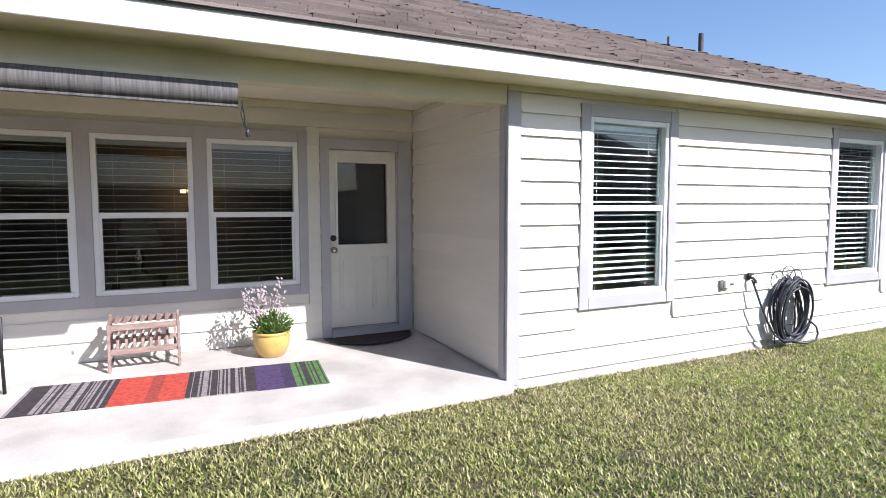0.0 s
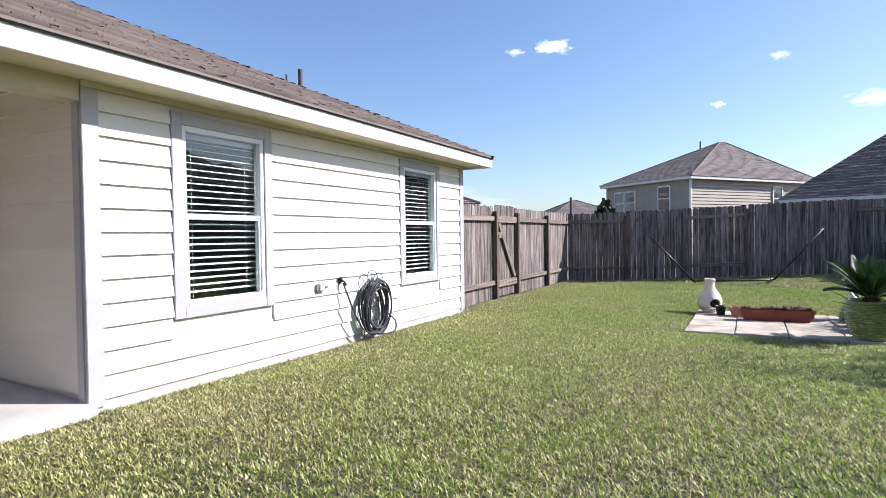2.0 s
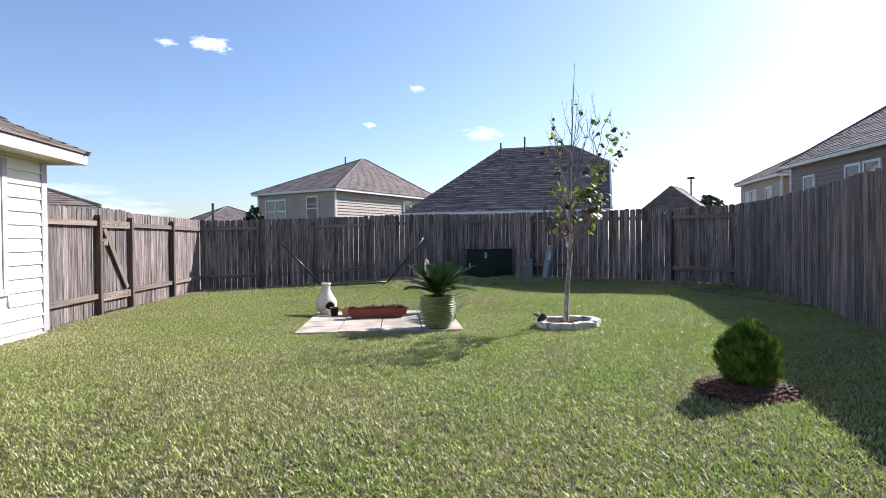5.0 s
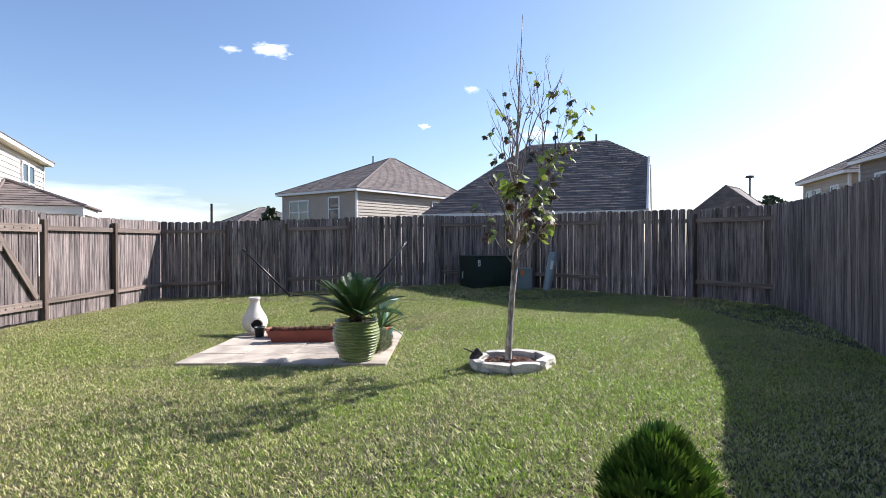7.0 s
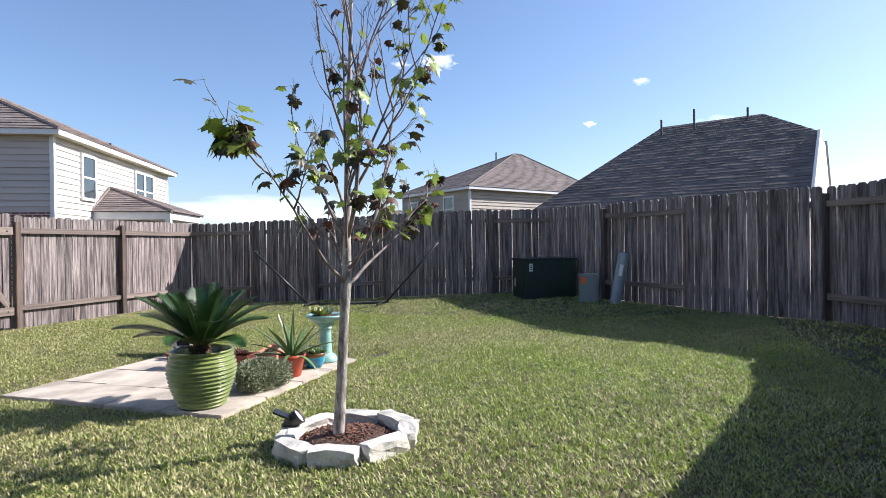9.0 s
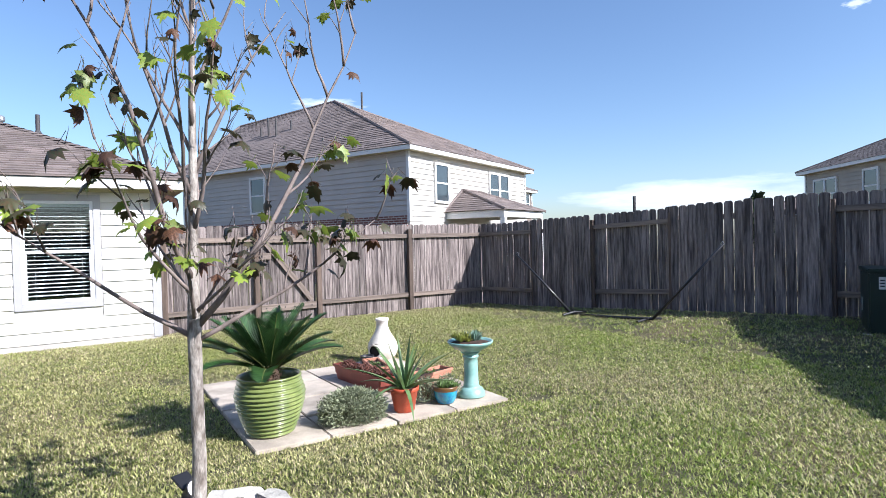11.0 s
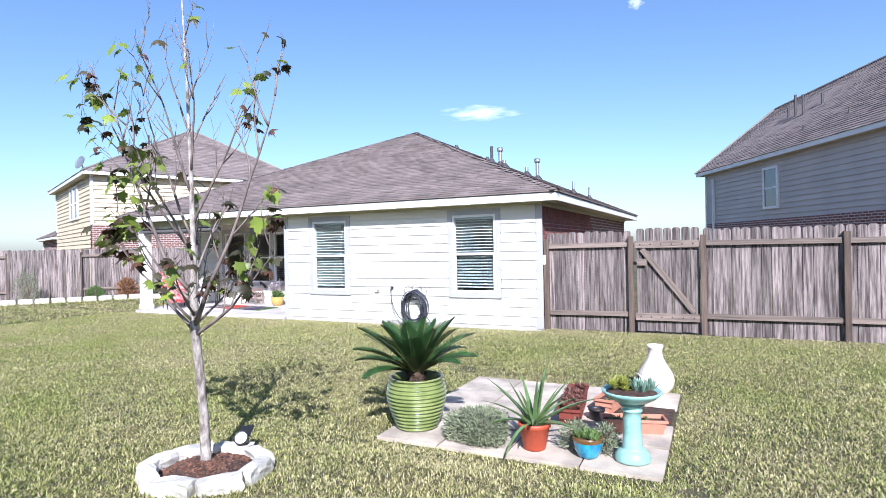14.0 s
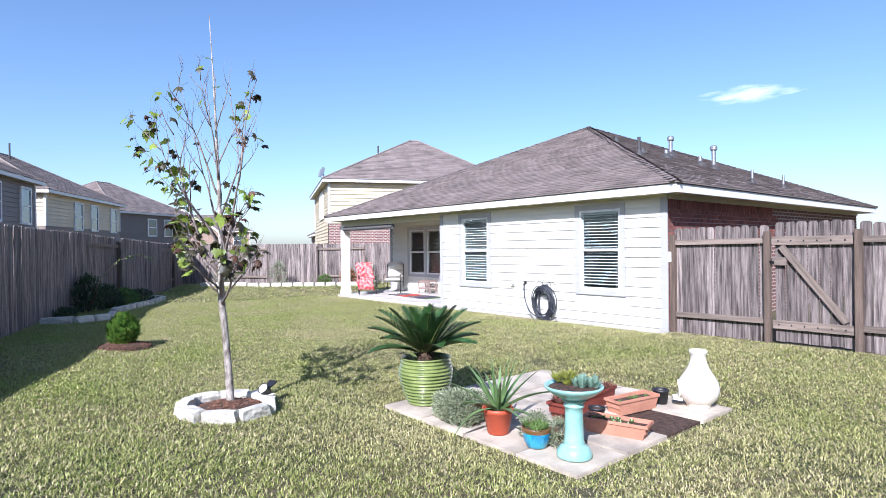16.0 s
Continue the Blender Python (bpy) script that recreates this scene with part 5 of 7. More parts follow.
part("cover", Shape().soft((-0.055, -0.060, -0.035), (0.02, -0.046, 0.038), 0.005), M_VINYL, sock, "pale flip cover")
part("plug", Shape().tube([(0.04, -0.045, 0.0), (0.04, -0.075, 0.0)], 0.014, 8), M_METAL, sock)

# ---- patio things ----
def patio_z(y):
    return 0.045 + 0.055 * (y + 0.10) / (YB + 0.10)


M_TEAK = mat("weathered_pink_brown_wood", (0.33, 0.235, 0.20), 0.75, var=0.15, var_scale=6, fine=0.1, fine_scale=40, stretch=(1, 6, 6))
rackb = thing("slatted_bench", Matrix.Translation((-2.64, 1.60, patio_z(1.6))), "small weathered wooden slatted rack against the wall", "bench")
for sx_ in (-0.27, 0.25):
    for y in (-0.14, 0.12):
        part("leg", Shape().soft((sx_, y, 0.0), (sx_ + 0.025, y + 0.035, 0.40 if y < 0 else 0.44), 0.004), M_TEAK, rackb)
    for za, zb in ((0.36, 0.40), (0.12, 0.15)):
        part("side_rail", Shape().soft((sx_ + 0.002, -0.10, za), (sx_ + 0.022, 0.12, zb), 0.004), M_TEAK, rackb)
for y, z in ((-0.135, 0.34), (0.13, 0.36), (-0.135, 0.14), (0.13, 0.18)):
    part("long_rail", Shape().soft((-0.245, y, z), (0.25, y + 0.02, z + 0.05), 0.004), M_TEAK, rackb)
for i in range(8):
    x = -0.215 + i * 0.062
    part("slat", Shape().soft((x, -0.15, 0.402), (x + 0.03, 0.15, 0.418), 0.003), M_TEAK, rackb)
    a = Matrix.Translation((x + 0.005, -0.11, 0.16)) @ Matrix.Rotation(radians(38), 4, "X")
    part("slat", Shape().soft((0, 0, 0), (0.022, 0.26, 0.012), 0.003, a), M_TEAK, rackb)
M_YPOT = mat("ochre_glaze", (0.62, 0.41, 0.12), 0.35, var=0.1, var_scale=6, coat=0.3)
py = patio_z(1.45)
yp = pot("ochre_pot", [(0, 0), (0.10, 0), (0.112, 0.008), (0.15, 0.08), (0.165, 0.14), (0.163, 0.19), (0.158, 0.205), (0.168, 0.212), (0.168, 0.23), (0.157, 0.232), (0.15, 0.2)], M_YPOT, at(-1.61, 1.47, py), "round ochre-yellow glazed pot with a leafy plant", 0.20, 0.15)
M_BROAD = mat("fresh_green_leaf", (0.11, 0.21, 0.035), 0.45, var=0.2, var_scale=20, island=0.3, subsurf=0.2)
shrub("leafy_plant", at(-1.59, 1.47, py + 0.2), 0.16, 0.13, 0.15, 330, 0.042, M_BROAD, "bright green leafy plant in an ochre pot", "plant", 31, 0.5)
M_DRY = mat("dusty_seed_head", (0.36, 0.30, 0.32), 0.8, var=0.2, var_scale=20, island=0.3)
wisp = thing("dry_flower_stems", at(-1.67, 1.47, py + 0.2), "tall wispy dry stems with pale seed heads", "plant")
q, s, st = random.Random(3), Shape(), Shape()
for i in range(16):
    a, l, u = q.uniform(0, 6.28), q.uniform(0.25, 0.50), q.uniform(0.05, 0.24)
    tip = Vector((u * math.cos(a), u * math.sin(a) * 0.6, l))
    st.tube([(0, 0, 0), tip * 0.5 + Vector((0, 0, 0.04)), tip], [0.003, 0.002, 0.0015], 4)
    for k in range(22):
        c = tip * q.uniform(0.55, 1.05) + Vector((q.uniform(-1, 1), q.uniform(-1, 1), q.uniform(-1, 1))) * 0.035
        r = q.uniform(0.006, 0.013)
        s.add([c + Vector((r, 0, 0)), c + Vector((0, r, r)), c + Vector((-r, 0, r * 0.4)), c + Vector((0, -r, -r))], [(0, 1, 2, 3)])
part("stems", st, M_TWIG, wisp)
tagged(part("seed_head", s, M_DRY, wisp), kind="stuff")

# striped runner rug
rug = thing("runner_rug", Matrix.Translation((-1.30, 0.80, patio_z(0.80) + 0.004)) @ Matrix.Rotation(radians(174.5), 4, "Z") @ Matrix.Rotation(radians(-1.5), 4, "X"), "long patchwork runner rug striped in grey, red, purple and green", "rug")
C_DK, C_GY, C_RD, C_RD2, C_PU, C_PU2, C_GN = (mat(n, c, 0.95, var=0.2, var_scale=30, fine=0.2, fine_scale=150, bump=0.002, bump_scale=300) for n, c in (("charcoal_yarn", (0.045, 0.035, 0.04)), ("grey_mauve_yarn", (0.30, 0.26, 0.27)), ("red_yarn", (0.55, 0.07, 0.045)), ("dark_red_yarn", (0.36, 0.055, 0.04)), ("purple_yarn", (0.075, 0.045, 0.13)), ("dark_purple_yarn", (0.05, 0.032, 0.085)), ("green_yarn", (0.10, 0.21, 0.06))))
q, x = random.Random(17), 0.0
for width, cols, fineness in ((0.25, (C_GN, C_GN, C_DK), 0.013), (0.29, (C_PU, C_PU, C_PU2), 0.05), (0.50, (C_GY, C_DK, C_DK), 0.010), (0.50, (C_RD, C_RD, C_RD2), 0.08), (0.60, (C_DK, C_GY, C_DK), 0.011)):
    seg_ = part("panel", Shape().box((x, -0.31, 0), (x + width, 0.31, 0.006)), cols[0], rug)
    u = x
    while u < x + width - 0.004:
        w = min(q.uniform(0.5, 1.6) * fineness, x + width - u)
        part("stripe", Shape().box((u, -0.31, 0.006), (u + w, 0.31, 0.0085 + q.uniform(0, 0.0008))), q.choice(cols), seg_)
        u += w
    x += width
mat_ = thing("door_mat", Matrix.Translation((-0.58, 1.80, patio_z(1.8) + 0.002)), "dark brown half-round door mat", "door mat")
half = [(0.46 * math.cos(a), -0.40 * math.sin(a)) for a in (math.pi * i / 28 for i in range(29))]
part("coir_pad", Shape().prism(half[::-1], 0.0, 0.014), mat("dark_brown_coir", (0.05, 0.035, 0.028), 0.95, var=0.2, var_scale=30, fine=0.2, fine_scale=200, bump=0.004, bump_scale=250), mat_)
part("border", Shape().tube([(x, y, 0.012) for x, y in half], 0.008, 6), M_BLACK, mat_)

# rolled outdoor shade on the beam
M_SHADE = mat("striped_grey_fabric", (0.135, 0.125, 0.12), 0.85, var=0.3, var_scale=9, fine=0.2, fine_scale=30, stretch=(6, 0.4, 0.4), alt=(0.075, 0.07, 0.072))
shade = thing("roller_shade", Matrix.Translation((-2.02, -0.086, 2.135)), "rolled-up grey outdoor shade hung along the patio beam", "roller shade")
s, n = Shape(), 28
roll = [(0.062 * math.cos(2 * math.pi * i / n), 0.066 * math.sin(2 * math.pi * i / n)) for i in range(n)]
s.prism(roll, -2.72, 0.0, Matrix(((0, 0, 1, 0), (1, 0, 0, 0), (0, 1, 0, 0), (0, 0, 0, 1))))
part("roll", s, M_SHADE, shade)
part("head_tube", Shape().soft((-2.74, 0.0, 0.05), (0.01, 0.078, 0.10), 0.006), M_SOFFIT, shade)
part("bottom_bar", Shape().soft((-2.72, -0.035, -0.085), (0.0, -0.012, -0.068), 0.004), M_SHADE, shade)
part("pull_cord", Shape().tube([(0.02, -0.03, -0.04), (0.03, -0.04, -0.12), (0.035, -0.04, -0.19), (0.05, -0.04, -0.23)], 0.004, 6).tube([(0.025, -0.03, -0.05), (0.012, -0.04, -0.12), (0.03, -0.04, -0.20), (0.05, -0.04, -0.23)], 0.003, 6).lathe([(0, -0.03), (0.013, -0.025), (0.015, 0), (0.008, 0.02), (0, 0.022)], 10, Matrix.Translation((0.05, -0.04, -0.235))), M_BLACK, shade, "black pull cord with a toggle")

# two patio chairs
M_CUSH = mat("cream_cushion_fabric", (0.66, 0.62, 0.55), 0.9, var=0.08, fine=0.08, fine_scale=120, bump=0.002, bump_scale=150)
M_BLANKET = mat("red_knitted_blanket", (0.50, 0.035, 0.045), 0.95, var=0.3, var_scale=12, fine=0.2, fine_scale=90, alt=(0.62, 0.35, 0.33), bump=0.006, bump_scale=80)


def patio_chair(x, y, turn, label):
    c = thing("patio_chair", at(x, y, patio_z(y), turn), label, "chair", "patio chairs")
    for sg in (-0.27, 0.27):
        part("side_frame", Shape().tube([(sg, -0.26, 0.0), (sg, -0.25, 0.3), (sg, -0.26, 0.56), (sg, -0.18, 0.60), (sg, 0.05, 0.58), (sg, 0.24, 0.60)], 0.012, 8).tube([(sg, 0.30, 0.0), (sg, 0.22, 0.35), (sg, 0.28, 0.9)], 0.012, 8), M_IRON, c, smooth=True)
    part("seat_frame", Shape().tube([(-0.27, -0.25, 0.36), (0.27, -0.25, 0.36), (0.27, 0.22, 0.34), (-0.27, 0.22, 0.34)], 0.011, 8, closed=True), M_IRON, c)
    part("back_frame", Shape().tube([(-0.27, 0.28, 0.88), (-0.2, 0.30, 0.94), (0.2, 0.30, 0.94), (0.27, 0.28, 0.88)], 0.012, 8), M_IRON, c)
    part("seat_cushion", Shape().soft((-0.25, -0.26, 0.37), (0.25, 0.2, 0.46), 0.03), M_CUSH, c, "cream seat cushion", smooth=True)
    part("back_cushion", Shape().soft((-0.25, -0.05, 0.0), (0.25, 0.05, 0.27), 0.035, Matrix.Translation((0, 0.20, 0.46)) @ Matrix.Rotation(radians(-10), 4, "X")).soft((-0.25, -0.05, 0.27), (0.25, 0.05, 0.52), 0.035, Matrix.Translation((0, 0.20, 0.46)) @ Matrix.Rotation(radians(-10), 4, "X")), M_CUSH, c, "puffed cream back cushion", smooth=True)
    return c


patio_chair(-4.25, 0.45, 62, "dark metal patio chair with cream cushions under a red blanket")
patio_chair(-3.92, 1.25, 42, "dark metal patio chair with puffed cream cushions")
bl = thing("red_blanket", at(-4.25, 0.45, patio_z(0.45), 62), "red patterned knitted blanket draped over a chair", "blanket")
s, nu, nv = Shape(), 16, 22
path = [(-0.36, 0.16), (-0.33, 0.45), (-0.27, 0.475), (0.08, 0.475), (0.135, 0.56), (0.20, 0.88), (0.25, 1.0), (0.33, 0.97), (0.35, 0.7), (0.38, 0.35)]
for j in range(nv + 1):
    f = j / nv * (len(path) - 1)
    k = min(int(f), len(path) - 2)
    y, z = path[k][0] + (path[k + 1][0] - path[k][0]) * (f - k), path[k][1] + (path[k + 1][1] - path[k][1]) * (f - k)
    for i in range(nu + 1):
        u = i / nu
        s.v.append((-0.30 + 0.50 * u - 0.05 * math.sin(j * 0.6), y + 0.012 * math.sin(u * 19 + j), z + 0.012 * math.cos(u * 23 + j * 0.7)))
s.f = [(j * (nu + 1) + i, j * (nu + 1) + i + 1, (j + 1) * (nu + 1) + i + 1, (j + 1) * (nu + 1) + i) for j in range(nv) for i in range(nu)]
b_ = part("cloth", s, M_BLANKET, bl, smooth=True)
b_.modifiers.new("thick", "SOLIDIFY").thickness = 0.008

# ---- along the fences ----
M_XF = mat("dark_green_cabinet_paint", (0.018, 0.032, 0.022), 0.45, var=0.1, var_scale=3)
M_LABEL = mat("white_sticker", (0.75, 0.75, 0.72), 0.5)
M_ORANGE = mat("orange_sticker", (0.75, 0.16, 0.03), 0.5)
xf = thing("transformer_cabinet", Matrix.Translation((13.15, -7.29, 0.12)) @ Matrix.Rotation(radians(-62), 4, "Z"), "dark green metal utility transformer cabinet by the fence", "utility box")
part("body", Shape().soft((0.0, 0.0, 0.06), (1.06, 0.74, 0.80), 0.015), M_XF, xf)
part("lid", Shape().soft((-0.02, -0.02, 0.80), (1.08, 0.76, 0.85), 0.012), M_XF, xf)
part("plinth", Shape().soft((-0.08, -0.08, -0.06), (1.14, 0.82, 0.058), 0.01), M_CONC, xf, "concrete plinth")
part("seam", Shape().box((0.53, -0.003, 0.08), (0.537, -0.001, 0.79)), M_BLACK, xf)
for x, z in ((0.1, 0.60),):
    st_ = part("sticker", Shape().box((x, -0.004, z), (x + 0.07, -0.001, z + 0.15)), M_LABEL, xf, "white warning sticker with unreadable print")
    for k in range(3):
        part("print_bar", Shape().box((x + 0.012, -0.006, z + 0.03 + 0.035 * k), (x + 0.058, -0.0045, z + 0.045 + 0.035 * k)), M_BLACK, st_)
part("sticker", Shape().box((-0.004, 0.55, 0.28), (-0.001, 0.61, 0.45)), M_LABEL, xf, "white warning sticker")
ped = thing("utility_pedestal", Matrix.Translation((12.98, -8.48, 0.14)) @ Matrix.Rotation(radians(-80), 4, "Z"), "grey plastic utility pedestal with an orange sticker", "utility box")
part("body", Shape().soft((-0.16, -0.11, -0.02), (0.16, 0.11, 0.50), 0.02), mat("grey_green_plastic", (0.20, 0.24, 0.23), 0.5, var=0.08), ped)
part("lid", Shape().soft((-0.175, -0.125, 0.50), (0.175, 0.125, 0.55), 0.015), mat("grey_green_lid_plastic", (0.22, 0.26, 0.25), 0.5, var=0.08), ped)
part("sticker", Shape().box((-0.14, -0.114, 0.38), (-0.05, -0.1115, 0.50)), M_ORANGE, ped, "orange warning sticker")
mk = thing("cable_marker_tube", Matrix.Translation((12.75, -8.95, 0.13)) @ Matrix.Rotation(radians(10), 4, "X"), "leaning grey plastic cable marker tube", "utility marker")
part("tube", Shape().lathe([(0.095, -0.03), (0.095, 0.86), (0.085, 0.92), (0.05, 0.95), (0.0, 0.955)], 24), mat("grey_blue_plastic", (0.27, 0.31, 0.32), 0.5, var=0.08, var_scale=4), mk, smooth=True)
part("sticker", Shape().box((-0.099, -0.03, 0.55), (-0.094, 0.03, 0.75)), M_LABEL, mk)

M_STAND = mat("black_powder_coat", (0.03, 0.03, 0.034), 0.35, metal=0.3, var=0.1)
stand = thing("hammock_stand", Matrix.Identity(4), "empty black steel hammock stand on the grass", "hammock stand")
part("base_bar", Shape().tube([(12.38, -3.05, 0.08), (12.40, -3.9, 0.11), (12.44, -4.72, 0.16)], 0.024, 10), M_STAND, stand, smooth=True)
part("arm", Shape().tube([(12.38, -3.05, 0.08), (12.15, -2.62, 0.60), (11.89, -2.14, 1.16)], [0.024, 0.02, 0.018], 10), M_STAND, stand, smooth=True)
part("arm", Shape().tube([(12.44, -4.72, 0.16), (12.6, -5.2, 0.72), (12.78, -5.68, 1.30)], [0.024, 0.02, 0.018], 10), M_STAND, stand, smooth=True)
for x, y, z, g in ((11.89, -2.14, 1.16, 1), (12.78, -5.68, 1.30, -1)):
    part("hook", Shape().tube([(x, y, z), (x + 0.01, y - 0.03 * g, z + 0.03), (x + 0.02, y - 0.06 * g, z), (x + 0.01, y - 0.05 * g, z - 0.03)], 0.005, 6), M_METAL, stand)
for x, y in ((12.38, -3.12), (12.44, -4.65)):
    z = ground_height(x, y)
    part("foot", Shape().tube([(x - 0.28, y, z + 0.03), (x, y, z + 0.06), (x + 0.28, y, z + 0.03)], 0.02, 8), M_STAND, stand)

# planted beds
beds = [("south", [(-1.75, -8.3), (-1.55, -7.75), (-1.95, -7.1), (-2.5, -6.95)], 0), ("south", [(-3.1, -6.85), (-4.2, -6.2), (-5.3, -5.55), (-6.6, -4.95), (-7.4, -5.1)], 1)]
for _, line, sd in beds:
    b = thing("stone_bed_edge", Matrix.Identity(4), "low edge of pale hewn stones round a planting bed", "edging", "bed edges")
    for (x0, y0), (x1, y1) in zip(line, line[1:]):
        l = math.hypot(x1 - x0, y1 - y0)
        n = max(1, round(l / 0.42))
        for k in range(n):
            x, y = x0 + (x1 - x0) * (k + 0.5) / n, y0 + (y1 - y0) * (k + 0.5) / n
            part("stone", STONES[(k + sd) % 5], None, b, m=Matrix.Translation((x, y, ground_height(x, y) - 0.01)) @ Matrix.Rotation(math.atan2(y1 - y0, x1 - x0) + rng.uniform(-0.08, 0.08), 4, "Z") @ Matrix.Diagonal((l / n / 0.34, 1.1, 1.15, 1)))
wb = thing("stone_bed_edge", Matrix.Identity(4), "low edge of pale hewn stones before the far fence", "edging", "bed edges")
line = [(-13.4, -1.9), (-11.6, 0.4), (-9.3, 3.2), (-8.4, 3.4)]
for (x0, y0), (x1, y1) in zip(line, line[1:]):
    l = math.hypot(x1 - x0, y1 - y0)
    n = max(1, round(l / 0.45))
    for k in range(n):
        x, y = x0 + (x1 - x0) * (k + 0.5) / n, y0 + (y1 - y0) * (k + 0.5) / n
        part("stone", STONES[k % 5], None, wb, m=Matrix.Translation((x, y, ground_height(x, y) - 0.01)) @ Matrix.Rotation(math.atan2(y1 - y0, x1 - x0), 4, "Z") @ Matrix.Diagonal((l / n / 0.34, 1.2, 1.5, 1)))
M_SHADY = mat("dark_shade_leaf", (0.04, 0.08, 0.025), 0.5, var=0.25, var_scale=10, island=0.4, subsurf=0.15)
M_SILVER = mat("silvery_leaf", (0.24, 0.25, 0.16), 0.65, var=0.2, var_scale=10, island=0.3, subsurf=0.1)
M_RUST = mat("rusty_grass", (0.30, 0.14, 0.06), 0.7, var=0.2, var_scale=10, island=0.4, subsurf=0.15)
for x, y, rx, h, n, leaf, m_, lab in ((-4.4, -6.75, 0.5, 0.5, 700, 0.06, M_SHADY, "dark green shrub in the shaded fence bed"), (-5.4, -6.2, 0.45, 0.35, 600, 0.06, M_BROAD, "leafy green plant in the shaded fence bed"), (-3.6, -7.25, 0.4, 0.75, 600, 0.07, M_SHADY, "tall dark green plant in the shaded fence bed"),
                               (-6.4, -5.6, 0.45, 0.3, 500, 0.05, M_SHADY, "low green plant in the shaded fence bed"), (-2.6, -7.8, 0.3, 0.16, 250, 0.05, M_SHADY, "low plants inside a stone edging"), (-13.2, -1.0, 0.55, 0.75, 700, 0.07, M_SILVER, "silvery shrub before the far fence"),
                               (-12.0, 0.9, 0.45, 1.0, 500, 0.06, M_HERB, "tall wispy shrub before the far fence"), (-10.7, 2.4, 0.35, 0.4, 400, 0.06, M_BROAD, "green clump before the far fence"), (-10.1, 3.2, 0.4, 0.6, 420, 0.09, M_RUST, "rust-coloured grass clump before the far fence"), (-9.3, 3.9, 0.4, 0.35, 380, 0.06, M_SHADY, "low green plant before the far fence")):
    shrub("bed_shrub", at(x, y), rx, rx * 0.8, h, n, leaf, m_, lab, "shrub", int(abs(x * 10)), 0.7, 0.4)
# an arching rose cane from the shaded bed
cane = thing("arching_cane", at(-3.3, -7.2), "long arching green cane with small leaves over the bed", "plant")
pts = [(0, 0, 0.2), (0.05, 0.15, 0.8), (0.25, 0.45, 1.15), (0.5, 0.75, 1.28), (0.8, 1.05, 1.2)]
part("cane", Shape().tube(pts, [0.008, 0.007, 0.006, 0.004, 0.003], 6), M_TWIG, cane, smooth=True)
q, s = random.Random(2), Shape()
for i in range(60):
    k = q.uniform(1.2, 3.99)
    a, b = Vector(pts[int(k)]), Vector(pts[int(k) + 1])
    c = a.lerp(b, k - int(k))
    d = Vector((q.uniform(-1, 1), q.uniform(-1, 1), q.uniform(-0.4, 0.6))).normalized()
    blade_leaf(s, c, d, q.uniform(0.05, 0.09), 0.03, 0.4, 0.002, 3)
part("leaves", s, M_BROAD, cane)

# ---- neighbouring houses ----
def far_siding(name, colour):
    """Painted lap siding of far walls."""
    return mat(name, colour, 0.6, var=0.05, var_scale=1.0, fine=0.03, island=0.04)


def far_brick(name, colour, mortar):
    m = mat(name, colour, 0.85, var=0.1)
    n, l = m.node_tree.nodes, m.node_tree.links
    b = n.new("ShaderNodeTexBrick")
    b.inputs["Scale"].default_value = 1.0
    b.inputs["Brick Width"].default_value, b.inputs["Row Height"].default_value, b.inputs["Mortar Size"].default_value = 0.22, 0.08, 0.012
    b.inputs["Color1"].default_value = (*colour, 1)
    b.inputs["Color2"].default_value = (*(c * 0.65 for c in colour), 1)
    b.inputs["Mortar"].default_value = (*mortar, 1)
    tc = n.new("ShaderNodeTexCoord")
    sep, add, com = n.new("ShaderNodeSeparateXYZ"), n.new("ShaderNodeMath"), n.new("ShaderNodeCombineXYZ")
    l.new(tc.outputs["Object"], sep.inputs[0])
    l.new(sep.outputs["X"], add.inputs[0])
    l.new(sep.outputs["Y"], add.inputs[1])
    l.new(add.outputs[0], com.inputs["X"])
    l.new(sep.outputs["Z"], com.inputs["Y"])
    l.new(com.outputs[0], b.inputs["Vector"])
    l.new(b.outputs["Color"], n["Principled BSDF"].inputs["Base Color"])
    return m


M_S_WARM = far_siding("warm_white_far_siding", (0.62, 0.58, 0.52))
# darker copy of the warm white: shade put into the colour
M_S_SHADED = far_siding("shaded_warm_white_far_siding", (0.46, 0.42, 0.38))
M_S_TAN = far_siding("tan_far_siding", (0.40, 0.34, 0.27))
M_S_GREY = far_siding("taupe_far_siding", (0.205, 0.165, 0.14))
M_S_YEL = far_siding("yellow_far_siding", (0.62, 0.52, 0.35))
M_B_RED = far_brick("far_red_brick", (0.22, 0.09, 0.07), (0.45, 0.40, 0.36))
M_B_TAN = far_brick("far_tan_brick", (0.34, 0.19, 0.12), (0.45, 0.38, 0.32))
M_FAR_GLASS = mat("far_window_glass", (0.05, 0.065, 0.075), 0.06, spec=1.0, var=0.05)
M_WTRIM = mat("far_white_trim", (0.72, 0.71, 0.69), 0.5, var=0.03)


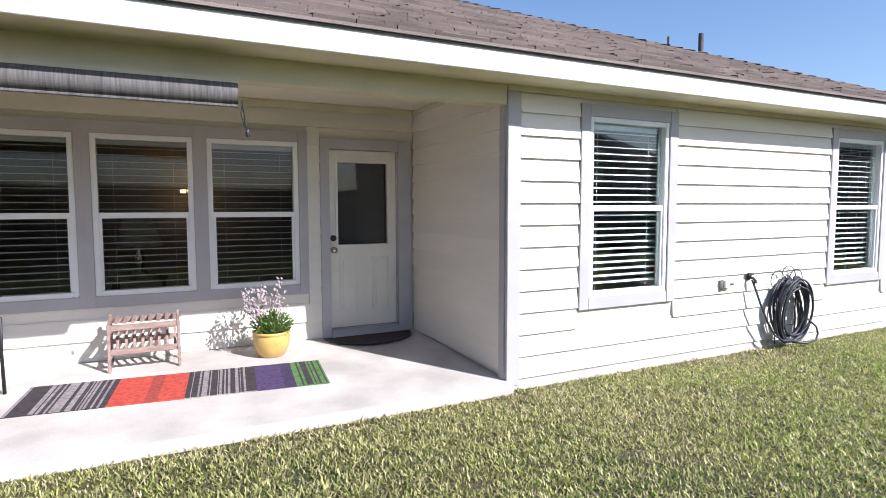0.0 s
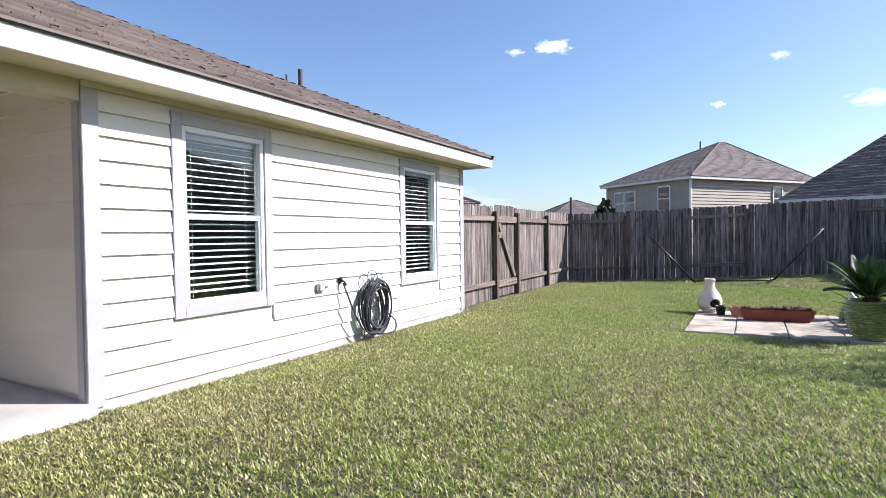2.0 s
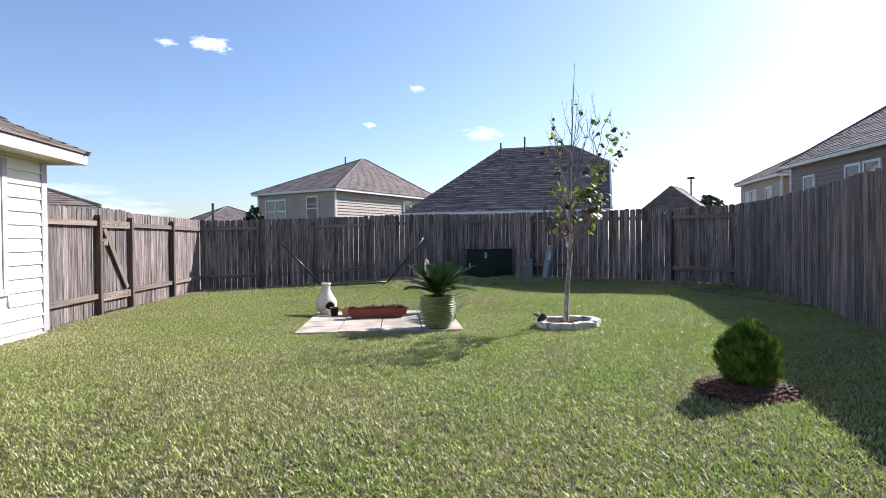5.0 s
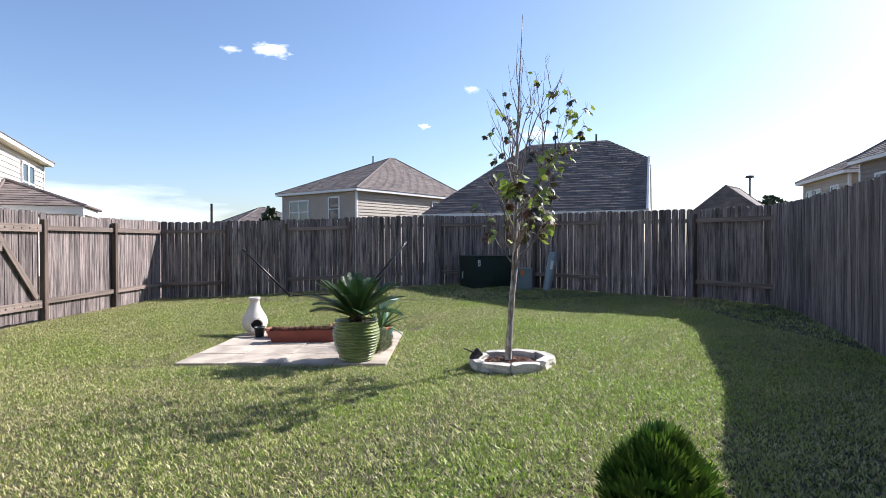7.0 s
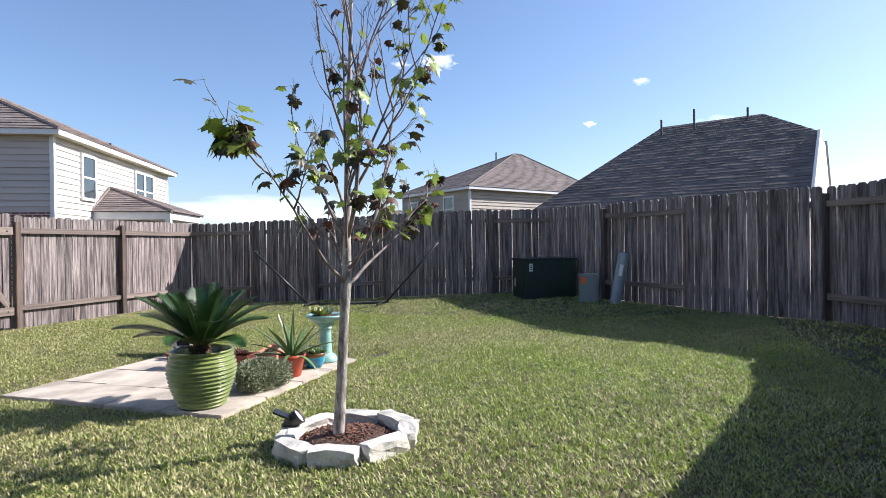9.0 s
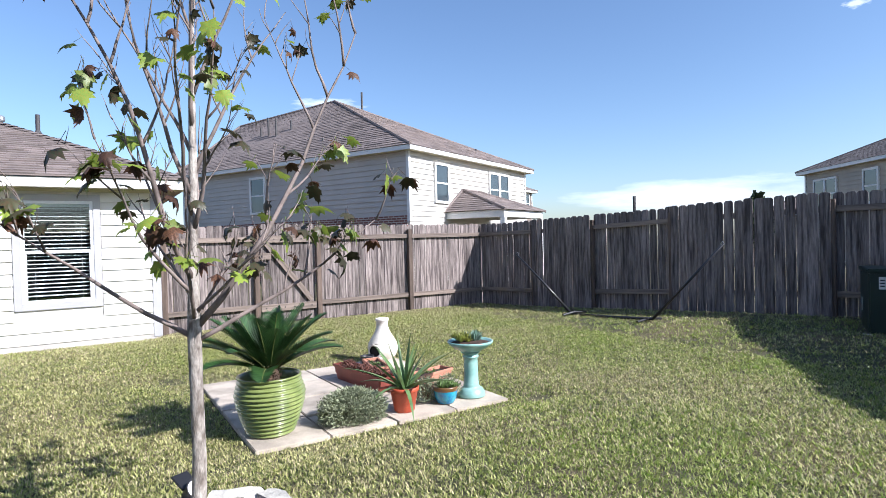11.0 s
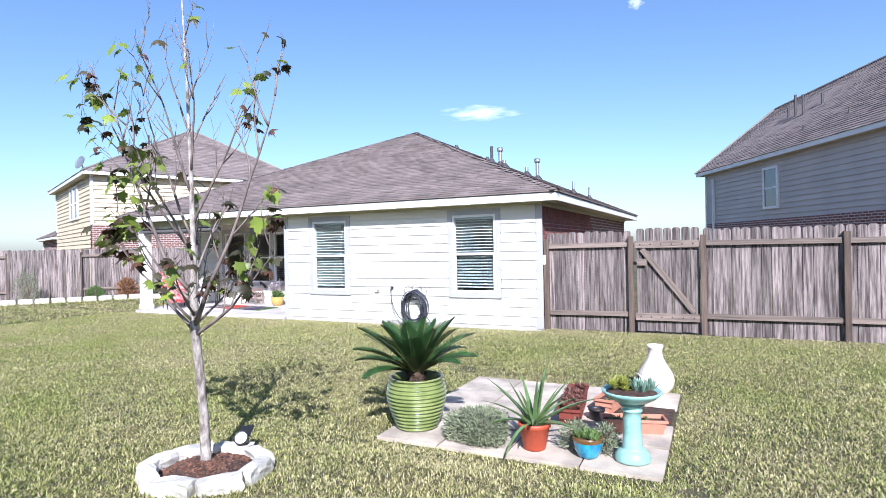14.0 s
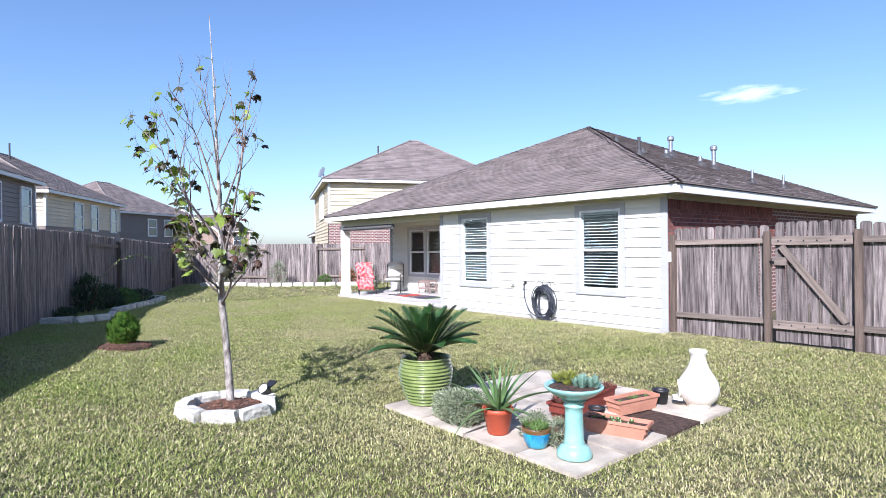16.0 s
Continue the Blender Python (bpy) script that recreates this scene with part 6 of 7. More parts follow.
def far_window(parent, face, u, z, w, h, width, depth):
    """A framed two-sash window on face 'f' (y=0), 'l' (x=0) or 'r' (x=width)."""
    m = {"f": Matrix.Translation((u, 0, z)), "l": Matrix.Translation((0, u, z)) @ Matrix.Rotation(radians(-90), 4, "Z"), "r": Matrix.Translation((width, u, z)) @ Matrix.Rotation(radians(90), 4, "Z"), "b": Matrix.Translation((u, depth, z)) @ Matrix.Rotation(radians(180), 4, "Z")}[face]
    win = part("window", Shape().box((-w / 2 - 0.09, -0.10, -0.09), (-w / 2, -0.005, h + 0.09)).box((w / 2, -0.10, -0.09), (w / 2 + 0.09, -0.005, h + 0.09)).box((-w / 2, -0.10, h), (w / 2, -0.005, h + 0.09)).box((-w / 2, -0.10, -0.09), (w / 2, -0.005, 0)).box((-w / 2, -0.085, h / 2 - 0.03), (w / 2, -0.005, h / 2 + 0.03)), M_WTRIM, parent, m=m)
    for a, b in ((0, h / 2 - 0.03), (h / 2 + 0.03, h)):
        part("pane", Shape().box((-w / 2, -0.07, a), (w / 2, -0.006, b)), M_FAR_GLASS, win)


def lap_face(parent, m, length, z0, z1, material, step=0.18):
    """Lapped boards over one face; m carries (u, outward -y, z) to the house."""
    s, z = Shape(), z0
    while z < z1 - 0.03:
        t = min(z + step, z1)
        s.add([(0.06, -0.045, z), (length - 0.06, -0.045, z), (length - 0.06, -0.012, t), (0.06, -0.012, t), (0.06, -0.001, z), (length - 0.06, -0.001, z)], [(0, 1, 2, 3), (0, 4, 5, 1)], m)
        z = t
    return tagged(part("lap_siding", s, material, parent), kind="stuff")


def free_roof(parent, x0, x1, y0, y1, z, ridge, material, course=0.22, tab=0.5):
    """A hipped roof on the eave rectangle; its ridge runs along x, or along y where the ends differ more in y."""
    c = [Vector(p) for p in ((x0, y0, z), (x1, y0, z), (x1, y1, z), (x0, y1, z))]
    a, b = Vector(ridge[0]), Vector(ridge[1])
    if abs(b.y - a.y) > abs(b.x - a.x):
        faces = [(0, 1, 4), (1, 2, 5, 4), (2, 3, 5), (3, 0, 4, 5), (3, 2, 1, 0)]
        quads = ((c[0], c[1], a, a), (c[1], c[2], b, a), (c[2], c[3], b, b), (c[3], c[0], a, b))
        hips = ((c[0], a), (c[1], a), (c[2], b), (c[3], b), (a, b))
    else:
        faces = [(0, 1, 5, 4), (1, 2, 5), (2, 3, 4, 5), (3, 0, 4), (3, 2, 1, 0)]
        quads = ((c[0], c[1], b, a), (c[1], c[2], b, b), (c[2], c[3], a, b), (c[3], c[0], a, a))
        hips = ((c[0], a), (c[1], b), (c[2], b), (c[3], a), (a, b))
    roof = part("roof", Shape().add(c + [a, b], faces), material, parent)
    s = Shape()
    for i, qd in enumerate(quads):
        roof_face(s, *qd, course, tab, 0.016, seed=i + 11)
    tagged(part("shingles", s, material, roof), kind="stuff")
    for p, q_ in hips:
        if (q_ - p).length > 0.2:
            part("hip_cap", Shape().tube([p + Vector((0, 0, 0.01)), q_ + Vector((0, 0, 0.02))], 0.05, 5), material, roof)
    return roof


def clipped_roof(parent, x0, x1, y0, y1, z, ridge, clip, material, course=0.22, tab=0.5):
    """A roof hipped at x0 and with a clipped gable at x1, whose small hip starts at height clip."""
    c = [Vector(p) for p in ((x0, y0, z), (x1, y0, z), (x1, y1, z), (x0, y1, z))]
    a, b = Vector(ridge[0]), Vector(ridge[1])
    f = (clip - z) / (a.z - z)
    mid = Vector((x1, a.y, a.z))
    k = [c[0].lerp(a, f), c[1].lerp(mid, f), c[2].lerp(mid, f), c[3].lerp(a, f)]
    body = Shape().add(c + k + [a, b], [(0, 1, 5, 4), (4, 5, 9, 8), (5, 6, 9), (2, 3, 7, 6), (6, 7, 8, 9), (3, 0, 4, 7), (7, 4, 8), (3, 2, 1, 0), (1, 2, 6, 5)])
    roof = part("roof", body, material, parent)
    s = Shape()
    for i, qd in enumerate(((c[0], c[1], k[1], k[0]), (k[0], k[1], b, a), (k[1], k[2], b, b), (c[2], c[3], k[3], k[2]), (k[2], k[3], a, b), (c[3], c[0], a, a))):
        roof_face(s, *qd, course, tab, 0.016, seed=i + 31)
    tagged(part("shingles", s, material, roof), kind="stuff")
    inner = [p.lerp((c[1] + c[2] + k[1] + k[2]) / 4, 0.07) for p in (c[1], c[2], k[2], k[1])]
    out = Vector((0.05, 0, 0))
    part("gable_wall", Shape().add(inner + [p + out for p in inner], [(4, 5, 6, 7), (0, 1, 5, 4), (1, 2, 6, 5), (2, 3, 7, 6), (3, 0, 4, 7)]), M_WTRIM, parent, "white clipped gable end")
    for p, q_ in ((c[1], k[1]), (k[2], c[2])):
        part("rake_board", Shape().tube([p + out, q_ + out], 0.07, 5), M_WTRIM, roof)
    return roof


def neighbour(label, x, y, turn, w, d, eave, ridge, wall_mat, roof_mat=None, lower=None, split=2.4, windows=(), pipes=(), over=0.35, side_mat=None, left_mat=None, left_plain=False, clip=None):
    """A house with its near corner at x, y; local x along its near face, local y away."""
    h = thing("house", Matrix.Translation((x, y, 0)) @ Matrix.Rotation(radians(turn), 4, "Z"), label, "house", "neighbouring houses")
    z0 = split if lower else -0.2
    wl = part("wall", Shape().box((0, 0, z0), (w, d, eave)), wall_mat, h)
    if lower:
        part("lower_wall", Shape().box((-0.02, -0.02, -0.2), (w + 0.02, d + 0.02, split)), lower, h)
    for cx_, cy_ in ((0, 0), (w, 0), (0, d), (w, d)):
        part("corner_board", Shape().box((cx_ - 0.055, cy_ - 0.055, z0), (cx_ + 0.055, cy_ + 0.055, eave - 0.02)), M_WTRIM if not side_mat else side_mat, h)
    if clip:
        clipped_roof(h, -over, w + over, -over, d + over, eave + 0.06, ridge, clip, roof_mat or M_SHINGLE)
    else:
        free_roof(h, -over, w + over, -over, d + over, eave + 0.06, ridge, roof_mat or M_SHINGLE)
    eaves(h, -over + 0.02, w + over - 0.02, -over + 0.02, d + over - 0.02, eave + 0.06, 0.15, 0, w, 0, d, M_WTRIM, M_SOFFIT)
    if wall_mat in (M_S_WARM, M_S_TAN, M_S_GREY, M_S_YEL):
        lap_face(h, None, w, z0, eave, wall_mat)
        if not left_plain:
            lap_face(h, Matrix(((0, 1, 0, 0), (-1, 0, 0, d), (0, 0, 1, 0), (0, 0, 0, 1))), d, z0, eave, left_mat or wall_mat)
    for f, u, z, ww, hh in windows:
        far_window(h, f, u, z, ww, hh, w, d)
    for px_, py_, pz, ph in pipes:
        part("vent_pipe", Shape().tube([(px_, py_, pz - 0.5), (px_, py_, pz + ph)], 0.045, 8), M_PIPE, h)
    return h


# its left wall takes the darker copy, so its shade is painted in
nw = neighbour("two-storey pale siding house with brick lower side wall", 14.08, 5.98, 25.2, 9.0, 12.4, 4.50, ((3.4, 6.4, 7.65), (3.0, 12.3, 7.25)), M_S_WARM, lower=M_S_WARM, split=2.1, left_mat=M_S_SHADED,
               windows=(("f", 1.9, 2.85, 0.75, 1.25), ("f", 5.9, 2.85, 0.72, 1.25), ("f", 6.8, 2.85, 0.72, 1.25), ("l", 7.4, 2.75, 0.75, 1.3)),
               pipes=((1.6, 8.6, 6.2, 0.75), (1.5, 8.0, 6.1, 0.7), (1.8, 7.4, 6.4, 0.3), (1.7, 9.2, 6.3, 0.3), (0.6, 4.4, 5.2, 0.25), (0.5, 6.4, 5.1, 0.25), (4.3, 5.6, 7.0, 1.1), (7.2, 1.5, 5.0, 0.5)))
part("brick_side", Shape().box((-0.062, 0.06, -0.2), (-0.021, 12.34, 2.3)), M_B_RED, nw, "red brick lower side wall")
part("downpipe", Shape().box((-0.12, 11.6, 0), (-0.04, 11.7, 4.2)), M_WTRIM, nw)
neighbour("two-storey tan siding house beyond the pale siding house", 23.6, 16.9, 23.5, 9.0, 9.0, 4.7, ((4.0, 4.4, 6.7), (5.0, 4.4, 6.7)), M_S_GREY, windows=(("f", 7.2, 3.2, 0.8, 1.3), ("f", 8.2, 3.2, 0.5, 1.3)))
# its covered porch
free_roof(nw, 2.1, 5.6, -2.45, 0.0, 2.45, ((3.3, -0.1, 3.30), (4.4, -0.1, 3.30)), M_SHINGLE)
part("porch_beam", Shape().box((2.2, -2.35, 2.2), (5.5, -2.2, 2.44)).box((2.2, -2.2, 2.2), (2.35, 0, 2.44)).box((5.35, -2.2, 2.2), (5.5, 0, 2.44)), M_WTRIM, nw)
for x in (2.3, 5.4):
    part("porch_post", Shape().box((x - 0.09, -2.36, 0), (x + 0.09, -2.18, 2.2)), M_WTRIM, nw)

neighbour("two-storey tan siding house beyond the back fence", 31.6, -1.35, -36, 11.0, 6.6, 4.30, ((6.5, 3.3, 7.1), (7.0, 3.3, 7.1)), M_S_TAN, M_SHINGLE_DARK, windows=(("f", 7.3, 2.6, 0.75, 1.3), ("l", 1.8, 2.6, 0.8, 1.3), ("l", 4.5, 2.5, 0.75, 1.3), ("l", 5.4, 2.5, 0.75, 1.3)), pipes=((5.4, 3.9, 6.3, 0.9), (7.8, 3.2, 6.4, 0.5), (8.1, 3.2, 6.3, 0.5), (9.4, 2.4, 5.2, 0.3), (5.6, 1.6, 5.3, 0.3)))
neighbour("low house with a tan wall and dark shingle roof", 44.5, 10.6, -53, 7.0, 8.0, 2.6, ((3.4, 3.9, 4.4), (3.7, 3.9, 4.4)), M_S_TAN, M_SHINGLE_DARK)
neighbour("single-storey house with a tall dark shingle roof", 27.04, -5.74, -110, 9.5, 9.0, 2.6, ((4.0, 4.0, 6.4), (7.9, 4.0, 6.4)), M_S_TAN, M_SHINGLE_DARK, clip=5.25, windows=(("f", 5.0, 1.0, 1.6, 1.2),), pipes=((4.1, 3.4, 6.0, 0.6), (5.4, 3.6, 6.2, 0.7), (7.4, 3.8, 6.3, 0.4)))
neighbour("two-storey taupe house behind the fence corner", 29.8, -25.4, 165.5, 5.6, 9.0, 4.35, ((2.6, 4.0, 6.6), (3.0, 4.0, 6.6)), M_S_TAN, M_SHINGLE_DARK, windows=(("f", 1.0, 2.6, 0.7, 1.2), ("f", 2.1, 2.6, 0.7, 1.2), ("f", 4.2, 2.6, 0.7, 1.2)))
neighbour("two-storey taupe house behind the fence corner", 22.3, -23.0, 170, 9.5, 9.0, 4.45, ((3.0, 4.2, 7.6), (5.7, 4.5, 7.6)), M_S_GREY, M_SHINGLE_DARK, windows=(("f", 1.6, 2.6, 0.7, 1.2), ("f", 4.6, 2.6, 0.8, 1.3), ("f", 5.7, 2.6, 0.8, 1.3)), pipes=((3.0, 3.2, 6.2, 0.8),))
neighbour("distant grey house with pointed gables", 43.5, -25.4, -125, 4.6, 8.0, 3.3, ((2.2, 0.2, 5.5), (2.6, 3.5, 5.5)), M_S_GREY, M_SHINGLE_DARK, windows=(("f", 2.0, 3.0, 0.6, 0.5),))
neighbour("two-storey taupe house along the side street", -9.6, -10.6, 156.4, 8.6, 8.5, 4.35, ((3.6, 4.3, 6.8), (5.2, 4.3, 6.8)), M_S_GREY, windows=(("f", 7.6, 2.7, 0.8, 1.3), ("f", 5.0, 2.7, 0.8, 1.3)), pipes=((5.5, 3.5, 6.4, 0.9), (7.2, 3.0, 5.6, 0.8)))
neighbour("two-storey yellow siding house with a brown lower wall", -20.9, -6.5, 151, 9.3, 8.5, 4.35, ((3.6, 4.3, 6.8), (5.9, 4.3, 6.8)), M_S_YEL, lower=M_S_GREY, split=2.75, windows=(("f", 3.4, 2.7, 0.8, 1.3), ("f", 5.4, 2.7, 0.8, 1.3), ("f", 8.2, 2.7, 0.8, 1.3)), pipes=((4.4, 3.6, 6.5, 0.8),))
neighbour("two-storey taupe house with yellow end wall", -34.6, -1.2, 128, 8.0, 9.5, 4.35, ((3.4, 4.8, 7.0), (4.8, 4.8, 7.0)), M_S_GREY, left_mat=M_S_YEL, windows=(("f", 3.6, 2.7, 0.8, 1.2), ("f", 5.4, 2.7, 0.8, 1.2)), side_mat=M_S_YEL)
def gable(parent, x0, x1, y0, y1, eave, apex, wall_mat, roof_mat):
    """A gabled front block with a pitched roof, its ridge running back from the front face."""
    xm = (x0 + x1) / 2
    o = [(x0, -0.2), (x1, -0.2), (x1, eave), (xm, apex), (x0, eave)]
    n = len(o)
    part("gable_wall", Shape().add([(x, y0, z) for x, z in o] + [(x, y1, z) for x, z in o], [tuple(range(n)), tuple(range(2 * n - 1, n - 1, -1))] + [(i, n + i, n + (i + 1) % n, (i + 1) % n) for i in range(n)]), wall_mat, parent, "brick gable front")
    k = (apex - eave) / (xm - x0)
    for sgn, xe in ((-1, x0 - 0.3), (1, x1 + 0.3)):
        ze = eave - 0.3 * k
        v = [(xe, y0 - 0.3, ze), (xm, y0 - 0.3, apex), (xm, y1, apex), (xe, y1, ze)]
        part("roof_slope", Shape().add([(x, y, z + 0.02) for x, y, z in v] + [(x, y, z + 0.2) for x, y, z in v], [(3, 2, 1, 0), (4, 5, 6, 7), (0, 1, 5, 4), (1, 2, 6, 5), (2, 3, 7, 6), (3, 0, 4, 7)]), roof_mat, parent)
        w = [(xe, y0 - 0.34, ze - 0.12), (xm, y0 - 0.34, apex - 0.12), (xm, y0 - 0.34, apex + 0.22), (xe, y0 - 0.34, ze + 0.22)]
        part("rake_board", Shape().add(w + [(x, y + 0.035, z) for x, y, z in w], [(0, 1, 2, 3), (7, 6, 5, 4), (0, 4, 5, 1), (1, 5, 6, 2), (2, 6, 7, 3), (3, 7, 4, 0)]), M_WTRIM, parent)


brown = neighbour("distant brown brick two-storey house with pointed gables", -72.0, 9.0, 72, 13.0, 10.0, 4.1, ((4.5, 5.0, 6.6), (9.5, 5.0, 6.6)), M_B_TAN, windows=(("f", 11.6, 2.2, 1.4, 1.3),))
gable(brown, 0.4, 8.2, -1.0, 5.0, 4.2, 7.0, M_B_TAN, M_SHINGLE)
gable(brown, 5.4, 9.2, -1.8, 3.0, 3.7, 5.2, M_B_TAN, M_SHINGLE)
for u, z, w, h in ((2.6, 2.2, 1.7, 1.3), (4.3, 5.2, 0.6, 0.7)):
    win = part("window", Shape().box((u - w / 2 - 0.12, -1.06, z - 0.12), (u + w / 2 + 0.12, -1.002, z + h + 0.12)), M_WTRIM, brown)
    for a, b in ((u - w / 2, u - 0.04), (u + 0.04, u + w / 2)):
        part("pane", Shape().box((a, -1.08, z), (b, -1.062, z + h)), M_FAR_GLASS, win)
yel = neighbour("two-storey yellow siding house with brick below", -13.7, 4.3, 66.4, 9.4, 9.8, 4.85, ((5.2, 4.7, 7.85), (5.7, 4.7, 7.85)), M_S_YEL, lower=M_B_RED, split=2.75, windows=(("l", 3.4, 3.2, 0.8, 1.3), ("l", 4.5, 3.2, 0.8, 1.3)), pipes=((3.2, 4.2, 7.0, 0.4),))
lap_face(yel, Matrix(((0, 1, 0, -0.025), (-1, 0, 0, 9.8), (0, 0, 1, 0), (0, 0, 0, 1))), 9.8, 0.0, 2.75, M_S_YEL)
neighbour("low garage with a brown shingle roof", -24.2, 9.2, 66.4, 8.0, 7.0, 2.5, ((3.6, 3.5, 4.6), (4.2, 3.5, 4.6)), M_B_RED)

# satellite dish on the yellow house
dish = thing("satellite_dish", Matrix.Translation((-14.3, 4.3, 4.95)), "small grey satellite dish on a neighbour's eave", "satellite dish")
part("mast", Shape().tube([(0, 0.2, -0.1), (0, 0, 0.3)], 0.025, 8), M_METAL, dish)
part("reflector", Shape().lathe([(0.28, 0.05), (0.2, 0.02), (0.0, 0.0), (0.2, 0.03), (0.28, 0.06)], 24, Matrix.Translation((0, -0.02, 0.35)) @ Matrix.Rotation(radians(70), 4, "X")), M_METAL, dish)

# distant trees on the skyline
M_FARTREE = mat("far_tree_leaf", (0.05, 0.075, 0.03), 0.7, var=0.2, var_scale=2, island=0.4)


def far_tree(x, y, h, r, seed):
    q, s = random.Random(seed), Shape()
    t = thing("distant_tree", Matrix.Translation((x, y, 0)), "dark distant tree on the skyline", "tree", "distant trees")
    part("trunk", Shape().tube([(0, 0, 0), (0.1, 0, h * 0.5), (0, 0, h * 0.85)], [0.22, 0.15, 0.04], 7), M_TWIG, t)
    for i in range(420):
        a, zz = q.uniform(0, 6.28), q.uniform(0.3, 1)
        rr = r * math.sin(math.pi * (zz - 0.18) / 0.9) * q.uniform(0.35, 1.0) * (1 + 0.3 * math.sin(3 * a + 5 * zz))
        c = Vector((rr * math.cos(a), rr * math.sin(a), h * zz))
        k = q.uniform(0.14, 0.32)
        u, v = Vector((q.uniform(-1, 1), q.uniform(-1, 1), q.uniform(-1, 1))).normalized() * k, Vector((q.uniform(-1, 1), q.uniform(-1, 1), q.uniform(-1, 1))).normalized() * k
        s.add([c - u, c + v, c + u, c - v * 0.8], [(0, 1, 2, 3)])
    part("crown", s, M_FARTREE, t)


for i, (x, y, h, r) in enumerate(((46, -17.5, 4.6, 2.2), (50, -20, 5.2, 2.2), (53, -22, 4.4, 2.0), (52, -36, 5.4, 2.0), (56, -39, 5.0, 2.2), (28.5, 2.6, 2.9, 0.5))):
    far_tree(x, y, h, r, i)
pole = thing("street_lamp", Matrix.Translation((47, -31.5, 0)), "thin distant street lamp on the skyline", "street lamp")
part("mast", Shape().tube([(0, 0, 0), (0, 0, 6.6)], 0.07, 8), M_PIPE, pole)
part("lamp_head", Shape().lathe([(0.0, 6.55), (0.35, 6.6), (0.3, 6.75), (0, 6.8)], 12), M_PIPE, pole)
pole2 = thing("utility_post", Matrix.Translation((20.5, 2.2, 0)), "slim dark post beyond the fence", "post")
part("mast", Shape().tube([(0, 0, 0), (0, 0, 2.75)], 0.05, 8), M_PIPE, pole2)


# ---- small clouds, far off ----
def cloud_mat(name, thick):
    m = bpy.data.materials.new(name)
    m.use_nodes = True
    n, l = m.node_tree.nodes, m.node_tree.links
    n.remove(n["Principled BSDF"])
    tc, noise_, grad = n.new("ShaderNodeTexCoord"), n.new("ShaderNodeTexNoise"), n.new("ShaderNodeVectorMath")
    noise_.inputs["Scale"].default_value, noise_.inputs["Detail"].default_value, noise_.inputs["Roughness"].default_value = 1.6, 7, 0.6
    info, off = n.new("ShaderNodeObjectInfo"), n.new("ShaderNodeVectorMath")
    mul = n.new("ShaderNodeVectorMath")
    mul.operation = "SCALE"
    mul.inputs[0].default_value = (9, 5, 0)
    l.new(info.outputs["Random"], mul.inputs["Scale"])
    l.new(tc.outputs["Object"], off.inputs[0])
    l.new(mul.outputs[0], off.inputs[1])
    l.new(off.outputs[0], noise_.inputs["Vector"])
    grad.operation = "LENGTH"
    l.new(tc.outputs["Object"], grad.inputs[0])
    sub = n.new("ShaderNodeMath")
    sub.operation = "SUBTRACT"
    l.new(noise_.outputs["Fac"], sub.inputs[0])
    sc = n.new("ShaderNodeMath")
    sc.operation = "MULTIPLY"
    sc.inputs[1].default_value = 0.55
    l.new(grad.outputs["Value"], sc.inputs[0])
    l.new(sc.outputs[0], sub.inputs[1])
    mr = n.new("ShaderNodeMapRange")
    mr.inputs["From Min"].default_value, mr.inputs["From Max"].default_value, mr.inputs["To Max"].default_value = 0.04, 0.36, thick
    l.new(sub.outputs[0], mr.inputs["Value"])
    em, tr_, mx = n.new("ShaderNodeEmission"), n.new("ShaderNodeBsdfTransparent"), n.new("ShaderNodeMixShader")
    em.inputs["Color"].default_value, em.inputs["Strength"].default_value = (1, 0.99, 0.98, 1), 1.05
    l.new(mr.outputs[0], mx.inputs[0])
    l.new(tr_.outputs[0], mx.inputs[1])
    l.new(em.outputs[0], mx.inputs[2])
    l.new(mx.outputs[0], n["Material Output"].inputs["Surface"])
    return m


M_CLOUD, M_WISP = cloud_mat("cloud_vapour", 0.9), cloud_mat("thin_cloud_vapour", 0.42)
# bearing and height in degrees, half width and half height in metres
CLOUDS = ((17, 18.1, 26, 10), (20.8, 17.8, 14, 5.5), (-2.6, 15.1, 12.5, 5.5), (2.2, 11.6, 9, 4.5), (-9.2, 10.7, 30, 10), (68.6, 13.7, 50, 12), (111, 13.4, 55, 11), (95.5, 22.1, 10, 7), (33, 3.4, 170, 32))
CLOUD, WISP = (Shape().add([(-1.3, -1.3, 0), (1.3, -1.3, 0), (1.3, 1.3, 0), (-1.3, 1.3, 0)], [(0, 1, 2, 3)]).mesh("cloud", m) for m in (M_CLOUD, M_WISP))
for az, el, w, h in CLOUDS:
    a, e = radians(az), radians(el)
    p = Vector((math.cos(a) * math.cos(e), math.sin(a) * math.cos(e), math.sin(e))) * 700
    ob = new("backdrop_cloud", CLOUD if 0 < az < 19 else WISP)
    ob.matrix_basis = look(p, (0, 0, 0)) @ Matrix.Diagonal((w, h, 1, 1))
    ob.visible_shadow = False
    tagged(ob, "small white cloud in the blue sky", "cloud", kind="structure")

right_wall.data.materials[0] = M_B_RED
# ---- bricks of the side wall, seen above the fence ----
BRICK = Shape().soft((-0.095, 0, 0.0), (0.095, 0.012, 0.064), 0.003).mesh("brick", M_BRICK)
HALF = Shape().soft((-0.05, 0, 0.0), (0.05, 0.012, 0.064), 0.003).mesh("half_brick", M_BRICK)
STAND_UP = Shape().soft((-0.033, 0, 0.0), (0.033, 0.014, 0.19), 0.003).mesh("brick", M_BRICK)
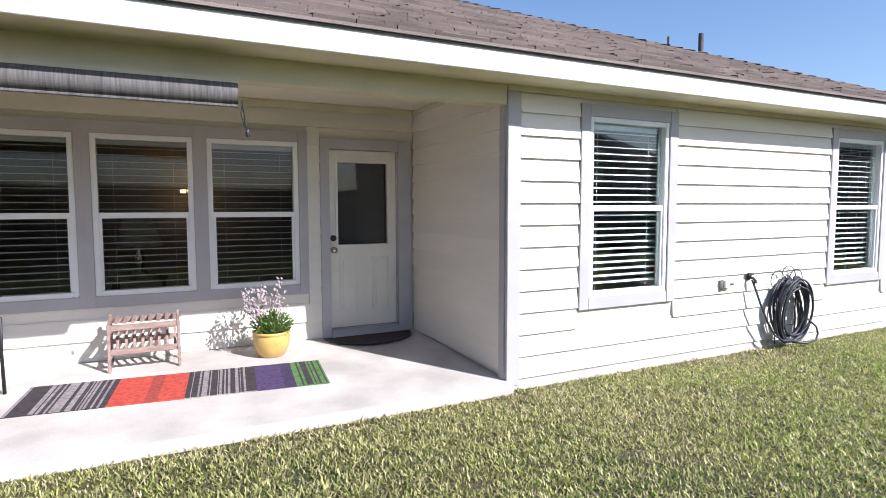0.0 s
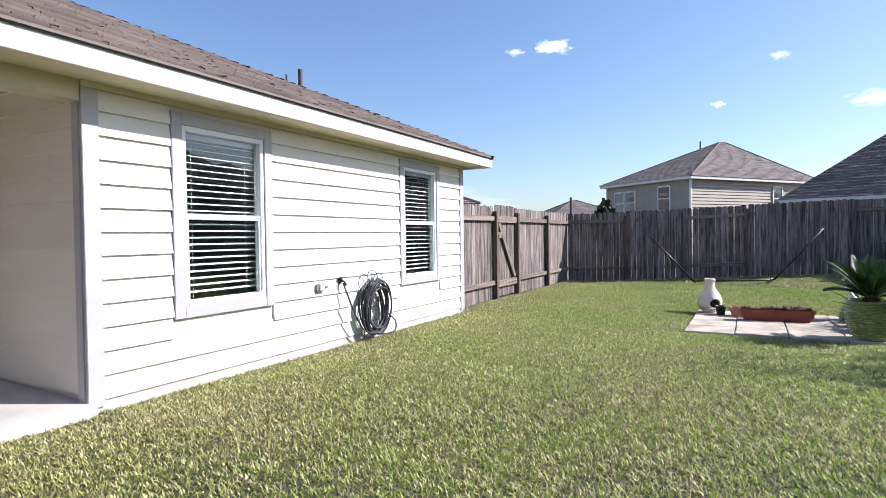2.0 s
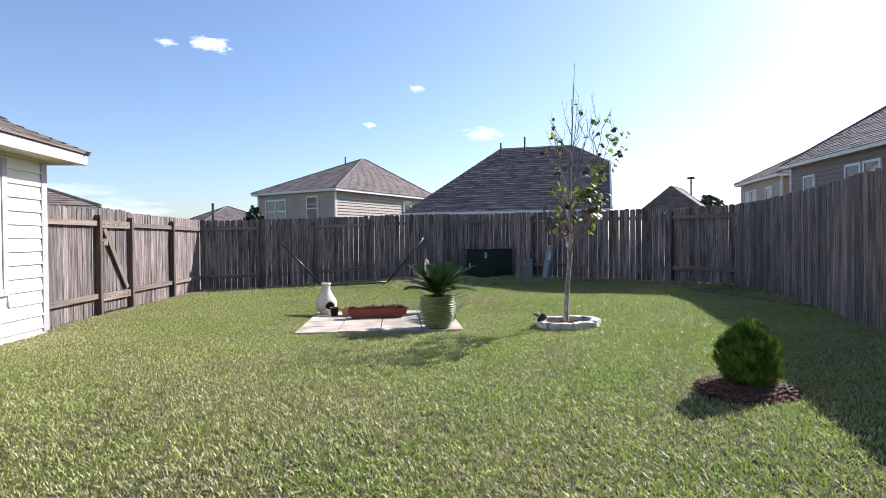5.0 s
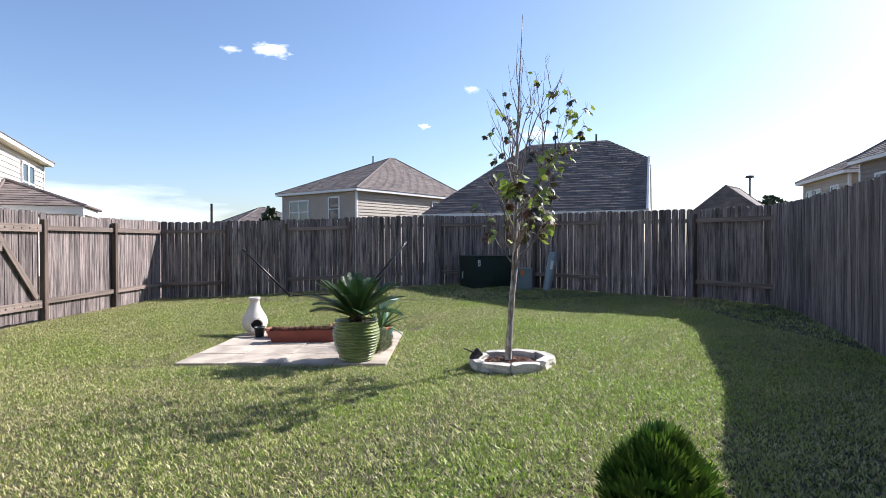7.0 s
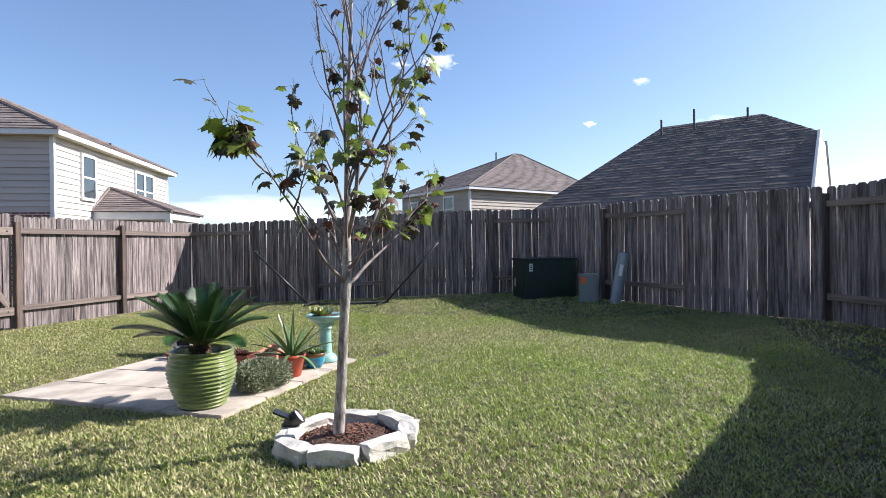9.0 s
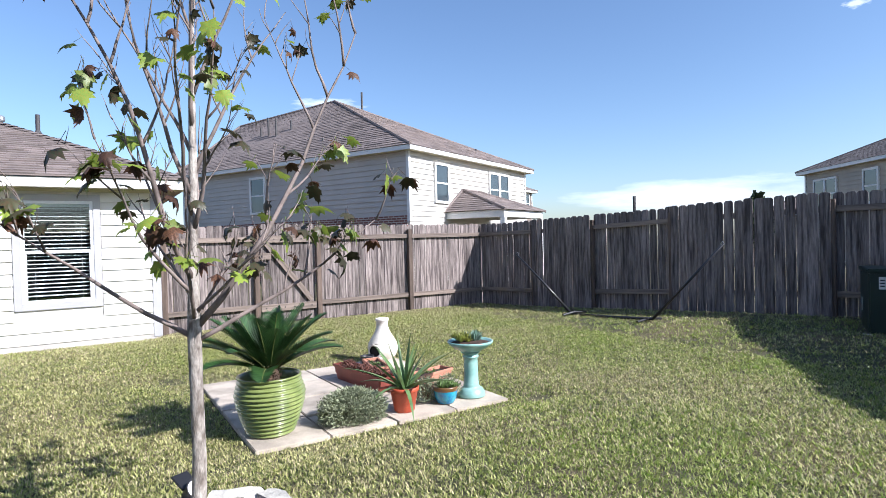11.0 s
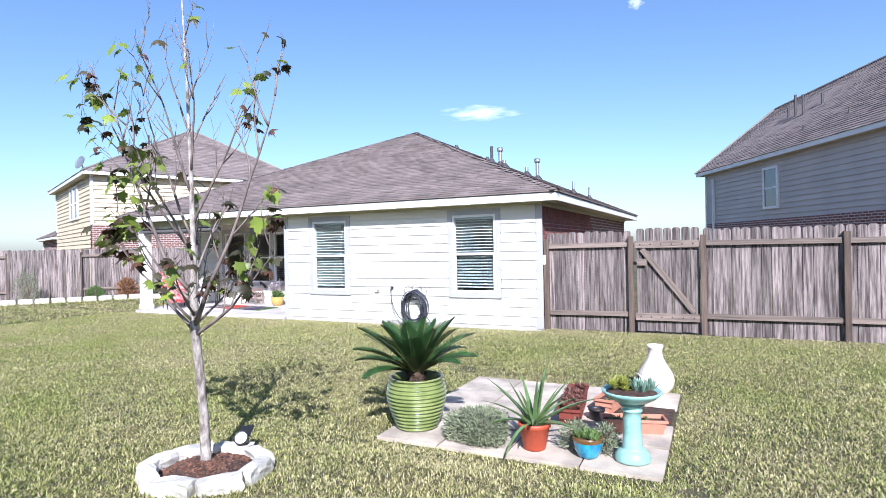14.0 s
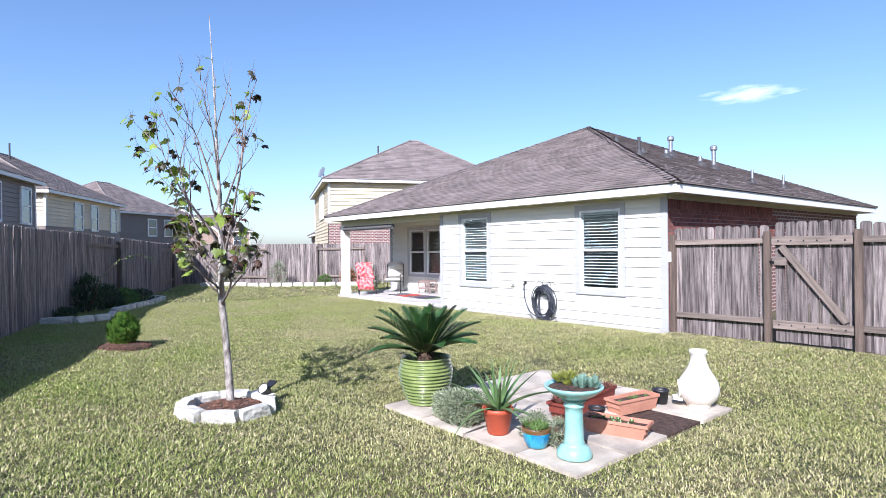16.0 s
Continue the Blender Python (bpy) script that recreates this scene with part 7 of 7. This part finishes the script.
# the wall's local frame: x runs along it, -y is outside
z, row = 1.62, 0
while z < 2.10:
    for k in range(24):
        part("brick", BRICK, None, right_wall, m=Matrix.Translation((0.20 + 0.2 * k + (0.1 if row % 2 else 0), -0.012, z)))
    z += 0.075
    row += 1
for k in range(60):
    part("brick", STAND_UP, None, right_wall, m=Matrix.Translation((0.09 + 0.077 * k, -0.014, z + 0.002)))
z = 0.02
row = 0
while z < 2.10:
    part("brick", HALF if row % 2 else BRICK, None, right_wall, m=Matrix.Translation((0.052 if row % 2 else 0.096, -0.012, z)))
    z += 0.075
    row += 1
part("frieze_board", Shape().soft((0.032, -0.03, 2.31), (HY1, -0.001, WALL_TOP), 0.003), M_SOFFIT, right_wall)
meter = thing("wall_box", Matrix.Translation((HX1 + 0.012, 0.055, 1.30)), "small white service box on the brick wall", "service box")
part("case", Shape().soft((0, -0.05, -0.09), (0.06, 0.05, 0.09), 0.008), M_VINYL, meter)
part("conduit", Shape().tube([(0.03, 0, -0.08), (0.03, 0, -0.5)], 0.012, 8), M_METAL, meter)

# ---- seen through the patio windows ----
M_LAMPSHADE = mat("cream_lampshade", (0.55, 0.48, 0.38), 0.8, var=0.05)
M_BULB = glow_mat("warm_bulb", (1.0, 0.62, 0.22), 6.0)
tlamp = thing("table_lamp", Matrix.Translation((-2.72, 3.2, 0.72)), "table lamp with a pale cone shade inside the house", "lamp")
part("shade", Shape().lathe([(0.24, 0.30), (0.13, 0.62), (0.128, 0.62), (0.235, 0.30)], 28), M_LAMPSHADE, tlamp, smooth=True)
part("stem", Shape().lathe([(0.09, 0.0), (0.09, 0.02), (0.03, 0.05), (0.05, 0.15), (0.02, 0.28), (0.01, 0.45)], 18), M_CHROME, tlamp, smooth=True)
side = thing("side_table", Matrix.Translation((-2.72, 3.2, 0.1)), "small dark side table under a lamp", "table")
part("tabletop", Shape().soft((-0.28, -0.28, 0.58), (0.28, 0.28, 0.62), 0.006), M_POST, side)
for x in (-0.25, 0.21):
    for y in (-0.25, 0.21):
        part("leg", Shape().soft((x, y, 0.0), (x + 0.04, y + 0.04, 0.58), 0.004), M_POST, side)
pend = thing("ceiling_light", Matrix.Translation((-2.13, 4.8, 2.46)), "ceiling light with warm glowing glass cups", "ceiling light")
part("stem", Shape().tube([(0, 0, 0), (0, 0, -0.74)], 0.010, 8), M_CHROME, pend)
for x in (-0.09, 0.0, 0.09):
    part("glass_cup", Shape().lathe([(0.0, -0.82), (0.03, -0.82), (0.038, -0.77), (0.036, -0.77)], 16, Matrix.Translation((x, 0, 0))), M_BULB, pend, "warm glowing glass cup")

# ---- turf ----
M_GRASS = mat("turf_blade", (0.36, 0.355, 0.12), 0.5, var=0.2, var_scale=0.55, fine=0.16, fine_scale=3.0, island=0.65, alt=(0.50, 0.43, 0.21), subsurf=0.36, through_colour=(0.26, 0.46, 0.04))
M_STRAW = mat("dry_turf_blade", (0.47, 0.41, 0.22), 0.6, var=0.1, var_scale=2.0, island=0.55, subsurf=0.2)
grng = np.random.default_rng(4)


def turf(name, x0, x1, y0, y1, density, label, size=1.0):
    """Leaning blades over a rectangle of the lawn, kept off walls, pads and beds."""
    m, each = int((x1 - x0) * (y1 - y0) * density / 6), 6
    ox, oy, vigour = (np.repeat(grng.uniform(a, b, m), each) for a, b in ((x0, x1), (y0, y1), (0.8, 1.2)))
    n = m * each
    az = grng.uniform(0, 2 * np.pi, n)
    reach = np.sqrt(grng.uniform(0, 1, n)) * 0.042 * size
    x, y = ox + np.cos(az) * reach, oy + np.sin(az) * reach
    fx = np.array([p[0] for p in FENCE_SOUTH[::-1]])
    fy = np.array([p[1] for p in FENCE_SOUTH[::-1]])
    ok = y > np.interp(x, fx, fy) + 0.03
    ok &= x < 12.60 + 0.263 * (-0.12 - y)
    ok &= ~((x > 0) & (x < HX1) & (y > -0.03)) & ~((x > HX0 - 0.16) & (x <= 0) & (y > -0.105)) & ~((x >= HX1) & (y > 0.02))
    ok &= ~((x > PX0 - 0.01) & (x < PX1 + 0.01) & (y > PY0 - 0.01) & (y < PY1 + 0.01))
    ok &= np.hypot(x - 5.61, y + 7.39) > 0.37
    ok &= np.hypot(x - 1.62, y + 7.53) > 0.34
    patch = 0.5 + 0.5 * np.sin(x * 1.7 + 1.3 * np.sin(y * 1.1)) * np.sin(y * 2.1 + x * 0.6)
    ok &= grng.uniform(0, 1, n) < 0.72 + 0.28 * patch
    x, y, az, vigour = x[ok], y[ok], az[ok], vigour[ok]
    n = len(x)
    z = np.array([ground_height(a, b) for a, b in zip(x, y)]) - 0.004
    az = az + grng.normal(0, 0.6, n)
    lean = grng.uniform(0.25, 1.35, n)
    length = grng.uniform(0.02, 0.05, n) * size * vigour
    w = grng.uniform(0.0026, 0.0050, n) * size
    dx, dy = np.cos(az), np.sin(az)
    sx_, sy_ = -dy * w, dx * w
    hx, hz = np.sin(lean), np.cos(lean)
    v = np.empty((n, 4, 3))
    mid, tip = length * 0.5, length
    cx_, cy_, cz = x + dx * mid * hx * 0.75, y + dy * mid * hx * 0.75, z + mid * (0.35 + 0.65 * hz)
    v[:, 0] = np.stack([x, y, z], 1)
    v[:, 1] = np.stack([cx_ + sx_, cy_ + sy_, cz], 1)
    v[:, 2] = np.stack([x + dx * tip * hx, y + dy * tip * hx, z + tip * (0.25 + 0.65 * hz)], 1)
    v[:, 3] = np.stack([cx_ - sx_, cy_ - sy_, cz], 1)
    me = bpy.data.meshes.new(name)
    me.vertices.add(n * 4)
    me.vertices.foreach_set("co", v.ravel())
    me.loops.add(n * 4)
    me.loops.foreach_set("vertex_index", np.arange(n * 4, dtype=np.int32))
    me.polygons.add(n)
    me.polygons.foreach_set("loop_start", np.arange(n, dtype=np.int32) * 4)
    dry = (grng.uniform(0, 1, n) < 0.25 + 0.18 * np.sin(x * 2.3 + y + 2 * np.sin(y * 1.9)) * np.sin(y * 1.3 - x * 0.7) + 0.35 * np.exp(-np.abs(y + 0.1) / 0.5) + 0.3 * np.exp(-((x - 9.6) ** 2 + (y + 6.6) ** 2) / 0.8) + 0.25 * np.exp(-((x - 2.6) ** 2 / 3 + (y + 3.6) ** 2))).astype(np.int32)
    me.materials.append(M_GRASS)
    me.materials.append(M_STRAW)
    me.polygons.foreach_set("material_index", dry)
    me.update(calc_edges=True)
    return tagged(new(name, me), label, "grass", kind="stuff")


turf("lawn_grass", -5.5, 11.5, -6.0, 0.1, 7600, "short mown turf grass, green with dry patches")
turf("lawn_grass", -5.5, 11.5, -11.0, -6.0, 7600, "short mown turf grass partly in the fence's shade")
turf("lawn_grass", -16.0, -5.5, -9.0, 8.0, 700, "short mown turf grass near the far fence", 1.7)
turf("lawn_grass", 11.5, 14.6, -12.0, 0.1, 1500, "short mown turf grass near the back fence", 1.25)
turf("lawn_grass", -5.5, 11.5, -12.5, -11.0, 900, "short mown turf grass near the shaded fence", 1.5)
